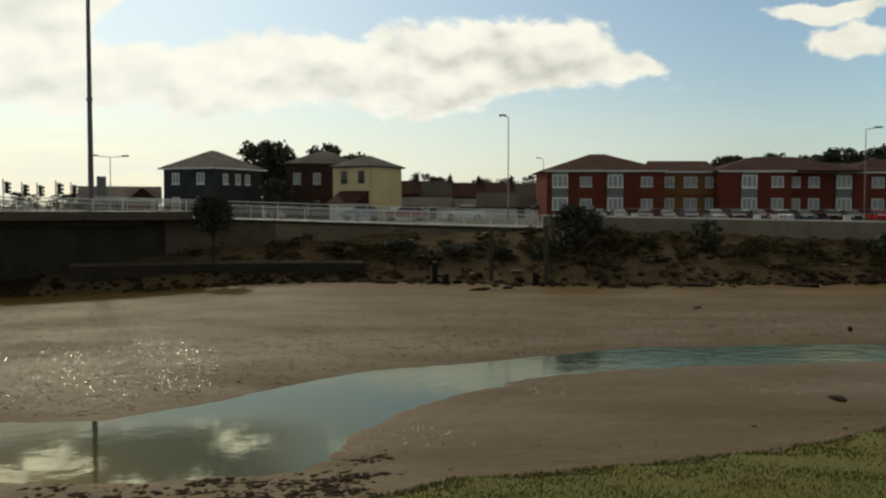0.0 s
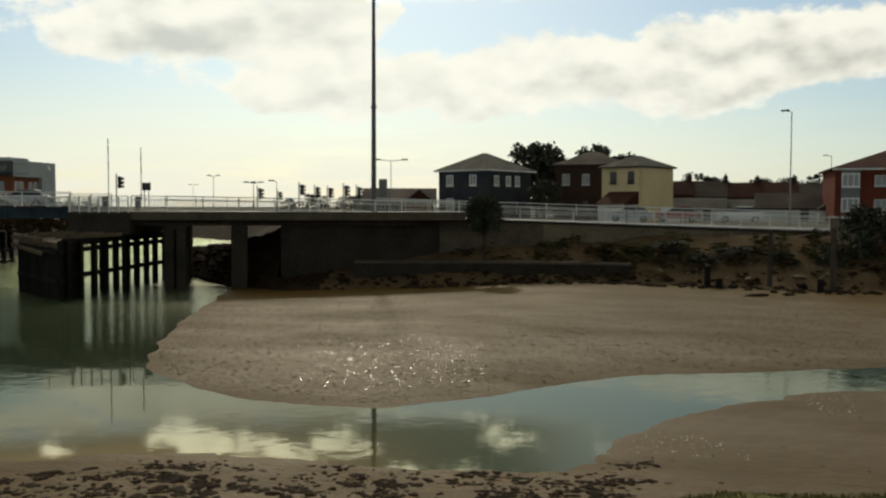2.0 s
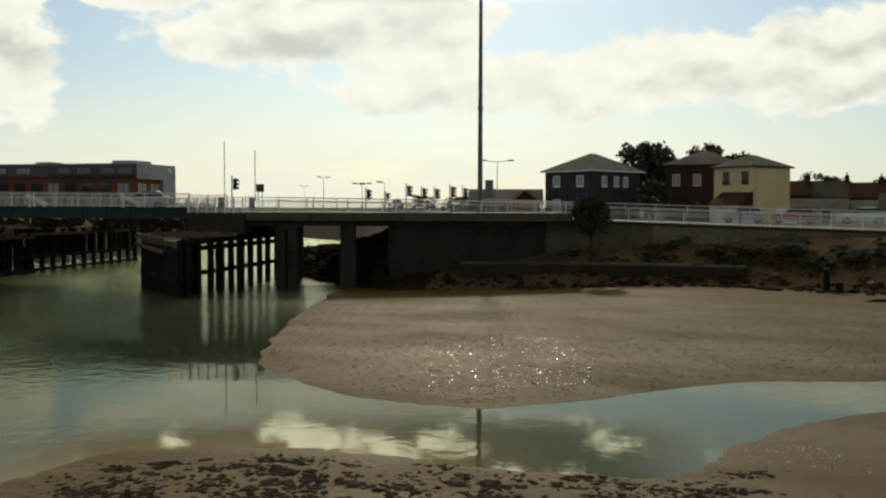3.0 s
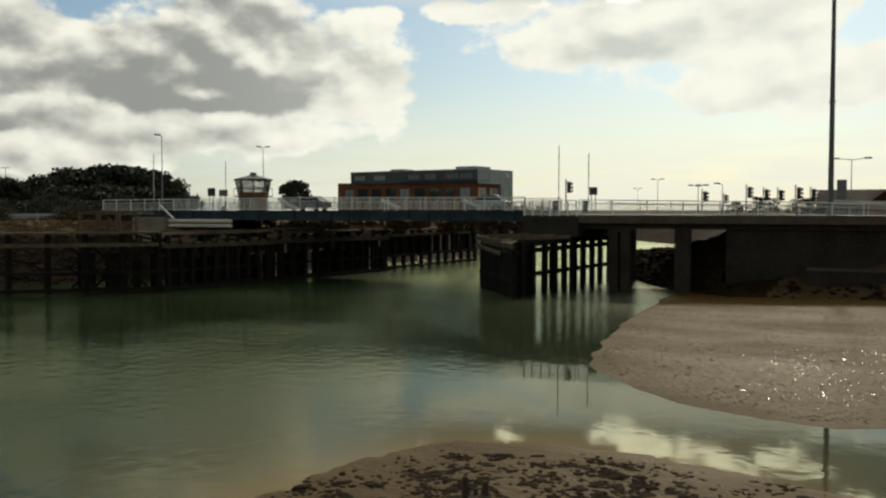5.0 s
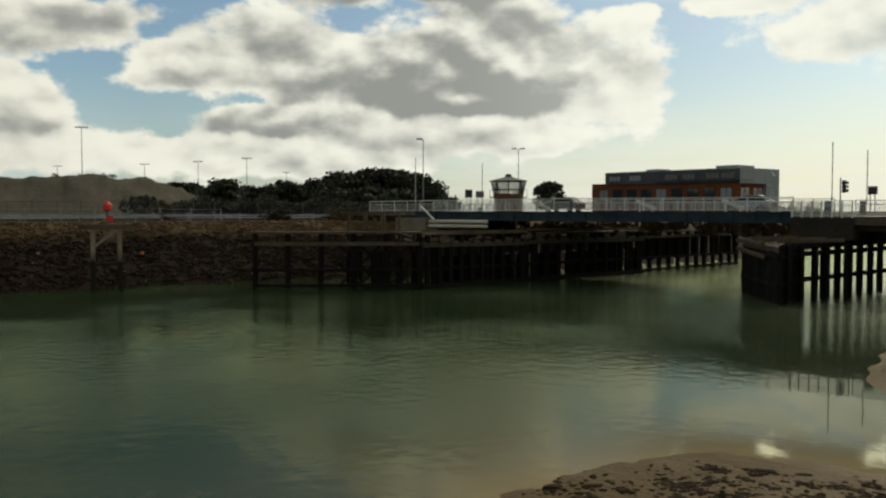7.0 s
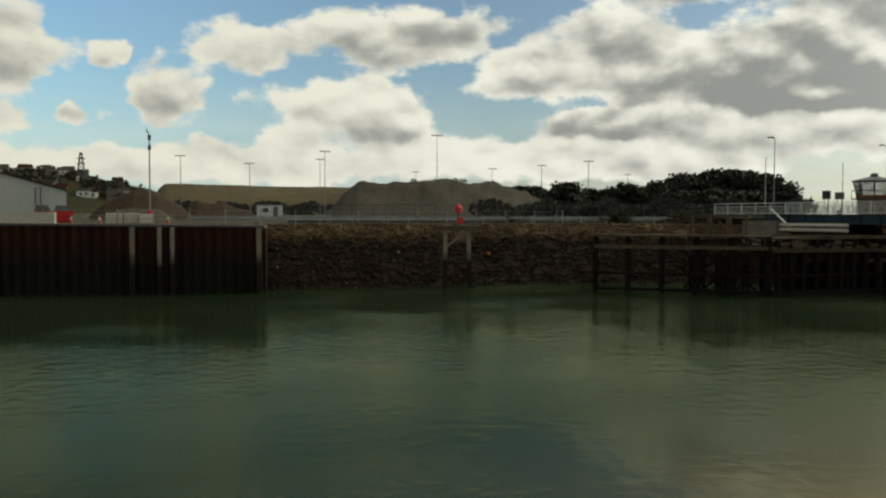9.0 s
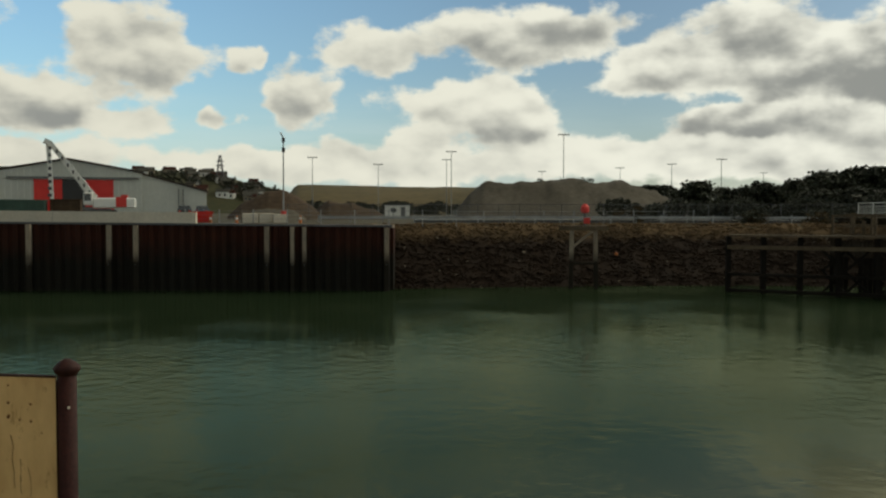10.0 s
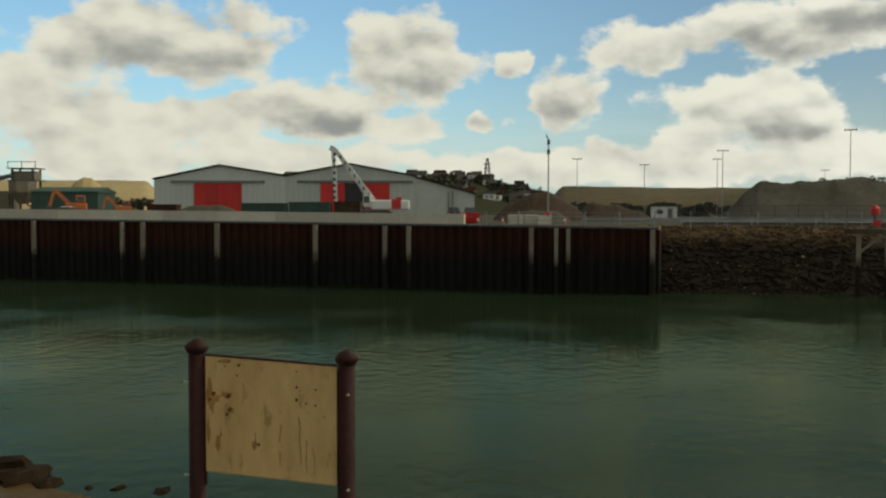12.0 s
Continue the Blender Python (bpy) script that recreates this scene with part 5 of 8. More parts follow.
def tall_mast():
    p = polar(21.18, 79)
    ob = thing("high_mast", "very tall dark tapering steel mast beside the road", "mast", p.x, p.y, 5.6, 0)
    part("shaft", beam(bmesh.new(), (0, 0, 0), (0, 0, 30), 0.46, n=12, taper=0.42), M_DARKSTEEL, ob)
    part("collar", beam(bmesh.new(), (0, 0, 9.4), (0, 0, 9.6), 0.5, n=12), M_DARKSTEEL, ob)
    part("collar", beam(bmesh.new(), (0, 0, 19.4), (0, 0, 19.6), 0.4, n=12), M_DARKSTEEL, ob)
    part("base_plate", beam(bmesh.new(), (0, 0, 0), (0, 0, 0.9), 0.72, n=12), M_DARKSTEEL, ob)
    part("head_frame", beam(bmesh.new(), (-1.6, 0, 30), (1.6, 0, 30), 0.2), M_DARKSTEEL, ob)


tall_mast()


def back_sign(az, d, top, bottom, w, base, label, m):
    p = polar(az, d)
    k = d * 1.0
    z1, z0 = 6.5 + k * math.tan(radians(top)), 6.5 + k * math.tan(radians(bottom))
    ob = thing("road_sign", label, "road sign", p.x, p.y, base, az, group="road signs")
    part("panel", B(-w / 2, -0.03, z0 - base, w / 2, 0.03, z1 - base, bevel=0.01), m, ob)
    for s in ((-0.25, 0.25) if w > 0.7 else (0.0,)):
        part("pole", beam(bmesh.new(), (s * w, 0.08, 0), (s * w, 0.08, z1 - base - 0.1), 0.09, n=8), M_STEEL, ob)
        part("clip", B(s * w - 0.08, 0.031, (z0 + z1) / 2 - base - 0.03, s * w + 0.08, 0.06, (z0 + z1) / 2 - base + 0.03), M_STEEL, ob)


back_sign(20.6, 82, 1.75, 0.62, 0.75, 5.6, "tall dark road sign seen from behind", M_GREYCLAD)
back_sign(34.9, 84, 1.42, 0.95, 0.72, 6.3, "square black signal board on a pole", M_BLACK)
back_sign(58.6, 112, 1.35, 0.85, 0.9, 5.9, "dark square board on a post", M_BLACK)
back_sign(57.9, 113, 1.25, 0.85, 1.0, 5.9, "pale square board on a post", M_GREYCLAD)
back_sign(37.2, 82, 0.35, 0.0, 0.6, 6.2, "small dark equipment board", M_NAVY)


def barrier(az, d, el, base, label="raised white road barrier arm on a box"):
    p = polar(az, d)
    h = 6.5 + d * math.tan(radians(el)) - base
    ob = thing("road_barrier", label, "barrier", p.x, p.y, base, az, group="road barriers")
    part("cabinet", B(-0.25, -0.25, 0, 0.25, 0.25, 1.15, bevel=0.03), M_GREYCLAD, ob)
    n = 8
    for i in range(n):
        part("arm_section", beam(bmesh.new(), (0.3, 0, 0.9 + (h - 0.9) * i / n), (0.3, 0, 0.9 + (h - 0.9) * (i + 1) / n - 0.01), 0.09, 0.06), M_WHITE if i % 2 else M_REDPAINT if i == 0 else M_PALE, ob)


barrier(37.24, 83, 4.0, 6.2), barrier(35.4, 84, 3.5, 6.2), barrier(62.1, 116, 3.35, 5.8), barrier(57.9, 114, 3.0, 5.8)

# white sloping braces inside the swing span's railing
for s in (44.7, 33.9, 26.1):
    ob = bridge_thing("railing_brace", "white sloping steel plate behind the railing", "brace", s, -0.9, 6.42, group="railing braces")
    part("plate", beam(bmesh.new(), (-0.9, 0, 0.25), (0.9, 0, 0.98), 0.10, 0.3), M_WHITE, ob)
    part("foot", beam(bmesh.new(), (-0.6, 0, 0), (-0.6, 0, 0.4), 0.1), M_WHITE, ob)
    part("foot", beam(bmesh.new(), (0.6, 0, 0), (0.6, 0, 0.9), 0.1), M_WHITE, ob)

# weedy stone slope under the approach span; its black includes the deck's shade
TOE = [(-47.5, 74.2), (-42.2, 69.4), (-37.4, 65.0), (-33.0, 63.2)]
CREST = [(-49.5, 78.5, 2.55), (-45.6, 75.0, 2.9), (-41.4, 71.5, 3.3), (-37.2, 69.6, 4.1), (-34.0, 68.6, 5.0)]


def weedy_slope():
    bm = bmesh.new()
    n, m = 44, 12
    rows = []
    for i in range(n + 1):
        u = i / n
        a, b = u * (len(TOE) - 1), u * (len(CREST) - 1)
        ia, ib = min(int(a), len(TOE) - 2), min(int(b), len(CREST) - 2)
        p = Vector((*TOE[ia], -0.4)).lerp(Vector((*TOE[ia + 1], -0.4)), a - ia)
        q = Vector(CREST[ib]).lerp(Vector(CREST[ib + 1]), b - ib)
        row = []
        for j in range(m + 1):
            c = p.lerp(q, j / m)
            c.z += 0.22 * noise.fractal(c * 0.9, 1.0, 2.0, 3) * min(1.0, j / 2)
            row.append(bm.verts.new(c))
        back = q + (q - p).normalized() * 2.0
        row.append(bm.verts.new((back.x, back.y, q.z - 0.1)))
        row.append(bm.verts.new((back.x, back.y, -1.0)))
        rows.append(row)
    rnd, stones = random.Random(6), bmesh.new()
    for k in range(240):
        c = rnd.choice(rnd.choice(rows)[:m]).co
        size = rnd.uniform(0.14, 0.42)
        bmesh.ops.create_icosphere(stones, subdivisions=1, radius=size, matrix=Matrix.Translation((c.x + rnd.uniform(-0.3, 0.3), c.y + rnd.uniform(-0.3, 0.3), c.z + size * 0.1)) @ Matrix.Diagonal((rnd.uniform(1, 1.8), 1, 0.6, 1)))
    for v in stones.verts:
        v.co += Vector((0.1, 0.1, 0.08)) * noise.noise(v.co * 3.0)
    solo("slope_rocks", stones, M_WEED, "black weedy rocks on the slope under the bridge", "rocks", kind="stuff")
    for r, t in zip(rows, rows[1:]):
        for j in range(m + 2):
            bm.faces.new((r[j], t[j], t[j + 1], r[j + 1]))
    bmesh.ops.recalc_face_normals(bm, faces=bm.faces)
    solo("river_slope", bm, M_WEED, "weed-covered stone slope under the bridge, black also for shade", "river bank", kind="structure")


weedy_slope()
# left abutment of the swing span
ob = bridge_thing("abutment", "dark concrete bridge abutment with pale pipes", "abutment", kind="structure")
part("wall", B(55, -11.5, 1.0, 75, -0.9, 6.05), M_SHADECONC, ob)
part("wing", B(57.5, -0.89, 3.4, 61.5, 1.2, 5.8), M_CONC, ob)
for z in (5.0, 5.45):
    part("pipe", beam(bmesh.new(), (50, 0.6, z), (57.4, 0.6, z), 0.34, n=10), M_PALE, ob)
part("stair_rail", beam(bmesh.new(), (56.5, 0.9, 5.6), (58.3, 0.9, 7.0), 0.12), M_WHITE, ob)
part("kerb", B(61.6, -0.5, 6.06, 66.6, -0.2, 6.4), M_CONC, ob)


def control_tower():
    p = polar(56.1, 112)
    ob = thing("control_tower", "brick bridge control tower with a flared glazed cabin", "control tower", p.x, p.y, 5.6, 56)
    n = 8
    part("base", lathe([(1.75, 0), (1.75, 2.6), (1.85, 2.65), (1.85, 3.0)], n), M_ORANGEBRICK, ob)
    part("balcony", lathe([(2.3, 2.5), (2.3, 2.62), (1.76, 2.62)], n), M_DARKSTEEL, ob)
    for i in range(n):
        a = 2 * math.pi * i / n
        part("mullion", beam(bmesh.new(), (1.8 * math.cos(a), 1.8 * math.sin(a), 3.0), (2.1 * math.cos(a), 2.1 * math.sin(a), 4.45), 0.12), M_DARKSTEEL, ob)
        b = 2 * math.pi * (i + 1) / n
        bm = bmesh.new()
        bm.faces.new([bm.verts.new((r * math.cos(c), r * math.sin(c), z)) for r, c, z in ((1.78, a, 3.0), (1.78, b, 3.0), (2.07, b, 4.45), (2.07, a, 4.45))])
        bmesh.ops.solidify(bm, geom=bm.faces[:], thickness=0.02)
        part("pane", bm, M_CLEAR, ob)
        part("balcony_rail", beam(bmesh.new(), (2.28 * math.cos(a), 2.28 * math.sin(a), 3.5), (2.28 * math.cos(b), 2.28 * math.sin(b), 3.5), 0.06), M_BRICKDARK, ob)
        part("baluster", beam(bmesh.new(), (2.28 * math.cos(a), 2.28 * math.sin(a), 2.6), (2.28 * math.cos(a), 2.28 * math.sin(a), 3.5), 0.05), M_BRICKDARK, ob)
    part("roof", lathe([(2.3, 4.45), (2.3, 4.62), (0.4, 5.1), (0.4, 5.35), (0.2, 5.45)], n), M_DARKSTEEL, ob)


def clear_mat():
    m = bpy.data.materials.new("clear_glass")
    m.use_nodes = True
    b = m.node_tree.nodes["Principled BSDF"]
    b.inputs["Transmission Weight"].default_value, b.inputs["Roughness"].default_value = 1.0, 0.02
    b.inputs["Base Color"].default_value = (0.9, 0.93, 0.92, 1)
    b.inputs["IOR"].default_value = 1.05
    return m


M_CLEAR = clear_mat()
control_tower()


def college():
    c = polar(42.12, 150)
    ob = thing("college_building", "modern flat-roofed block, dark cladding over orange brick", "office building", c.x, c.y, 5.4, 100)
    part("lower_wall", B(0.6, 0.6, -0.4, 11.5, 30.8, 6.0), M_ORANGEBRICK, ob)
    part("upper_wall", B(0, 0, 5.8, 11.5, 27.2, 7.8), M_CHARCOAL, ob)
    right, left = Face((0, 0, 0), (1, 0, 0), (0, -1, 0)), Face((0, 0, 0), (0, 1, 0), (-1, 0, 0))
    lowr, lowl = Face((0, 0.6, 0), (1, 0, 0), (0, -1, 0)), Face((0.6, 0, 0), (0, 1, 0), (-1, 0, 0))
    part("side_cladding", slab(bmesh.new(), right, 0, 11.5, 5.5, 7.8, 0.002, 0.05), M_SUNCLAD, ob, "grey side cladding painted paler for sunlight")
    part("side_cladding", slab(bmesh.new(), right, 7.6, 11.5, 0, 5.496, -0.59, 0.05), M_SUNCLAD, ob)
    part("parapet", slab(bmesh.new(), left, 0, 27.2, 7.8, 7.95, -0.4, 0.06), M_STEEL, ob)
    part("parapet", slab(bmesh.new(), right, 0.41, 11.5, 7.803, 7.953, -0.4, 0.06), M_STEEL, ob)
    part("blue_band", slab(bmesh.new(), left, 0, 16, 5.75, 6.1, 0.002, 0.12), M_BLUE, ob)
    window(ob, right, 2.1, 6.0, 3.2, 1.5, M_GREYCLAD, M_SKYPANE, 1)
    window(ob, right, 9.4, 2.6, 2.2, 2.4, M_GREYCLAD, M_SKYPANE, 1)
    for u in (1.7, 3.0, 5.4, 6.8):
        window(ob, lowr, u, 3.4, 0.8, 1.4, M_WHITE, M_NET, 1)
    for u in (2.2, 5.0, 9.5, 13.0, 20.5, 25.0):
        window(ob, left, u, 6.3, 2.6, 1.0, M_CHARCOAL, M_GLASS if u < 20 else M_NET, 3)
    for k in range(9):
        window(ob, lowl, 2.8 + 3.15 * k, 2.9, 2.2, 2.0, M_BRICKDARK, M_GLASS if k % 4 else M_NET, 2)
    part("roof_plant", B(4, 3, 7.8, 9, 7, 8.6), M_STEEL, ob)
    part("roof_plant", B(5, 19, 7.8, 8, 22, 8.5), M_STEEL, ob)
    for x, w in ((9.4, 0.7), (9.7, 0.8), (9.9, 0.6)):
        part("sign_bar", slab(bmesh.new(), right, x - w / 2, x + w / 2, 7.3 - 0.5 * (x - 9.4) * 2, 7.5 - 0.5 * (x - 9.4) * 2, 0.052, 0.09), M_WHITE, ob)


college()

# ---- trees and bushes ----


def crown_mesh(seed, clumps, leaves, size, flat=1.0, spread=1.0, lo=0.25):
    """Many leaf cards in clumps on an uneven dome of unit radius; the crown's foot is at 0, its top near 2."""
    r = np.random.RandomState(seed)
    a, t = r.rand(clumps) * 6.283, r.rand(clumps) ** 0.6
    z = lo + (1.75 - lo) * r.rand(clumps) ** 0.8
    rim = np.sqrt(np.maximum(0.05, 1 - np.abs(z - 0.85) ** 2.2)) * spread
    c = np.stack([np.cos(a) * t * rim, np.sin(a) * t * rim, z * flat], 1)
    n = clumps * leaves

    def unit():
        v = r.normal(size=(n, 3))
        return v / np.linalg.norm(v, axis=1, keepdims=True)

    cr = np.repeat(0.16 + 0.17 * r.rand(clumps), leaves)[:, None]
    p = np.repeat(c, leaves, 0) + unit() * cr * r.rand(n, 1) ** 0.4 * np.array([1, 1, 0.8])
    u = unit()
    w = unit()
    w = w - u * (w * u).sum(1, keepdims=True)
    w = w / np.linalg.norm(w, axis=1, keepdims=True) * size * (0.4 + 0.5 * r.rand(n, 1))
    u = u * size * (0.6 + 0.8 * r.rand(n, 1))
    return np.stack([p - u, p + w, p + u, p - w], 1).reshape(-1, 3), np.arange(4 * n).reshape(-1, 4)


def tree(name, label, x, y, z, radius, height, seed, leaf=None, trunk=0.35, clumps=70, leaves=34, flat=None, category="tree", group="trees", size=0.075, lo=0.25):
    """A tapered trunk with limbs, and a crown of leaf clumps."""
    ob = thing(name, label, category, x, y, z, (seed * 67) % 360, group=group)
    rnd = random.Random(seed)
    bole = height * trunk
    tr = part("trunk", beam(bmesh.new(), (0, 0, -0.3), (0.05 * radius, 0, bole + (height - bole) * 0.45), 0.09 * height * 0.6, n=8, taper=0.45), M_BARK, ob)
    for k in range(6):
        a = k * 1.05 + rnd.random()
        part("limb", beam(bmesh.new(), (0, 0, bole * rnd.uniform(0.75, 1.1)), (math.cos(a) * radius * 0.6, math.sin(a) * radius * 0.6, bole + (height - bole) * rnd.uniform(0.3, 0.75)), 0.03 * height, n=6, taper=0.3), M_BARK, tr)
    V, F = crown_mesh(seed, clumps, leaves, size, lo=lo)
    V = V * np.array([radius, radius, (height - bole) / 1.9])
    V[:, 2] += bole * 0.92
    c = mesh_np("crown", V, F, [leaf or M_LEAF], smooth=False)
    c.parent = ob
    return ob


BROAD = "dark green broad-leaved tree in full leaf"
# behind the houses
tree("tree", BROAD, -25.8, 134, 4.7, 4.6, 11.6, 1, trunk=0.12, clumps=110)
tree("tree", BROAD, -22.5, 132, 4.7, 3.2, 8.2, 2, trunk=0.1, clumps=90)
tree("tree", BROAD, -19.2, 150, 4.7, 4.0, 12.3, 3, trunk=0.15, clumps=90)
tree("tree", BROAD, -14.8, 152, 4.7, 3.6, 11.0, 4)
tree("tree", BROAD, -21.0, 113.5, 4.7, 2.2, 5.4, 41, trunk=0.1)
for i, (x, y, r, h) in enumerate(((-3.6, 165, 3.0, 8.2), (-0.5, 168, 2.4, 7.6), (7.5, 170, 2.8, 7.4), (12.0, 172, 2.6, 7.6), (16, 168, 2.6, 8.0))):
    tree("tree", BROAD, x, y, 4.7, r, h, 20 + i, clumps=40)
# beside the bridge road and the control tower
for i, (az, d, el, w) in enumerate(((64.2, 165, 2.72, 2.3), (62.3, 160, 2.45, 1.7), (66.2, 162, 2.5, 1.9), (68.2, 158, 2.05, 1.3), (70.2, 160, 1.95, 1.2), (73.9, 150, 2.0, 1.5), (72.0, 170, 1.6, 1.4), (76.3, 185, 1.75, 1.6), (60.9, 150, 1.9, 1.2),
                                  (69.2, 175, 1.5, 1.6), (75.3, 170, 1.4, 1.4), (67.0, 150, 1.4, 1.5), (65.0, 148, 1.5, 1.6), (63.0, 147, 1.4, 1.6))):
    p = polar(az, d)
    tree("tree", BROAD, p.x, p.y, 5.4, d * math.tan(radians(w)), d * math.tan(radians(el)) + 1.1, 50 + i, trunk=0.1, clumps=150 if w > 1.5 else 100, leaves=46, size=0.078, lo=0.1)
p = polar(53.6, 140)
tree("pine_tree", "lone dark pine with a bare trunk foot", p.x, p.y, 5.5, 2.4, 5.6, 80, trunk=0.2, clumps=110, leaves=46, lo=0.15)
for i, (az, d, el, w) in enumerate(((24.9, 130, 0.85, 1.0), (22.6, 120, 0.75, 1.0), (21.9, 125, 0.7, 0.9), (38.2, 210, 0.3, 0.7), (39.5, 215, 0.35, 0.7), (26.5, 140, 0.6, 0.5))):
    p = polar(az, d)
    tree("tree", "small dark roadside tree", p.x, p.y, 5.2, d * math.tan(radians(w)), d * math.tan(radians(el)) + 1.2, 90 + i, trunk=0.2, clumps=40, group="roadside trees")
# bushes on the river bank
tree("bush", "round dark bush against the road wall", -17.55, 69.3, 2.4, 1.4, 5.3, 101, trunk=0.38, clumps=120, leaves=44, category="bush", group="bank bushes", size=0.08)
tree("bush", "large dark leafless-looking bush on the bank", 10.6, 71.5, 2.4, 2.3, 4.4, 102, M_LEAF, 0.1, 70, 40, category="bush", group="bank bushes", lo=0.05)
for i, (x, y, z, r, h) in enumerate(((13.4, 71.8, 2.6, 1.5, 2.6), (21.0, 72.2, 2.9, 1.3, 2.6), (8.0, 70.2, 1.9, 1.3, 2.2), (24.5, 71.5, 2.6, 1.2, 1.5), (35.5, 71, 2.4, 2.0, 2.3), (16.5, 72.5, 3.1, 1.0, 1.3), (29, 72.0, 2.6, 1.3, 1.3), (1.5, 71.5, 2.7, 1.5, 1.0), (-3.5, 71.8, 3.1, 1.6, 0.9), (-8.5, 71.9, 3.0, 1.5, 0.8), (4.6, 70.6, 2.1, 1.2, 1.3), (-1, 70.4, 2.2, 1.3, 0.9))):
    tree("bush", "low scrubby dark green bush on the bank", x, y, z, r, h, 110 + i, M_LEAF if i % 3 else M_LEAFWARM, 0.05, 45, 36, category="bush", group="bank bushes", lo=0.05)
# scrub along the far quay road
rnd = random.Random(8)
for i in range(16):
    p = polar(rnd.choice((67.5, 66.3, 78.8, 77.2, 76.0, 65.5, 64.4, 70.5)) + rnd.uniform(-0.7, 0.7), rnd.uniform(97, 106))
    tree("bush", "rusty brown roadside scrub bush", p.x, p.y, 5.3, rnd.uniform(0.8, 1.6), rnd.uniform(1.0, 2.1), 140 + i, M_LEAFWARM if i % 2 else M_LEAF, 0.05, 35, 30, category="bush", group="roadside scrub", lo=0.05)


def wood(name, label, az0, az1, d, elf, seed, base=5.0, depth=25, n=120, r=(2.5, 4.5), leaf=None):
    """A far wood: one sheet of leaf clumps along a bearing range, its top given by elf(az)."""
    rs = np.random.RandomState(seed)
    Vs, Fs, k = [], [], 0
    for i in range(n):
        az, dd = az0 + (az1 - az0) * rs.rand(), d + depth * rs.rand()
        top = 6.5 + dd * math.tan(radians(elf(az) - abs(elf(az)) * 0.25 * rs.rand()))
        rad = r[0] + (r[1] - r[0]) * rs.rand()
        V, F = crown_mesh(seed + i % 5, 16, 16, 0.13)
        p = polar(az, dd)
        V = V * rad + np.array([p.x, p.y, top - 1.75 * rad])
        Vs.append(V), Fs.append(F + k)
        k += len(V)
    ob = mesh_np(name, np.concatenate(Vs), np.concatenate(Fs), [leaf or M_LEAF], smooth=False)
    return tagged(ob, label, "trees", kind="stuff")


def hill(name, label, az0, az1, d, depth, elf, material, base=4.0, n=60):
    """A rounded rise of ground, its skyline given by elf(az) at distance d + depth / 2."""
    V, F = [], []
    m = 10
    for i in range(n + 1):
        az = az0 + (az1 - az0) * i / n
        end = min(1.0, min(i, n - i) / (n * 0.06))
        for j in range(m + 1):
            dd = d + depth * j / m
            top = 6.5 + (d + depth * 0.5) * math.tan(radians(elf(az))) - base
            k = math.sin(math.pi * min(1.0, j / m)) ** 0.8
            p = polar(az, dd)
            V.append((p.x, p.y, base - 1.5 + (top + 1.5) * k * end ** 0.5 + 0.006 * d * 0.2 * noise.noise(Vector((p.x, p.y, 0)) * 0.03)))
    for i in range(n):
        for j in range(m):
            a = i * (m + 1) + j
            F.append((a, a + 1, a + m + 2, a + m + 1))
    ob = mesh_np(name, np.array(V), np.array(F), [material])
    return tagged(ob, label, "hill", kind="structure")


hill("hill_woods", "dark wooded hillside behind the flats", -34, -13, 300, 160, lambda a: 2.2 + 0.75 * ease(-a, 14, 25) - 0.5 * ease(-(-a), -17, -13), M_HILLGREEN)
wood("hill_trees", "dark trees along the wooded hilltop", -33, -16.6, 345, lambda a: 3.0 + 0.45 * ease(-a, 17, 26) + 0.12 * math.sin(a * 2.1), 7, n=150)
hill("hill_field", "pale brown grassy hillside field", 84, 99.5, 900, 500, lambda a: 1.62 + 0.12 * ease(a, 90, 98), M_HILL)
hill("hill_town", "wooded hillside with scattered houses", 99, 117, 620, 300, lambda a: 1.55 + 0.95 * ease(a, 99.5, 105) + 0.1 * ease(a, 106, 109), M_HILLGREEN)
wood("hill_trees", "dark trees along the hillside skyline", 99.8, 112, 650, lambda a: 1.75 + 0.85 * ease(a, 99.5, 104.5) + 0.08 * math.sin(a * 3), 9, n=110, depth=120, r=(3.5, 6))
hill("hill_stubble", "golden stubble field on a far slope", 123, 140, 800, 400, lambda a: 1.95 - 0.05 * ease(a, 125, 130), M_STRAW)
wood("roadside_hedge", "dark hedge and scrub beneath the trees", 59.5, 79, 128, lambda a: 0.75 + 0.25 * math.sin(a * 1.7), 17, n=110, depth=14, r=(1.2, 2.0))
wood("bank_thicket", "dark brown thicket on the bank beyond the bridge", 39, 63, 97, lambda a: -0.55 + 0.1 * math.sin(a * 3.1), 19, n=130, depth=16, r=(0.7, 1.2), leaf=M_SCRUBBROWN)
wood("hedge_trees", "dark hedgerow trees below the fields", 86, 99, 420, lambda a: 0.62 + 0.15 * math.sin(a * 2.4), 11, n=150, depth=60, r=(2.5, 4))
wood("hedge_trees", "dark hedgerow trees below the stubble field", 122, 140, 480, lambda a: 1.0 + 0.12 * math.sin(a * 2.4), 13, n=60, depth=60, r=(2.5, 4))
rnd = random.Random(4)
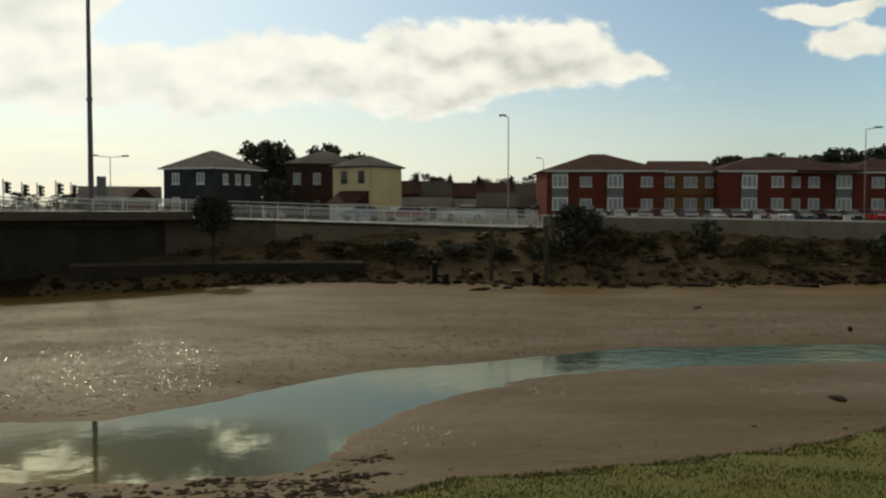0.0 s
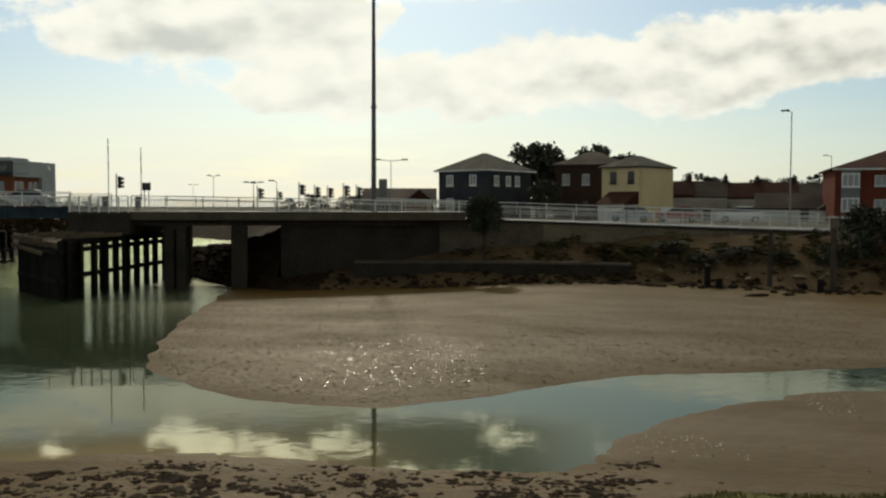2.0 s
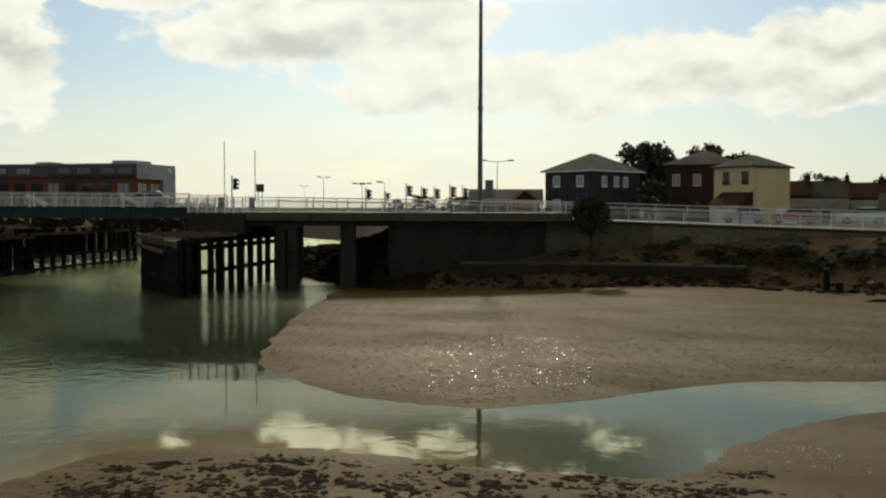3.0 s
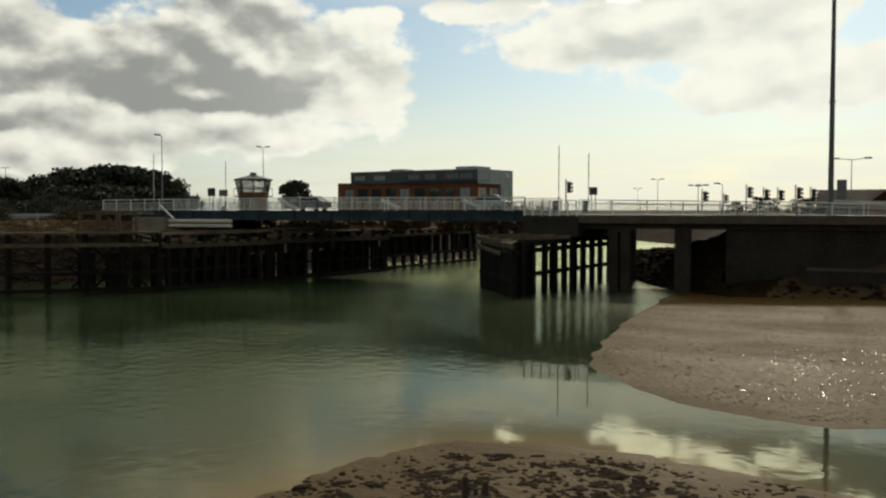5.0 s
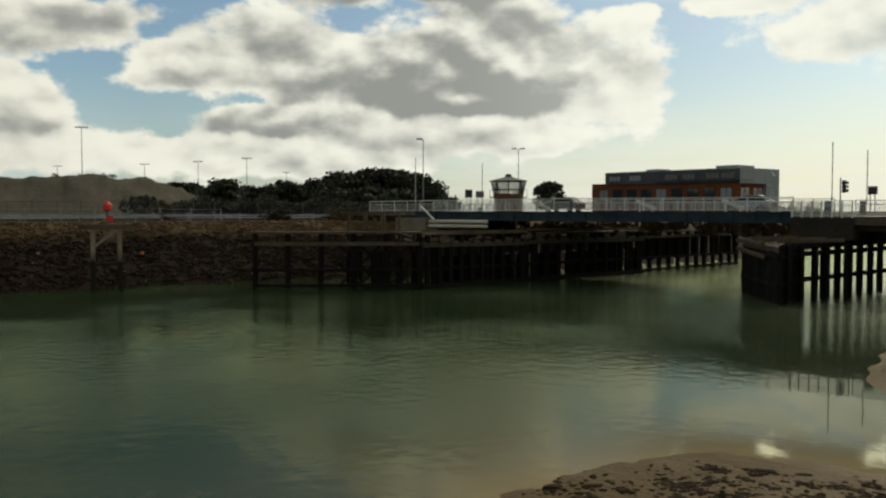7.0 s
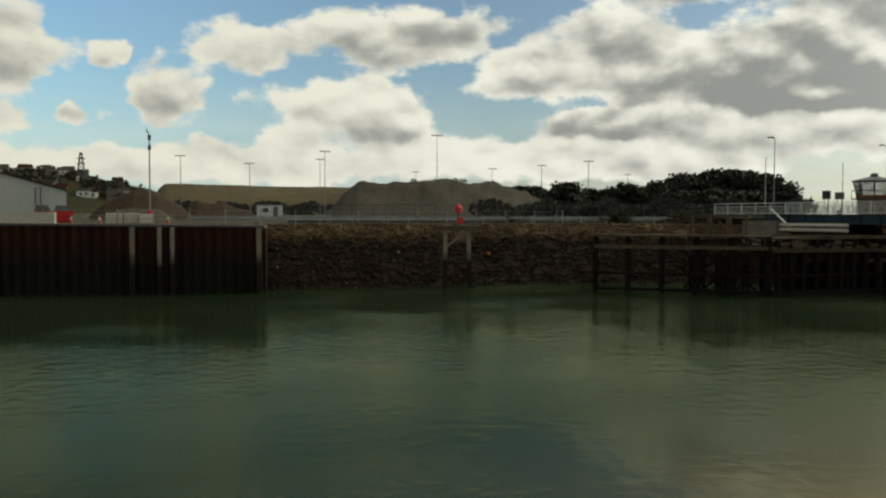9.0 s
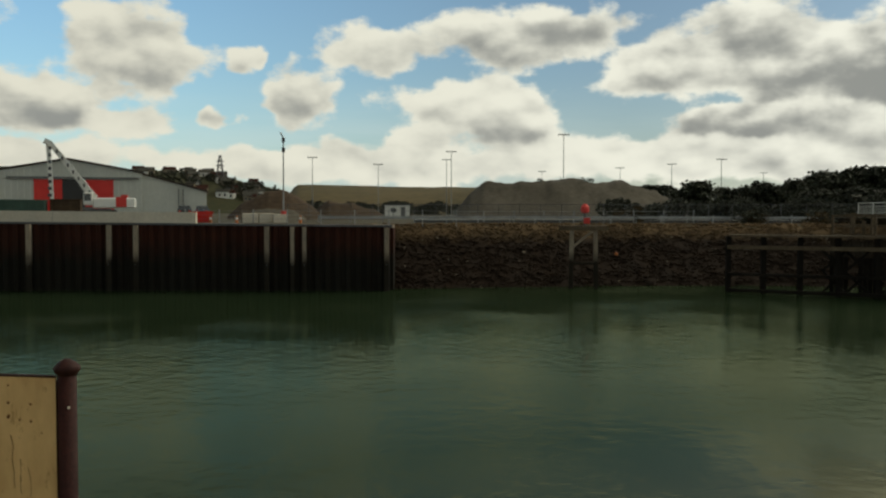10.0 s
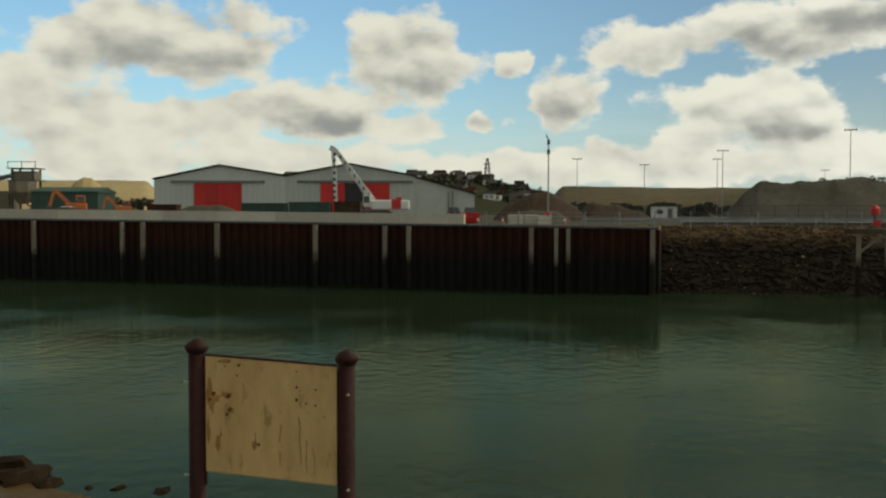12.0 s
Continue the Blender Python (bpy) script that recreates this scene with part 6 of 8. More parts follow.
for i in range(46):
    az = rnd.uniform(100.8, 108.5)
    s = rnd.uniform(0.10, 0.36)
    p = polar(az, 620 + 300 * s)
    crest = 6.5 + 770 * math.tan(radians(1.55 + 0.95 * float(ease(az, 99.5, 105)) + 0.1 * float(ease(az, 106, 109)))) - 4
    z = 2.5 + (crest + 1.5) * math.sin(math.pi * s) ** 0.8
    w, h = rnd.uniform(5, 9), rnd.uniform(2.4, 3.4)
    ob = thing("hillside_house", "pale house with a pitched roof on the far hillside", "house", p.x, p.y, z - 6, az + rnd.uniform(-20, 20), group="hillside houses")
    part("wall", B(-w / 2, -3, -10, w / 2, 3, h + 6), M_CONC if i % 4 else M_WHITE, ob)
    part("roof", hip_roof(-w / 2, -3, w / 2, 3, h + 6, h + 8.2, 0.3, gable=True, axis="x"), M_SLATE if i % 3 else M_TILE, ob)
    f = Face((-w / 2, -3, 0), (1, 0, 0), (0, -1, 0))
    for k in (0.3, 0.7):
        part("window", slab(bmesh.new(), f, w * k - 0.7, w * k + 0.7, h + 3.2, h + 4.8, 0.0, 0.05), M_GLASS, ob)

# ---- the far quay, stone bank and yard ----


def quay_top(y):
    return 5.42 + 0.58 * min(1.0, max(0.0, (-3.5 - y) / 72))


ob = thing("quay_wall", "rust-red steel sheet-piled quay wall with weed below", "quay wall", kind="structure")
# folded steel sheets, pile by pile
PITCH = 0.86
y = -3.7
while y > -120:
    bm = bmesh.new()
    d, w, z1 = 0.24, PITCH, quay_top(y) - 0.12
    prof = [(0, 0), (0.16, 0), (0.30, -d), (0.56, -d), (0.70, 0), (w - 0.006, 0)]
    rows = []
    for z in (-1.5, z1):
        rows.append([bm.verts.new((-75.45 + dx, y - dy, z)) for dy, dx in prof] + [bm.verts.new((-76.3, y - w + 0.006, z)), bm.verts.new((-76.3, y, z))])
    n = len(rows[0])
    for i in range(n):
        j = (i + 1) % n
        bm.faces.new((rows[0][i], rows[0][j], rows[1][j], rows[1][i]))
    bm.faces.new(rows[1][::-1])
    bmesh.ops.recalc_face_normals(bm, faces=bm.faces)
    part("sheet_pile", bm, M_PILE, ob)
    y -= PITCH
cap = bmesh.new()
for y0, y1 in ((-3.5, -40), (-40, -80), (-80, -120)):
    vs = [cap.verts.new((x, yy, quay_top(yy) + dz)) for yy in (y0, y1) for x, dz in ((-75.3, -0.11), (-75.3, 0.06), (-76.9, 0.06), (-76.9, -0.11))]
    for q in ((0, 1, 5, 4), (1, 2, 6, 5), (2, 3, 7, 6), (3, 0, 4, 7)):
        cap.faces.new([vs[i] for i in q])
bmesh.ops.recalc_face_normals(cap, faces=cap.faces)
part("capping", cap, M_DARKSTEEL, ob, "dark steel capping")
apron = bmesh.new()
for y0, y1 in ((-3.5, -40), (-40, -80), (-80, -120)):
    vs = [apron.verts.new((x, yy, quay_top(yy) + dz)) for yy in (y0, y1) for x, dz in ((-76.92, -0.5), (-76.92, 0.04), (-81, 0.04), (-81, -0.5))]
    for q in ((0, 1, 5, 4), (1, 2, 6, 5), (2, 3, 7, 6), (3, 0, 4, 7), (0, 3, 2, 1), (4, 5, 6, 7)):
        apron.faces.new([vs[i] for i in q])
bmesh.ops.recalc_face_normals(apron, faces=apron.faces)
part("apron", apron, M_CONC, ob, "worn concrete quay apron")
part("return_wall", B(-79.5, -3.69, -1.5, -76.31, -3.4, 5.2), M_PILE, ob)
for y, w, m in ((-63.6, 0.34, M_FENDER), (-53.5, 0.3, M_FENDER), (-51.2, 0.34, M_FENDER), (-43.3, 0.36, M_FENDER), (-33.4, 0.36, M_FENDER), (-26.8, 0.34, M_FENDER), (-24.6, 0.34, M_FENDER), (-13.8, 0.34, M_FENDER), (-11.7, 0.3, M_FENDER), (-10.7, 0.3, M_FENDER), (-3.9, 0.36, M_FENDER), (-74, 0.3, M_FENDER), (-82, 0.3, M_FENDER)):
    f = thing("fender_post", "pale weathered timber fender post on the quay wall", "fender post", -75.05, y, -1.0, 0, group="quay fender posts")
    part("post", beam(bmesh.new(), (0, 0, 0), (0, 0, 1.0 + quay_top(y) - 0.15), w), m, f)
    for z in (3.2, 5.4):
        part("bolt", beam(bmesh.new(), (0.1, 0, z), (0.24, 0, z), 0.09, n=6), M_DARKSTEEL, f)

# low concrete wall on the quay
ob = thing("quay_parapet", "long pale concrete parapet along the quay edge", "wall", kind="structure")
y = -20.0
while y > -118:
    z0, z1, h = quay_top(y) + 0.05, quay_top(y - 6) + 0.05, 0.92
    bm = bmesh.new()
    vs = [bm.verts.new((x, yy, z)) for yy, zb in ((y, z0), (y - 5.96, z1)) for x, z in ((-76.35, zb), (-76.4, zb + h), (-76.9, zb + h), (-76.95, zb))]
    for q in ((0, 1, 5, 4), (1, 2, 6, 5), (2, 3, 7, 6), (0, 3, 2, 1), (4, 5, 6, 7), (3, 0, 4, 7)):
        bm.faces.new([vs[i] for i in q])
    bmesh.ops.recalc_face_normals(bm, faces=bm.faces)
    part("panel", bm, M_PALE, ob)
    y -= 6.0


def yard(u, v, z=0.0):
    """A place in the yard: u along the warehouse fronts, v away from the river."""
    a = radians(106)
    return Vector((math.cos(a) * u - math.sin(a) * v, math.sin(a) * u + math.cos(a) * v, z))


def yard_thing(name, label, category, u, v, z=5.9, turn=0.0, group=""):
    p = yard(u, v)
    return thing(name, label, category, p.x, p.y, z, 106 + turn, group)


def warehouse(u0, u1, ridge, eave_l, eave_r, door, open_gap=None, length=45):
    """A steel shed with its gable to the river, a sliding red door and the rail above it."""
    ob = yard_thing("warehouse", "grey steel warehouse with a big red sliding door", "warehouse", u0, 150, 5.9, group="warehouses")
    W = u1 - u0
    mid = W / 2
    bm = bmesh.new()
    prof = [(0, 0), (W, 0), (W, eave_r), (mid, ridge), (0, eave_l)]
    a, b = [bm.verts.new((x, 0, z)) for x, z in prof], [bm.verts.new((x, length, z)) for x, z in prof]
    bm.faces.new(a), bm.faces.new(b[::-1])
    for i in range(5):
        j = (i + 1) % 5
        bm.faces.new((a[j], a[i], b[i], b[j]))
    part("wall", bm, M_CLAD, ob)
    for (x0, z0), (x1, z1) in (((-0.2, eave_l), (mid, ridge)), ((mid, ridge), (W + 0.2, eave_r))):
        bm = bmesh.new()
        vs = [bm.verts.new((x, yy, z + dz)) for yy in (-0.35, length) for x, z, dz in ((x0, z0, 0.02), (x1, z1, 0.02), (x1, z1, 0.28), (x0, z0, 0.28))]
        for q in ((0, 1, 2, 3), (7, 6, 5, 4), (0, 4, 5, 1), (1, 5, 6, 2), (2, 6, 7, 3), (3, 7, 4, 0)):
            bm.faces.new([vs[i] for i in q])
        bmesh.ops.recalc_face_normals(bm, faces=bm.faces)
        part("roof_slope", bm, M_ROOF, ob)
    f = Face((-u0, 0, 0), (1, 0, 0), (0, -1, 0))
    d0, d1, dh = door
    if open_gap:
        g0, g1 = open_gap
        # no real gap: a black sheet paints the shade inside the doorway
        part("opening", slab(bmesh.new(), f, g0, g1, 0, dh, 0.002, 0.02), M_BLACK, ob, "flat black panel for the shade inside the open doorway")
        part("door", slab(bmesh.new(), f, d0, g0, 0, dh, 0.03, 0.15), M_REDDOOR, ob)
        part("door", slab(bmesh.new(), f, g1, d1, 0, dh, 0.03, 0.15), M_REDDOOR, ob)
    else:
        for k in range(4):
            w = (d1 - d0) / 4
            part("door_leaf", slab(bmesh.new(), f, d0 + w * k + 0.02, d0 + w * (k + 1) - 0.02, 0, dh, 0.03, 0.13 + 0.03 * (k % 2)), M_REDDOOR, ob)
    part("door_rail", slab(bmesh.new(), f, d0 - 3.8, d1 + 3.8, dh + 0.08, dh + 0.42, 0.0, 0.35), M_GREYCLAD, ob)
    k = 0.0
    bm = bmesh.new()
    while k < W:
        if not d0 - u0 - 0.3 < k < d1 - u0 + 0.3:
            top = eave_l + (ridge - eave_l) * min(1, k / mid) if k < mid else eave_r + (ridge - eave_r) * (W - k) / mid
            slab(bm, f, u0 + k, u0 + k + 0.12, 0, top - 0.15, 0.0, 0.035)
        k += 0.9
    tagged(part("cladding_rib", bm, M_CLAD, ob), kind="stuff")


warehouse(-47.7, -26.12, 8.45, 6.15, 6.75, (-41.1, -33.2, 5.6))
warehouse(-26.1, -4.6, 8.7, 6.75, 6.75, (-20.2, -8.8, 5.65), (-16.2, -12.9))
ob = yard_thing("lean_to_shed", "pale grey steel shed with a sloping roof", "shed", -4.58, 151, 5.9)
bm = bmesh.new()
prof = [(0, 0), (9.8, 0), (9.8, 3.9), (0, 6.6)]
a, b = [bm.verts.new((x, 0, z)) for x, z in prof], [bm.verts.new((x, 40, z)) for x, z in prof]
bm.faces.new(a), bm.faces.new(b[::-1])
for i in range(4):
    j = (i + 1) % 4
    bm.faces.new((a[j], a[i], b[i], b[j]))
part("wall", bm, M_CLAD, ob)
bm = bmesh.new()
vs = [bm.verts.new((x, yy, z)) for yy in (-0.3, 40) for x, z in ((-0.1, 6.63), (10.1, 3.85), (10.1, 4.1), (-0.1, 6.9))]
for q in ((0, 1, 2, 3), (7, 6, 5, 4), (0, 4, 5, 1), (1, 5, 6, 2), (2, 6, 7, 3), (3, 7, 4, 0)):
    bm.faces.new([vs[i] for i in q])
part("roof_slope", bm, M_ROOF, ob)
for u in (3.0, 3.7):
    part("vent_pipe", beam(bmesh.new(), (u + 2.5, -0.12, 1.5), (u + 2.5, -0.12, 4.4), 0.16, n=8), M_GREYCLAD, ob)
part("floodlight", B(-1.6, -0.4, 5.4, -1.0, -0.003, 5.8), M_DARKSTEEL, ob)


def material_handler():
    """A tracked machine with a long white boom and stick."""
    ob = yard_thing("material_handler", "white long-boom excavator with a red rear panel", "excavator", -8.6, 125, 5.9)
    for x in (-2.6, 0.9):
        part("track", B(x, -1.6, 0, x + 0.8, 2.6, 0.95, bevel=0.25), M_BLACK, ob)
    part("undercarriage", B(-1.8, -1.0, 0.5, 0.9, 2.0, 1.1, bevel=0.05), M_DARKSTEEL, ob)
    body = part("house", B(-1.2, -1.3, 1.15, 4.0, 1.6, 2.5, bevel=0.15), M_WHITE, ob)
    part("rear_panel", B(1.6, -1.36, 1.3, 2.9, -1.303, 2.6), M_REDPAINT, body, "red rear panel")
    part("rear_panel", B(2.2, -1.0, 2.503, 3.0, 1.0, 2.9), M_REDPAINT, body)
    cab = part("cab", B(-2.3, -1.3, 1.5, -1.21, 0.2, 3.2, bevel=0.1), M_WHITE, ob)
    part("pane", B(-2.2, -1.33, 2.1, -1.4, -1.302, 3.0), M_GLASS, cab)
    part("platform", B(-4.4, -1.2, 0.9, -1.3, 1.2, 1.3), M_GREYCLAD, ob)
    boom = part("boom", beam(bmesh.new(), (-1.0, 0, 2.4), (-6.3, 0, 9.5), 0.62, 0.85, taper=0.7), M_WHITE, ob)
    for k in range(7):
        t = 0.12 + 0.12 * k
        c = Vector((-1.0, 0, 2.4)).lerp(Vector((-6.3, 0, 9.5)), t)
        part("plate", B(c.x - 0.1, -0.42, c.z - 0.25, c.x + 0.12, -0.34, c.z + 0.2), M_DARKSTEEL, boom)
    stick = part("stick", beam(bmesh.new(), (-6.5, 0, 9.7), (-6.1, 0, 2.0), 0.5, 0.55, taper=0.75), M_WHITE, ob)
    part("knuckle", beam(bmesh.new(), (-6.2, 0, 9.3), (-6.9, 0, 9.7), 0.8, 0.7), M_WHITE, ob)
    for k in range(8):
        part("plate", B(-6.6 + 0.03 * k, -0.34, 2.6 + 0.85 * k, -6.1 + 0.0 * k, -0.28, 3.0 + 0.85 * k), M_DARKSTEEL, stick)
    part("ram", beam(bmesh.new(), (-1.6, 0.3, 2.0), (-3.6, 0.3, 5.4), 0.22, n=8), M_STEEL, ob)
    part("grab", beam(bmesh.new(), (-6.1, 0, 2.0), (-5.9, 0, 1.2), 0.9, 0.5, taper=1.3), M_WHITE, ob)


material_handler()


def digger(u, v, k, label, m):
    ob = yard_thing("digger", label, "digger", u, v, 5.9, 20, group="diggers")
    for y in (-0.9, 0.6):
        part("track", B(-1.5, y, 0, 1.5, y + 0.5, 0.8, bevel=0.2), M_BLACK, ob)
    part("body", B(-1.4, -0.9, 0.85, 1.1, 1.0, 1.8, bevel=0.12), m, ob)
    c = part("cab", B(-0.2, -0.9, 1.803, 0.9, 0.1, 2.7, bevel=0.08), m, ob)
    part("pane", B(0.0, -0.93, 1.95, 0.8, -0.903, 2.55), M_GLASS, c)
    part("boom", beam(bmesh.new(), (-0.9, 0.4, 1.6), (-2.6, 0.4, 3.4), 0.35, 0.45), m, ob)
    part("stick", beam(bmesh.new(), (-2.6, 0.4, 3.4), (-3.2, 0.4, 1.4), 0.28, 0.35), m, ob)
    part("bucket", B(-3.7, 0.0, 0.6, -2.9, 0.8, 1.4, bevel=0.1), M_DARKSTEEL, ob)
    ob.scale = (k, k, k)


digger(-51.5, 128, 1.15, "orange tracked digger in the yard", M_ORANGE)
digger(-46.0, 131, 0.9, "orange-yellow tracked digger in the yard", M_ORANGE)


def heap(name, label, az0, az1, d, depth, tops, material, base=5.5, rough=0.5, n=90):
    """A tipped heap of loose material, its skyline heights given at even steps."""
    V, F = [], []
    m = 14
    xs = np.linspace(0, 1, len(tops))
    for i in range(n + 1):
        t = i / n
        az = az0 + (az1 - az0) * t
        top = float(np.interp(t, xs, tops))
        for j in range(m + 1):
            s = j / m
            p = polar(az, d + depth * s)
            k = min(1.0, s * 2.2) if s < 0.5 else min(1.0, (1 - s) * 2.2)
            V.append((p.x, p.y, base - 0.4 + (6.5 + (d + depth * 0.4) * math.tan(radians(top)) - base + 0.4) * k + rough * k * noise.fractal(Vector((p.x, p.y, 0)) * 0.3, 1.0, 2.0, 4) * 0.5))
    for i in range(n):
        for j in range(m):
            a = i * (m + 1) + j
            F.append((a, a + 1, a + m + 2, a + m + 1))
    return tagged(mesh_np(name, np.array(V), np.array(F), [material]), label, "heap")


heap("gravel_mound", "long grey heap of tipped gravel", 74.2, 88.6, 140, 35, [-0.3, 0.7, 1.15, 1.6, 1.8, 1.92, 1.95, 2.0, 2.08, 2.2, 2.12, 1.95, 1.92, 1.98, 2.02, 1.4, 0.2], M_GRAVEL, rough=1.5)
heap("soil_mound", "brown heap of tipped soil", 97.0, 102.8, 112, 16, [-0.2, 0.5, 1.1, 1.45, 1.4, 1.0, 0.5, -0.3], M_SOIL)
heap("soil_mound", "dark brown low bank of soil", 93.0, 98.0, 118, 12, [-0.3, 0.2, 0.35, 0.6, 0.55, 0.8, 0.3, -0.3], M_SOIL)
heap("stone_mound", "small pale heap of crushed stone", 98.0, 102.0, 90, 6, [-0.4, 0.05, 0.25, 0.3, 0.2, -0.4], M_GRAVEL, base=5.6)
heap("sand_mound", "large pale sand heap beside a green shed", 126.2, 129.0, 170, 15, [0.4, 1.7, 2.1, 2.1, 1.8, 1.2, 0.3], M_STRAW, base=5.8, rough=0.2)
wood("heap_scrub", "dark scrub on top of the gravel heap", 80.0, 84.0, 155, lambda a: 2.25, 15, n=16, depth=6, r=(0.4, 0.7))

ob = yard_thing("green_shed", "low dark green steel shed", "shed", -68, 150, 5.9)
part("wall", B(0, 0, 0, 11, 8, 4.2), M_GREEN, ob)
part("roof", hip_roof(0, 0, 11, 8, 4.2, 5.0, 0.2, gable=True, axis="x"), M_GREEN, ob)


def hopper():
    ob = yard_thing("aggregate_hopper", "tall sandy steel hopper tower with conveyors", "hopper", -74, 160, 5.9)
    for x in (-1.8, 1.8):
        for y in (0, 3):
            part("leg", beam(bmesh.new(), (x, y, 0), (x, y, 8.5), 0.3), M_DARKSTEEL, ob)
    part("bin", lathe([(0.8, 2.2), (2.4, 4.2), (2.4, 6.2)], 8), M_CONC, ob)
    part("bin", B(-2.2, 0.2, 6.4, 2.0, 3.0, 8.0), M_CONC, ob)
    for z in (6.3, 8.4):
        part("platform", B(-2.6, -0.4, z, 2.6, 3.4, z + 0.15), M_DARKSTEEL, ob)
    for s in (-2.4, 0, 2.4):
        part("rail_post", beam(bmesh.new(), (s, -0.3, 8.5), (s, -0.3, 9.6), 0.1), M_DARKSTEEL, ob)
    part("rail", beam(bmesh.new(), (-2.5, -0.3, 9.6), (2.5, -0.3, 9.6), 0.1), M_DARKSTEEL, ob)
    part("conveyor", beam(bmesh.new(), (-1, 1.5, 7.6), (-22, 1.5, 3.0), 1.2, 0.6), M_DARKSTEEL, ob)
    part("lower_shed", B(-7, 1, 0, -3, 5, 4.5), M_CONC, ob)


hopper()


def pylon(az, d, el, base):
    p = polar(az, d)
    h = 6.5 + d * math.tan(radians(el)) - base
    ob = thing("lattice_mast", "dark steel lattice mast on the hill", "mast", p.x, p.y, base, az)
    for sx in (-1, 1):
        for sy in (-1, 1):
            part("leg", beam(bmesh.new(), (sx * 2.6, sy * 2.6, 0), (sx * 0.5, sy * 0.5, h), 0.7), M_DARKSTEEL, ob)
    for k in range(6):
        z0, z1 = h * k / 6, h * (k + 1) / 6
        a0, a1 = 2.6 - 2.1 * k / 6, 2.6 - 2.1 * (k + 1) / 6
        part("brace", beam(bmesh.new(), (-a0, -a0, z0), (a1, -a1, z1), 0.4), M_DARKSTEEL, ob)
        part("brace", beam(bmesh.new(), (a0, -a0, z0), (-a1, -a1, z1), 0.4), M_DARKSTEEL, ob)
    for z in (0.55, 0.75):
        part("cross_arm", beam(bmesh.new(), (-2.8, 0, h * z), (2.8, 0, h * z), 0.7), M_DARKSTEEL, ob)


pylon(103.2, 700, 3.5, 32)


def camera_pole():
    p = yard(9.86, 85)
    ob = thing("camera_pole", "grey steel pole with a cranked top and camera housings", "pole", p.x, p.y, 5.6, 106)
    part("pole", beam(bmesh.new(), (0, 0, 0), (0, 0, 7.9), 0.16, n=8, taper=0.7), M_STEEL, ob)
    part("crank", beam(bmesh.new(), (0, 0, 7.85), (-0.25, 0, 8.35), 0.14, n=8), M_STEEL, ob)
    for z in (6.5, 7.4):
        part("housing", B(-0.12, -0.12, z, 0.14, 0.2, z + 0.45, bevel=0.03), M_DARKSTEEL, ob)
    part("collar", beam(bmesh.new(), (0, 0, 0.7), (0, 0, 1.1), 0.5, n=8), M_REDPAINT, ob)


camera_pole()
for i, (u, v, s) in enumerate(((6.6, 82.5, 1.0), (8.0, 82.6, 1.0), (9.2, 82.4, 0.9))):
    ob = yard_thing("stone_block", "pale concrete block on the quay", "concrete block", u, v, 5.55, 3 * i, group="quay blocks")
    part("block", B(-0.65, -0.4, 0, 0.65, 0.4, 0.9 * s, bevel=0.05), M_PALE, ob)
for u, v in ((10.9, 81.2), (3.2, 83), (5.4, 82)):
    ob = yard_thing("traffic_cone", "orange and white traffic cone on the quay", "traffic cone", u, v, 5.5, group="traffic cones")
    part("base", B(-0.22, -0.22, 0, 0.22, 0.22, 0.05), M_ORANGE, ob)
    part("cone", lathe([(0.17, 0.05), (0.11, 0.4)], 10), M_ORANGE, ob)
    part("band", lathe([(0.112, 0.4), (0.08, 0.58)], 10), M_WHITE, ob)
    part("tip", lathe([(0.08, 0.58), (0.03, 0.8)], 10), M_ORANGE, ob)
ob = yard_thing("skip", "small red steel skip on the quay", "skip", 2.6, 87, 5.6)
bm = bmesh.new()
vs = [bm.verts.new(v) for v in ((-0.7, -0.5, 0), (0.7, -0.5, 0), (0.7, 0.5, 0), (-0.7, 0.5, 0), (-1.0, -0.6, 1.0), (1.0, -0.6, 1.0), (1.0, 0.6, 1.0), (-1.0, 0.6, 1.0))]
for q in ((3, 2, 1, 0), (0, 1, 5, 4), (1, 2, 6, 5), (2, 3, 7, 6), (3, 0, 4, 7)):
    bm.faces.new([vs[i] for i in q])
bmesh.ops.solidify(bm, geom=bm.faces[:], thickness=0.05)
part("tub", bm, M_REDPAINT, ob)


def container(u, v, w, depth, h, label, m):
    """An open-topped steel container with upright ribs, a rim and runners."""
    ob = yard_thing("waste_container", label, "container", u, v, 5.9, group="yard containers")
    bm = bmesh.new()
    box(bm, 0, 0, 0.18, w, depth, h)
    part("body", bm, m, ob)
    for k in range(max(3, int(w / 0.7))):
        x = 0.1 + (w - 0.3) * k / (max(3, int(w / 0.7)) - 1)
        part("rib", B(x, -0.09, 0.2, x + 0.12, -0.003, h - 0.12), m, ob)
    part("rim", B(-0.06, -0.11, h + 0.003, w + 0.06, depth + 0.06, h + 0.12, bevel=0.02), m, ob)
    for x in (0.3, w - 0.5):
        part("runner", B(x, 0, 0, x + 0.2, depth, 0.177), M_DARKSTEEL, ob)


container(-24.0, 108, 5.2, 2.4, 1.75, "dark green open steel container behind the parapet", M_GREEN)
container(-18.5, 109, 4.9, 2.4, 1.9, "dark green open steel container behind the parapet", M_GREEN)
container(-13.2, 110, 3.2, 2.2, 2.0, "rusty brown steel container behind the parapet", M_SOIL)
container(-36.5, 112, 3.6, 2.2, 1.6, "dark rusty steel container behind the parapet", M_RUST)
heap("rubble_mound", "low dark heap of broken rubble behind the parapet", 118.4, 122.6, 112, 6, [-0.1, 0.35, 0.55, 0.5, 0.62, 0.4, -0.1], M_GRAVEL, base=5.9, n=50)
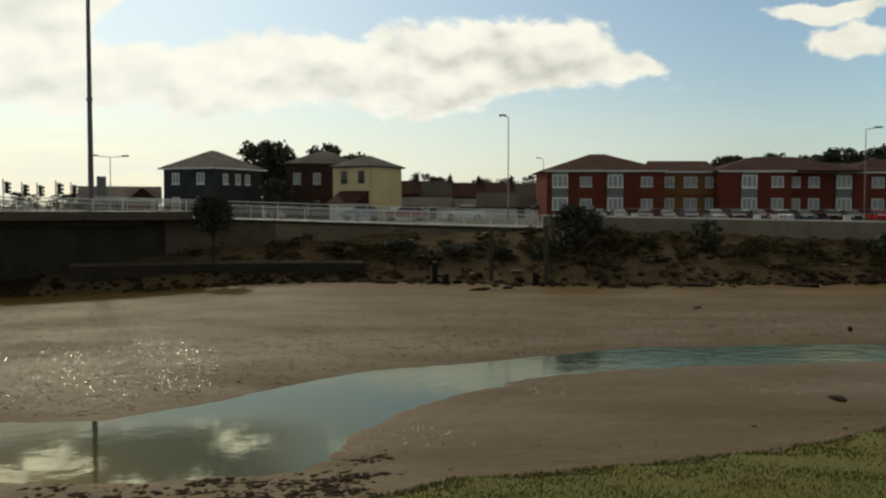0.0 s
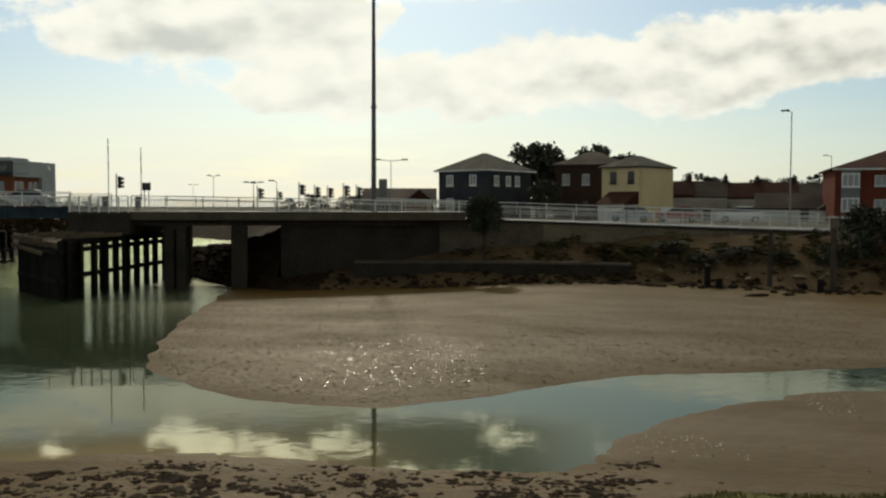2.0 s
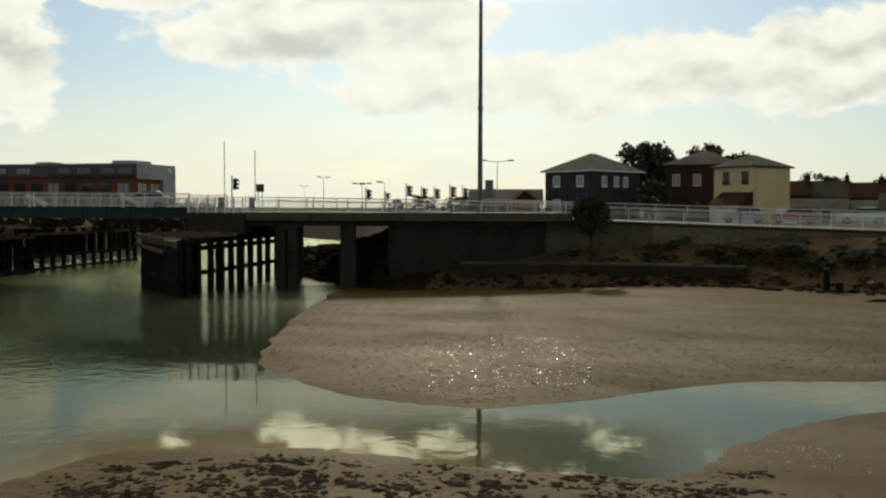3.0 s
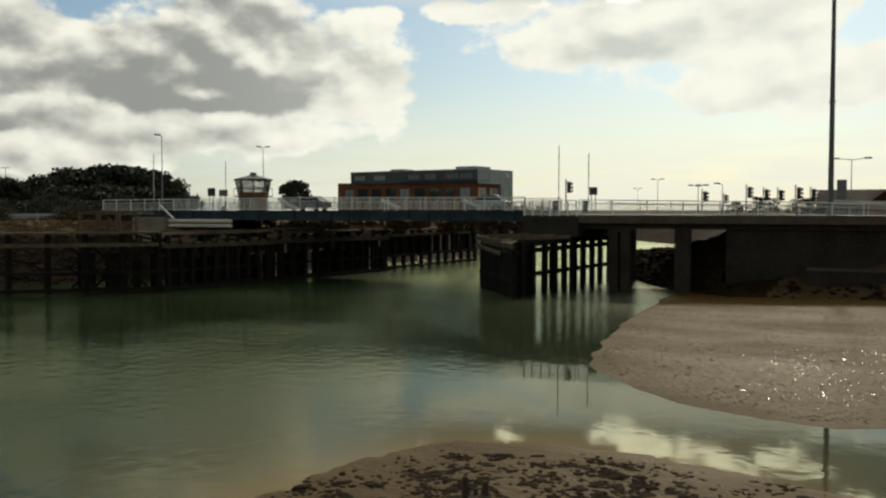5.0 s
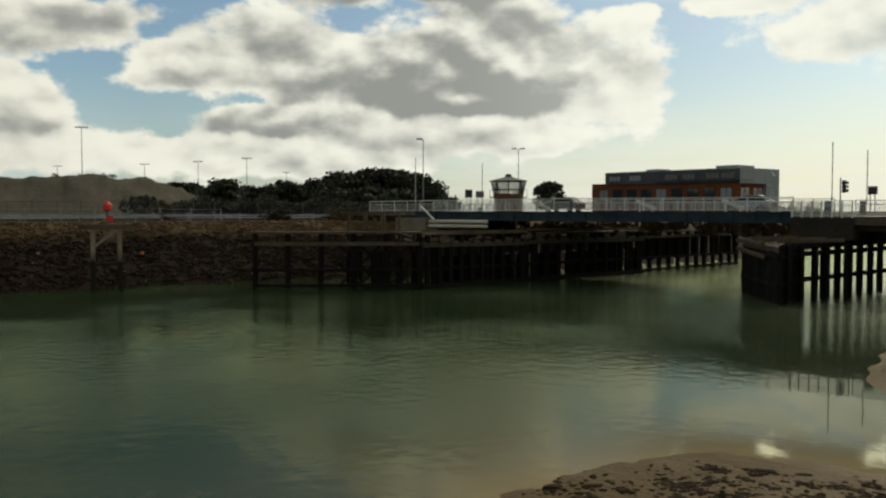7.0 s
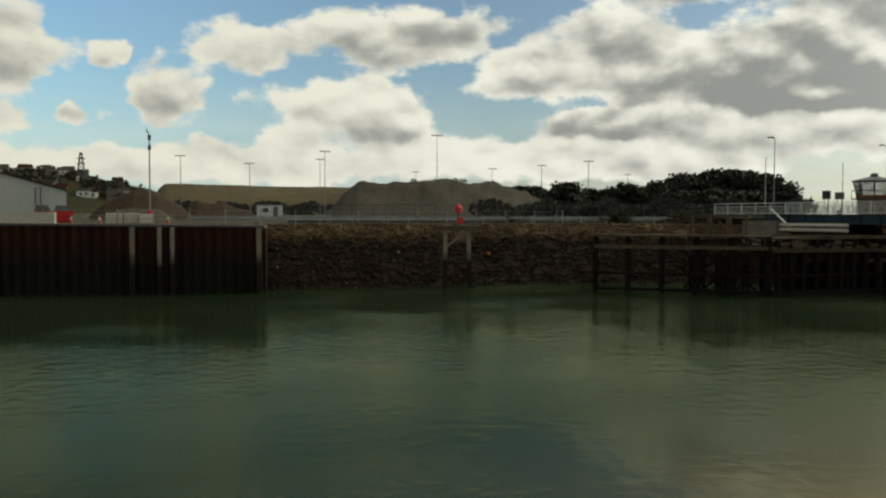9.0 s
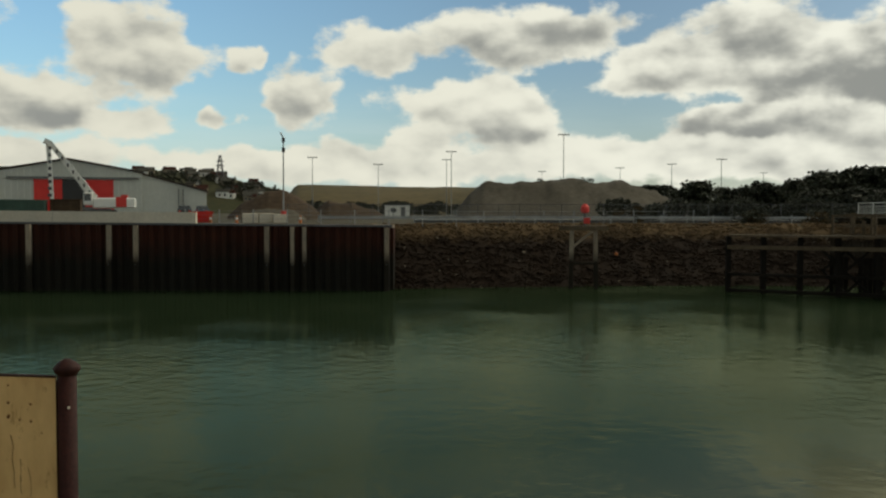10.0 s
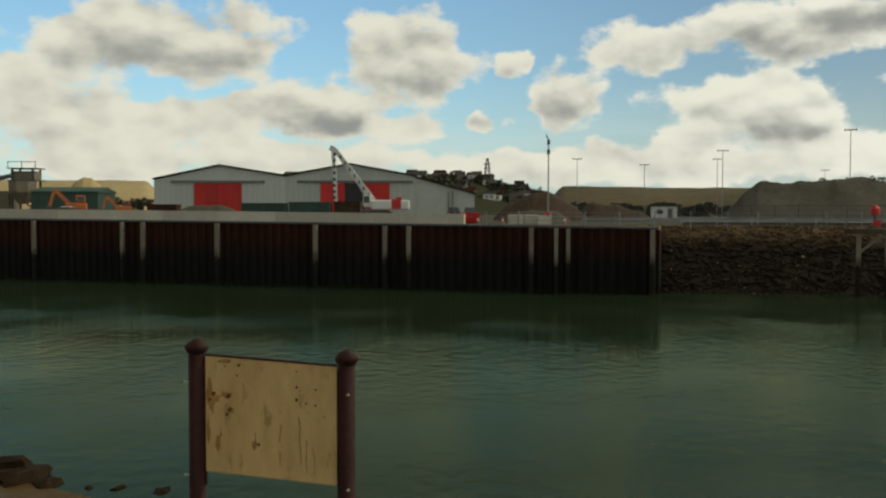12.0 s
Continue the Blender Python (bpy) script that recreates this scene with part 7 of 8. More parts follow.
heap("rubble_mound", "low brown heap of soil and scrap in the yard", 125.5, 130.5, 124, 8, [-0.1, 0.1, 0.3, 0.2, 0.35, 0.3, 0.1, -0.1], M_SOIL, base=5.9, n=50)

# wire fence along the yard
ob = thing("wire_fence", "grey wire fence on thin posts along the yard", "fence")
for y0, y1, x in ((-22, 2, -80.5), (2, 26, -90.5)):
    for z in (0.35, 0.7, 1.05):
        part("wire", beam(bmesh.new(), (x, y0, 5.6 + z), (x, y1, 5.6 + z), 0.025), M_STEEL, ob)
    k = y0
    while k <= y1:
        part("post", beam(bmesh.new(), (x, k, 5.3), (x, k, 6.8), 0.08), M_STEEL, ob)
        k += 3.0
# quay road and its far barrier, seen as pale strips
tagged(part("road", ribbon([(-96, -2, 5.75), (-97, 20, 5.75), (-96, 40, 5.75), (-92, 52, 5.85)], -0.3, 0.0, 0, -6), M_ASPHALT), "grey asphalt quay road", "road", kind="structure")
ob = thing("crash_barrier", "long pale steel crash barrier beside the quay road", "crash barrier", kind="structure")
LINE = [(-94.5, -12, 5.6), (-95.5, 8, 5.6), (-95.5, 24, 5.6), (-94, 40, 5.6)]
part("rail", ribbon(LINE, 0.3, 0.55, 0, 0.08), M_STEEL, ob)
for a, b in zip(LINE, LINE[1:]):
    for k in range(6):
        c = Vector(a).lerp(Vector(b), k / 6)
        part("post", beam(bmesh.new(), c - UP * 0.2, c + UP * 0.7, 0.12), M_STEEL, ob)
ob = thing("mesh_fence", "tall grey mesh fence in front of the heaps", "fence")
LINE2 = [(-112, -18, 5.6), (-112, 8, 5.6), (-112, 34, 5.6), (-104, 52, 5.6)]
thin = bmesh.new()
for a, b in zip(LINE2, LINE2[1:]):
    a, b = Vector(a), Vector(b)
    n = int((b - a).length / 2.6)
    for k in range(n):
        c = a.lerp(b, k / n)
        part("post", beam(bmesh.new(), c - UP * 0.3, c + UP * 2.0, 0.08), M_DARKSTEEL, ob)
    part("top_rail", beam(bmesh.new(), a + UP * 1.95, b + UP * 1.95, 0.05), M_DARKSTEEL, ob)
    n = int((b - a).length / 0.2)
    for k in range(n):
        c = a.lerp(b, k / n)
        beam(thin, c, c + UP * 1.95, 0.022, n=3)
tagged(part("mesh_wire", thin, M_DARKSTEEL, ob), kind="stuff")


def nav_light():
    p = polar(80.6, 78.5)
    ob = thing("navigation_light", "timber stand with platform and red navigation light", "navigation light", p.x, p.y, 0, 80.6)
    for x in (-1.0, 1.0):
        for y in (0, 1.8):
            part("leg", beam(bmesh.new(), (x * 1.08, y, -0.5), (x, y, 5.3), 0.34), M_FENDER, ob)
    part("brace", beam(bmesh.new(), (-0.9, -0.12, 3.6), (0.9, -0.12, 5.1), 0.2), M_FENDER, ob)
    part("brace", beam(bmesh.new(), (-1.0, -0.1, 2.2), (1.0, -0.1, 2.2), 0.22), M_FENDER, ob)
    for k in range(8):
        part("deck_plank", B(-2.1 + 0.52 * k, -0.5, 5.3, -1.62 + 0.52 * k, 2.4, 5.42), M_DECKWOOD, ob)
    part("edge_beam", B(-2.1, -0.55, 5.02, 2.1, -0.4, 5.3), M_DECKWOOD, ob)
    lamp = part("lamp_post", beam(bmesh.new(), (0.1, 0.6, 5.42), (0.1, 0.6, 6.5), 0.2, n=8), M_DARKSTEEL, ob)
    part("lantern", lathe([(0.2, 6.5), (0.36, 6.6), (0.36, 7.0), (0.2, 7.2), (0.1, 7.3)], 10), M_REDPAINT, ob, "round red lantern").location = (0.1, 0.6, 0)
    part("day_mark", B(0.0, 0.35, 5.6, 0.55, 0.42, 6.1), M_REDPAINT, lamp)


nav_light()
ob = thing("buoy", "faded orange mooring buoy washed onto the stones", "buoy", *polar(78.6, 86.5), 0)
ob.location.z = height_at(*polar(78.6, 86.5).xy)
part("float", lathe([(0.05, 0), (0.15, 0.06), (0.18, 0.18), (0.13, 0.3), (0.05, 0.34)], 12), M_ORANGE, ob)
part("ring", lathe([(0.04, 0.34), (0.06, 0.37), (0.03, 0.42)], 8), M_DARKSTEEL, ob)

# hillside tower tip and a pale hut far off
ob = thing("site_cabin", "white site cabin beyond the stone bank", "cabin", *polar(92.3, 160), 0)
ob.matrix_basis = pose(*polar(92.3, 160).xy, 5.6, 0, 0, 92)
part("wall", B(-2.2, 0, 0, 2.2, 2.4, 2.2), M_WHITE, ob)
part("roof", B(-2.3, -0.1, 2.203, 2.3, 2.5, 2.35), M_GREYCLAD, ob)
part("window", B(-1.2, -0.05, 1.0, -0.2, -0.003, 1.7), M_GLASS, ob)
part("door", B(0.6, -0.05, 0.05, 1.4, -0.003, 1.95), M_GREYCLAD, ob)

# ---- cars ----
PAINTS = [mat("car_black", (0.012, 0.013, 0.015), (0.016, 0.017, 0.02), 0.25, 0.5, 8, 0.0), mat("car_white", (0.62, 0.62, 0.60), (0.55, 0.55, 0.53), 0.3, 0.5, 8, 0.0),
          mat("car_red", (0.30, 0.015, 0.012), (0.25, 0.013, 0.01), 0.3, 0.5, 8, 0.0), mat("car_silver", (0.26, 0.27, 0.28), (0.22, 0.23, 0.24), 0.3, 0.5, 8, 0.0, metal=0.4),
          mat("car_blue", (0.02, 0.035, 0.07), (0.018, 0.03, 0.06), 0.3, 0.5, 8, 0.0)]
M_TYRE = mat("tyre", (0.02, 0.02, 0.02), (0.012, 0.012, 0.012), 0.9, 2, 20, 0.1)


def side_profile(pts, half):
    bm = bmesh.new()
    a = [bm.verts.new((x, -half * k, z)) for x, z, k in pts]
    b = [bm.verts.new((x, half * k, z)) for x, z, k in pts]
    bm.faces.new(a), bm.faces.new(b[::-1])
    for i in range(len(pts)):
        j = (i + 1) % len(pts)
        bm.faces.new((a[j], a[i], b[i], b[j]))
    bmesh.ops.recalc_face_normals(bm, faces=bm.faces)
    return bm


def car(x, y, z, rz, paint, label, group):
    ob = thing("car", label, "car", x, y, z, rz, group)
    body = part("body", side_profile([(-2.05, 0.35, 1), (2.05, 0.35, 1), (2.1, 0.62, 0.98), (1.95, 0.82, 0.95), (0.95, 0.98, 0.95), (-1.75, 1.0, 0.95), (-2.1, 0.85, 0.96)], 0.88), paint, ob)
    part("roof", side_profile([(0.3, 1.40, 0.74), (-1.15, 1.42, 0.74), (-1.0, 1.48, 0.70), (0.1, 1.47, 0.70)], 0.88), paint, body)
    part("glasshouse", side_profile([(0.95, 0.985, 0.93), (0.28, 1.398, 0.75), (-1.2, 1.405, 0.75), (-1.75, 1.005, 0.93)], 0.88), M_GLASS, body)
    for sx in (-1.3, 1.3):
        for sy in (-0.8, 0.8):
            w = part("wheel", bars(((sx, sy - 0.1, 0.31), (sx, sy + 0.1, 0.31), 0.62, 0.62, 14)), M_TYRE, ob)
            part("rim", bars(((sx, sy - 0.112, 0.31), (sx, sy + 0.112, 0.31), 0.38, 0.38, 10)), M_STEEL, w)
    for sy in (-0.6, 0.6):
        part("headlight", B(2.0, sy - 0.16, 0.62, 2.09, sy + 0.16, 0.76), M_PALE, ob)
        part("tail_light", B(-2.1, sy - 0.14, 0.68, -2.02, sy + 0.14, 0.86), M_REDPAINT, ob)
    return ob


NAMES = ["black", "white", "red", "silver", "dark blue"]
rnd = random.Random(12)
for i in range(15):
    k = (0, 4, 0, 0, 4, 3, 0, 0, 1, 4, 0, 0, 2, 0, 4)[i]
    car(17.5 + 2.65 * i + rnd.uniform(-0.2, 0.2), 103.5 + rnd.uniform(-0.4, 0.4), 4.72, 90 + rnd.uniform(-3, 3) + 180 * (i % 2), PAINTS[k], NAMES[k] + " hatchback car parked in front of the flats", "parked cars")
for s, k in ((27.0, 3), (46.0, 0)):
    p = on_bridge(s, -6.8, 6.08 if s < 20 else 6.41)
    car(*p, BR[3], PAINTS[k], NAMES[k] + " car standing on the bridge", "cars on the bridge")
for x, y, k in ((-3.5, 86.5, 2), (2.0, 87.5, 1), (-8.0, 88, 3)):
    car(x, y, 5.15, 182, PAINTS[k], NAMES[k] + " car standing beyond the road railing", "roadside cars")
for u, v, k in ((1.4, 119, 0), (3.6, 121, 4), (-49.5, 120, 1)):
    p = yard(u, v)
    car(p.x, p.y, 5.9, 106 + 90, PAINTS[k], NAMES[k] + " car parked in the yard", "yard cars")
fence("car_park_fence", "thin grey steel fence before the parked cars", [(12, 98.5, 4.7), (34, 98.8, 4.7), (60, 98.8, 4.7)], 1.6, 3.2, 0, "car park fences", post_w=0.06, paint=M_GREYCLAD)
for i, (x, h) in enumerate(((20.6, 1.1), (33.8, 1.0), (43.5, 0.95))):
    ob = thing("meter_box", "small white cabinet beside the car park", "cabinet", x, 97.6, 4.7, 0, group="white cabinets")
    part("box", B(-0.35, -0.2, 0, 0.35, 0.2, h, bevel=0.03), M_WHITE, ob)
    part("lid", B(-0.39, -0.24, h + 0.003, 0.39, 0.24, h + 0.06), M_GREYCLAD, ob)


# ---- shore clutter ----


def scatter(name, label, category, n, seed, place, size, material, squash=0.45, sub=1, rough=0.5, stretch=1.5, spin=6.283):
    """Many small lumps lying on the ground, as one sheet."""
    r = random.Random(seed)
    protos = []
    for k in range(6):
        bm = lump(1.0, squash, rough, seed + k, sub)
        bm.verts.ensure_lookup_table()
        protos.append((np.array([v.co[:] for v in bm.verts]), np.array([[v.index for v in f.verts] for f in bm.faces])))
        bm.free()
    P = place(np.random.RandomState(seed), n)
    pts = P.tolist()
    H = ground_height(P[:, 0], P[:, 1])[0]
    Vs, Fs, c = [], [], 0
    for (x, y), h in zip(pts, H):
        s = r.uniform(*size) * (1.6 if r.random() < 0.1 else 1.0)
        a = (r.random() - 0.5) * spin
        V, F = protos[r.randrange(6)]
        ca, sa = math.cos(a), math.sin(a)
        W = V * np.array([s * r.uniform(1, stretch), s, s])
        W = np.stack([W[:, 0] * ca - W[:, 1] * sa + x, W[:, 0] * sa + W[:, 1] * ca + y, W[:, 2] + max(h, -0.05) + s * squash * 0.25], 1)
        Vs.append(W), Fs.append(F + c)
        c += len(W)
    ob = mesh_np(name, np.concatenate(Vs), np.concatenate(Fs), [material], smooth=False)
    return tagged(ob, label, category, kind="stuff")


def sector(r, n, az, d, keep):
    """n points spread over a range of bearings and distances, of those that keep() allows."""
    out = np.zeros((0, 2))
    while len(out) < n:
        A, D = np.radians(r.uniform(*az, 4 * n)), r.uniform(*d, 4 * n)
        X, Y = -np.sin(A) * D, np.cos(A) * D
        ok = keep(X, Y)
        out = np.concatenate([out, np.stack([X[ok], Y[ok]], 1)])
    return out[:n]


def weed_place(r, n):
    return sector(r, n, (4, 62), (11, 23.5), lambda X, Y: (inside(NEAR, X, Y) > 0.25) & ((wave(X, Y * 1.8, 5, 9) > 0.0) | (r.rand(len(X)) < 0.12)))


def mat_place(r, n):
    """Middles of the weed mats, with smaller pieces strewn about each."""
    P = sector(r, n // 14, (4, 62), (11, 23.5), lambda X, Y: (inside(NEAR, X, Y) > 0.4) & (r.rand(len(X)) < 0.25 + 0.75 * ease(inside(NEAR, X, Y), 0.3, 2.5)))
    Q = np.repeat(P, 14, 0)[:n]
    return Q + r.normal(0, 1, Q.shape) * np.array([0.30, 0.16]) * r.uniform(0.4, 1.5, (len(Q), 1))


scatter("seaweed", "dark matted clumps of seaweed on the muddy shore", "seaweed", 7000, 30, mat_place, (0.025, 0.09), M_WEED, 0.28, 1, 0.9, 2.2)
scatter("seaweed", "scattered scraps of dark seaweed on the mud", "seaweed", 1500, 31, weed_place, (0.02, 0.055), M_WEED, 0.3, 1, 0.9, 2.4)
scatter("shore_stones", "small brown stones on the muddy shore", "stones", 500, 32, weed_place, (0.03, 0.09), M_BANK, 0.6, 1)


def flat_place(r, n):
    return sector(r, n, (-27, 37), (27, 62), lambda X, Y: (inside(FLAT, X, Y) > 0.5) & (inside(MUDLINE, X, Y) < -2) & (r.rand(len(X)) < 1.15 - ease(inside(FLAT, X, Y), 6, 22)))


scatter("mud_clods", "small dark clods and weed on the mud flat", "mud clods", 9500, 33, flat_place, (0.02, 0.05), M_CLOD, 0.2, 1, 0.6, 2.2, 0.5)


def sand_place(r, n):
    return sector(r, n, (-28, 4), (19, 37), lambda X, Y: (inside(NEAR, X, Y) > 0.4))


def glints(n, seed):
    """Wet ripple faces on the mud, each a few centimetres, tipped a little this way and that."""
    r = np.random.RandomState(seed)
    P = np.concatenate([sector(r, n, (14, 30), (30.5, 44), lambda X, Y: (inside(FLAT, X, Y) > 2.0) & (r.rand(len(X)) < 0.45 + 0.55 * ease(wave(X, Y * 2, 9, 21), -0.25, 0.35))),
                        sector(r, n // 4, (-26, 14), (24, 34), lambda X, Y: (inside(NEAR, X, Y) > 1.0) & (wave(X, Y * 2, 5, 22) > 0.2))])
    m = len(P)
    H = ground_height(P[:, 0], P[:, 1])[0] + 0.018
    s, k = r.uniform(0.006, 0.016, m), r.uniform(1.4, 3.0, m)
    tx, ty = r.normal(0, 0.08, m), r.normal(0.2, 0.09, m)
    V = np.stack([np.stack([P[:, 0] + dx * s * k, P[:, 1] + dy * s, H + tx * dx * s * k + ty * dy * s], 1) for dx, dy in ((-1, -0.6), (0.4, -1), (1, 0.3), (-0.3, 1))], 1).reshape(-1, 3)
    ob = mesh_np("wet_ripples", V, np.arange(4 * m).reshape(-1, 4), [M_PUDDLE], smooth=False)
    tagged(ob, "small glistening wet ripples on the mud", "wet mud", kind="stuff")


glints(4200, 3)
def shell_place(r, n):
    return sector(r, n, (-28, 6), (24, 36), lambda X, Y: (inside(NEAR, X, Y) > 0.4) & (wave(X, Y, 11, 27) > 0.22))


scatter("shells", "pale broken shells on the wet sand", "shells", 320, 34, shell_place, (0.012, 0.03), M_PALE, 0.3)
scatter("sand_clods", "small dark stones on the wet sand", "stones", 80, 35, sand_place, (0.02, 0.06), M_CLOD, 0.4)


def foot_place(r, n):
    x = r.uniform(-34, 48, n)
    return np.stack([x, np.interp(x, [-36, -31, -25, -14, -8, -2, 8, 20, 34, 60], [66, 63.6, 65.5, 68, 68.5, 67.6, 66.6, 67.4, 68.6, 69]) + r.normal(-0.3, 0.8, n)], 1)


scatter("foreshore_rocks", "dark weedy rocks at the foot of the bank", "rocks", 520, 36, foot_place, (0.08, 0.32), M_WEED, 0.6, 1, 0.7, 1.8)
scatter("bank_debris", "pale stones and debris on the earth bank", "debris", 200, 37, lambda r, n: np.stack([r.uniform(-12, 46, n), r.uniform(68, 73.5, n)], 1), (0.06, 0.18), M_CONC, 0.4, 1, 0.6, 2.5)


def tufts(name, label, n, seed, xr, yr, size, material, tall=1.0):
    """Low leafy growth strewn over the earth bank, as one sheet."""
    r = np.random.RandomState(seed)
    X, Y = r.uniform(*xr, n), r.uniform(*yr, n)
    H = ground_height(X, Y)[0]
    Vs, Fs, k = [], [], 0
    for i in range(n):
        V, F = crown_mesh(seed + i % 6, 7, 16, 0.16, lo=0.0)
        s = r.uniform(*size)
        Vs.append(V * np.array([s * 1.4, s, s * 0.5 * tall]) + np.array([X[i], Y[i], H[i] - 0.1])), Fs.append(F + k)
        k += len(V)
    ob = mesh_np(name, np.concatenate(Vs), np.concatenate(Fs), [material], smooth=False)
    tagged(ob, label, "weeds", kind="stuff")


tufts("bank_scrub", "low olive-green scrub on the upper bank", 170, 61, (-14, 48), (69.8, 73.6), (0.4, 1.0), M_SCRUB)
tufts("bank_scrub", "dark brown withered growth on the bank", 330, 62, (-28, 48), (67.6, 73.4), (0.25, 0.8), M_SCRUBBROWN, 0.8)
tufts("bank_scrub", "nearly black weeds on the lower bank", 130, 63, (-32, 48), (66.5, 71.5), (0.2, 0.6), M_LEAF, 0.7)


def rubble_place(r, n):
    y = r.uniform(-5, 42, n)
    return np.stack([np.interp(y, [-6, -3, 6, 16, 28, 42], [-77.2, -77.6, -79, -80.6, -80.8, -79]) - r.uniform(-0.3, 10.5, n), y], 1)


scatter("bank_rubble", "tumbled brown stones on the sloping bank", "stones", 11000, 39, rubble_place, (0.06, 0.17), M_RUBBLE, 0.65, 1, 0.5, 1.5)
scatter("bank_rubble", "scattered pale stones on the sloping bank", "stones", 150, 40, rubble_place, (0.05, 0.12), M_CONC, 0.65, 1, 0.5, 1.5)


def grass(n, seed):
    r = np.random.RandomState(seed)
    P = sector(r, n, (-34, 16), (5.2, 11.5), lambda X, Y: inside(BENCH, X, Y) > -0.25)
    h, a, w = r.uniform(0.012, 0.036, n), r.rand(n) * 6.283, r.uniform(0.004, 0.008, n)
    Z = ground_height(P[:, 0], P[:, 1])[0] - 0.01
    k = h * r.uniform(0.1, 0.7, n)
    lean = np.stack([np.cos(a + 1.2) * k, np.sin(a + 1.2) * k, h], 1)
    s = np.stack([np.cos(a) * w, np.sin(a) * w, np.zeros(n)], 1)
    b = np.concatenate([P, Z[:, None]], 1)
    V = np.stack([b - s, b + s, b + lean], 1).reshape(-1, 3)
    ob = mesh_np("grass", V, np.arange(3 * n).reshape(-1, 3), [M_GRASS], smooth=False)
    tagged(ob, "rough short grass on the river bank", "grass", kind="stuff")


grass(26000, 5)


def stake(name, label, x, y, h, w, seed, m=None, lean=0.0, group="timber stakes"):
    z = height_at(x, y)
    ob = thing(name, label, "timber post", x, y, z, seed * 40, group=group)
    bm = beam(bmesh.new(), (0, 0, -0.5), (lean, 0, h), w, n=7, taper=0.85)
    r = random.Random(seed)
    for v in bm.verts:
        if v.co.z > h * 0.8:
            v.co.z += r.uniform(-0.12, 0.12) * min(1.0, h)
    part("post", bm, m or M_TIMBER, ob)


stake("mooring_post", "tall dark timber post standing in the mud", 7.6, 66.6, 4.3, 0.42, 1, M_DECKDARK)
stake("mooring_post", "tall dark timber post standing in the mud", 3.6, 67.2, 3.9, 0.36, 2, M_DECKDARK)
stake("mooring_post", "broken black timber stump in the mud", -0.6, 67.0, 1.6, 0.5, 3)
stake("mooring_post", "broken black timber stump in the mud", 0.2, 66.4, 0.7, 0.6, 4)
stake("mooring_post", "broken black timber stump in the mud", 6.8, 66.2, 0.9, 0.5, 7)
stake("mooring_post", "short dark timber stump in the mud", 21, 46.5, 0.2, 0.25, 5)
p = polar(42.2, 12.2)
low = height_at(p.x, p.y)
ob = thing("shore_post", "dark rotten post stump on the near shore", "timber post", p.x, p.y, low, 42, group="timber stakes")
part("post", beam(bmesh.new(), (0, 0, -0.4), (0.02, 0, 2.62 - low), 0.40, 0.34, n=9, taper=0.92), M_DECKDARK, ob)
for x, w, top in ((-0.13, 0.11, 2.86), (0.12, 0.14, 2.80), (0.0, 0.10, 2.70)):
    part("splinter", beam(bmesh.new(), (x, 0.03, 2.5 - low), (x * 1.15, 0.05, top - low), w, 0.16, n=5, taper=0.5), M_DECKDARK, ob, "ragged rotten splinter")
for i, (x, y, s) in enumerate(((-4.3, 66.3, 0.5), (2.6, 62.8, 0.42), (4.6, 64.3, 0.4), (12.4, 65.3, 0.5), (18.6, 65.9, 0.6), (17.0, 66.0, 0.5), (15.5, 55, 0.25), (13.0, 29.6, 0.22), (26, 66, 0.5))):
    ob = thing("foreshore_rock", "dark weed-covered rock lying on the mud", "rock", x, y, height_at(x, y), 40 * i, group="foreshore rocks")
    bm = lump(s, 0.4, 0.7, i + 3, 2)
    for v in bm.verts:
        v.co.x *= 1.9
    part("stone", bm, M_WEED, ob)
for i, (x, y, s) in enumerate(((-18.4, -15.9, 0.5), (-18.0, -15.0, 0.3), (-18.9, -17.0, 0.6), (-18.2, -16.6, 0.5), (-18.3, -13.2, 0.13), (-18.4, -12.1, 0.16), (-18.1, -13.9, 0.1), (-16.9, 12.6, 0.16), (-17.1, 14.0, 0.1))):
    ob = thing("shore_rock", "dark wet rock at the water's edge", "rock", x, y, max(0, height_at(x, y)), 40 * i, group="shore rocks")
    bm = lump(s, 0.45, 0.6, i + 30, 2)
    for v in bm.verts:
        v.co.x *= 1.6
    part("stone", bm, M_WEED, ob)


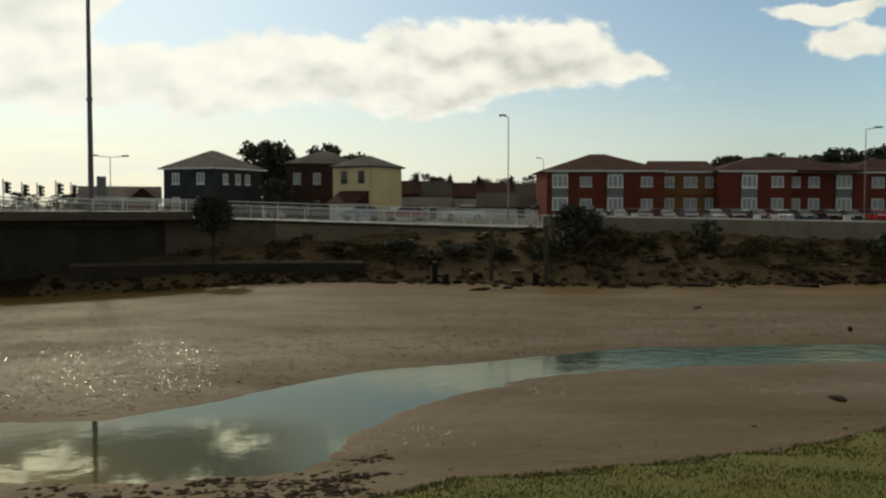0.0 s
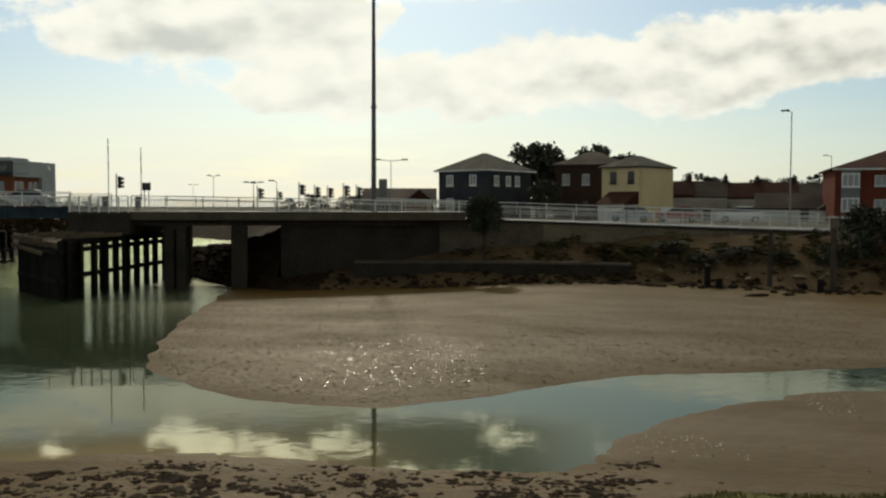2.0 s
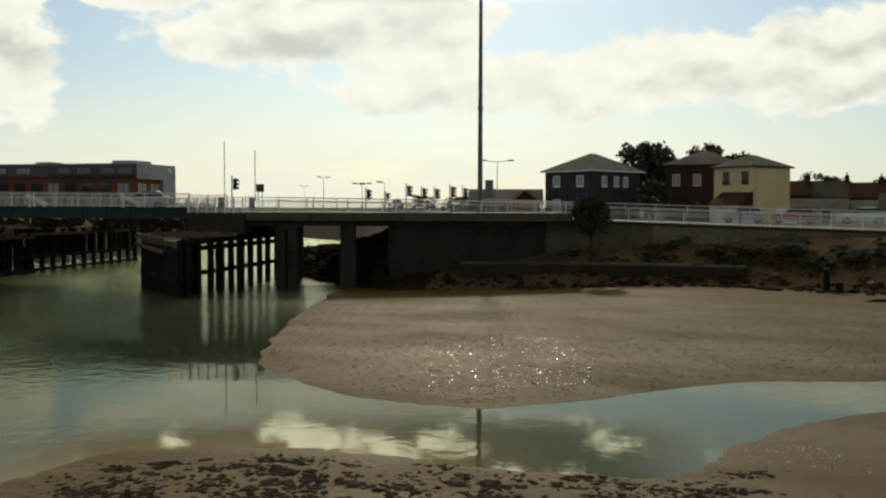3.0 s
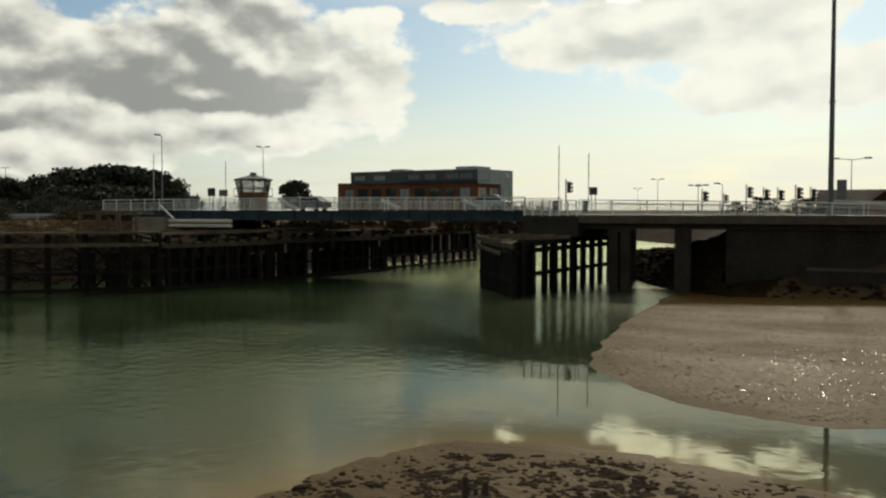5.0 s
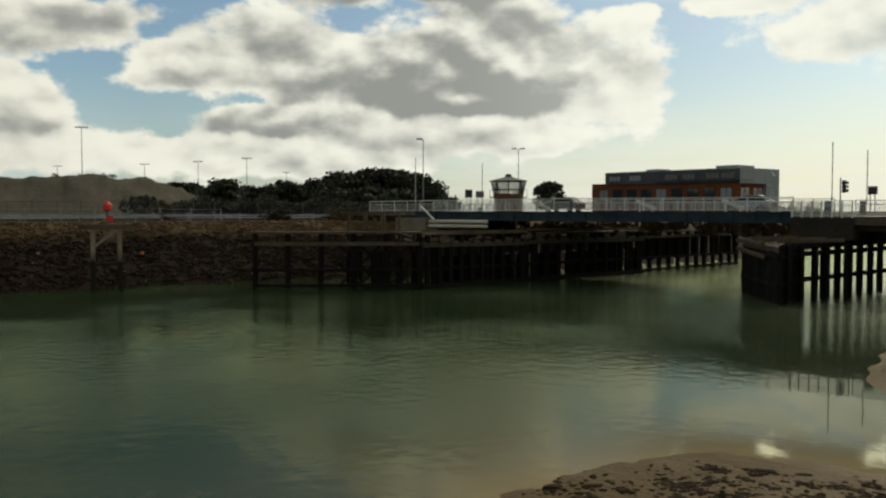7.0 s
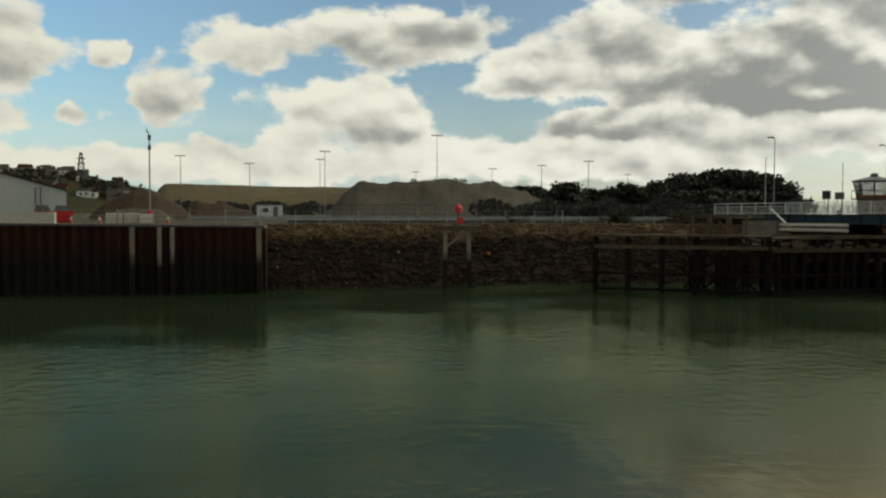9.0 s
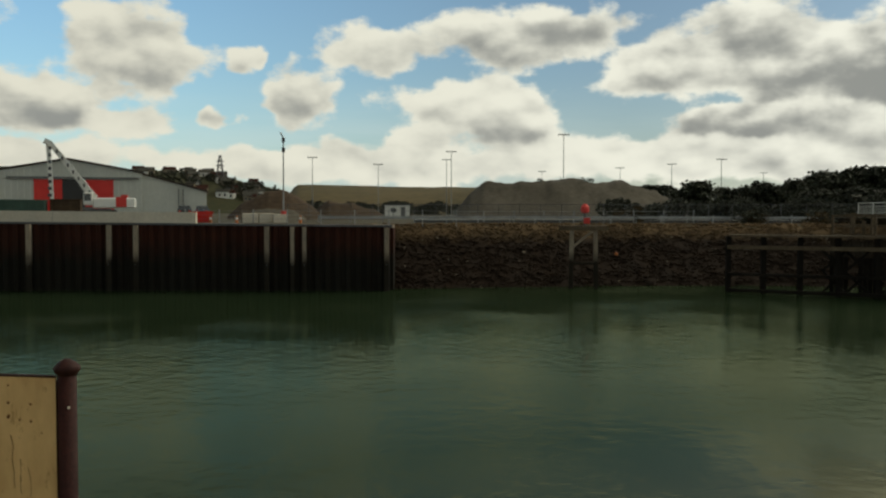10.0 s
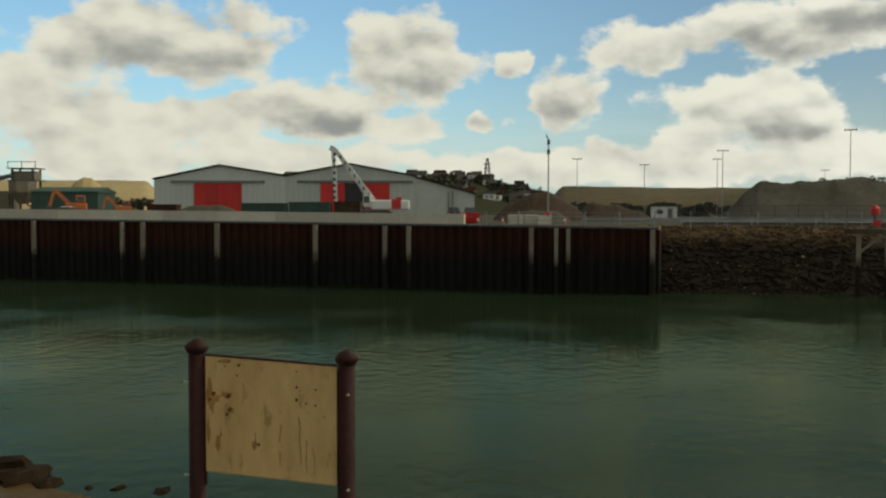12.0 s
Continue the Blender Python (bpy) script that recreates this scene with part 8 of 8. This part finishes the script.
# ---- the notice board ----
def notice_board(left, right, z_left, z_right):
    """Two turned maroon posts with a blank weathered board between them."""
    a, b = Vector((*left, 0)), Vector((*right, 0))
    u = (b - a).normalized()
    n = Vector((-u.y, u.x, 0))
    g = 3.2
    ob = thing("notice_board", "blank cream notice board, stained, between maroon posts", "notice board", a.x, a.y, g, math.degrees(math.atan2(u.y, u.x)))
    L = (b - a).length
    for x, top in ((0, z_left - g), (L, z_right - g)):
        r = 0.053
        post = part("post", lathe([(r, -0.6), (r, top - 0.1)], 16), M_MAROON, ob, smooth=True)
        post.location.x = x
        cap = part("cap", lathe([(r, 0), (r + 0.006, 0.008), (r + 0.02, 0.028), (r + 0.024, 0.045), (r + 0.012, 0.06), (r - 0.006, 0.078), (0.02, 0.094), (0.004, 0.098)], 16), M_MAROON, post, "rounded cap", smooth=True)
        cap.location.z = top - 0.1
        for z in (top - 0.28, top - 0.88):
            part("bolt", bars(((-0.075 if x == 0 else 0.02, -0.03 if x == 0 else -0.062, z), (-0.045 if x == 0 else 0.02, -0.03 if x == 0 else -0.048, z), 0.016, 0.016, 6)), M_PALE, post)
        part("bracket", B(0.03 if x == 0 else -0.06, -0.006, top - 0.95, 0.06 if x == 0 else -0.03, 0.02, top - 0.13), M_MAROON, post)
    zl, zr = z_left - g - 0.112, z_right - g - 0.112
    bm = bmesh.new()
    h = 0.745
    vs = [bm.verts.new(v) for v in ((0.062, -0.012, zl - h), (L - 0.062, -0.012, zr - h - 0.01), (L - 0.062, -0.012, zr), (0.062, -0.012, zl), (0.062, 0.012, zl - h), (L - 0.062, 0.012, zr - h - 0.01), (L - 0.062, 0.012, zr), (0.062, 0.012, zl))]
    for q in ((0, 1, 2, 3), (7, 6, 5, 4), (0, 4, 5, 1), (1, 5, 6, 2), (2, 6, 7, 3), (3, 7, 4, 0)):
        bm.faces.new([vs[i] for i in q])
    part("board", bm, M_SIGN, ob)
    # rust dots and run marks on the face
    rnd = random.Random(2)
    for x, z, r in ((0.16, 0.03, 0.009), (0.22, 0.05, 0.012), (0.13, 0.06, 0.006), (0.21, 0.12, 0.007), (0.05, 0.24, 0.016), (0.15, 0.25, 0.017), (0.03, 0.28, 0.014), (0.16, 0.34, 0.016), (0.14, 0.37, 0.012), (0.6, 0.07, 0.006), (0.6, 0.17, 0.009), (0.72, 0.18, 0.009), (0.6, 0.25, 0.012), (0.66, 0.27, 0.007), (0.72, 0.28, 0.009), (0.78, 0.35, 0.006), (0.35, 0.55, 0.012), (0.1, 0.5, 0.008)):
        bm = lump(r, 1.0, 0.7, int(x * 99), 1)
        for v in bm.verts:
            v.co.y *= 0.1
        part("rust_spot", bm, M_STAIN, ob).location = (0.062 + x, -0.0125, zl - z - 0.03 * x)
    for x, z, n, w in ((0.61, 0.36, 9, 0.013), (0.66, 0.50, 6, 0.008), (0.70, 0.55, 5, 0.007), (0.50, 0.42, 3, 0.014), (0.33, 0.48, 3, 0.008), (0.25, 0.16, 4, 0.008), (0.10, 0.46, 4, 0.007)):
        bm = bmesh.new()
        p = Vector((0.062 + x, -0.0128, zl - z - 0.03 * x))
        for k in range(n):
            q = p + Vector((rnd.uniform(-0.006, 0.008), 0, -0.034))
            beam(bm, p, q, w * (1 - 0.06 * k), 0.0016)
            p = q
        part("run_mark", bm, M_RUNMARK, ob)
    # brown seepage down the edge beside the post
    for x, z, w, h in ((0.012, 0.22, 0.020, 0.16), (0.03, 0.30, 0.018, 0.12), (0.008, 0.48, 0.014, 0.14), (0.055, 0.27, 0.030, 0.05), (0.12, 0.245, 0.034, 0.035), (0.15, 0.345, 0.026, 0.03), (0.10, 0.03, 0.05, 0.02), (0.07, 0.56, 0.016, 0.09), (0.31, 0.56, 0.014, 0.07)):
        bm = lump(1.0, 1.0, 0.8, int(x * 300 + z * 70), 2)
        for v in bm.verts:
            v.co = Vector((v.co.x * w, v.co.y * 0.0007, v.co.z * h / 2))
        part("seep_stain", bm, M_SEEP, ob).location = (0.064 + x + w * 0.5, -0.0122, zl - z - 0.03 * x)
    part("edge_strip", beam(bmesh.new(), (0.062, 0, zl + 0.006), (L - 0.062, 0, zr + 0.006), 0.028, 0.012), M_MAROON, ob)


notice_board((-5.130, -3.112), (-5.283, -2.141), 5.703, 5.651)
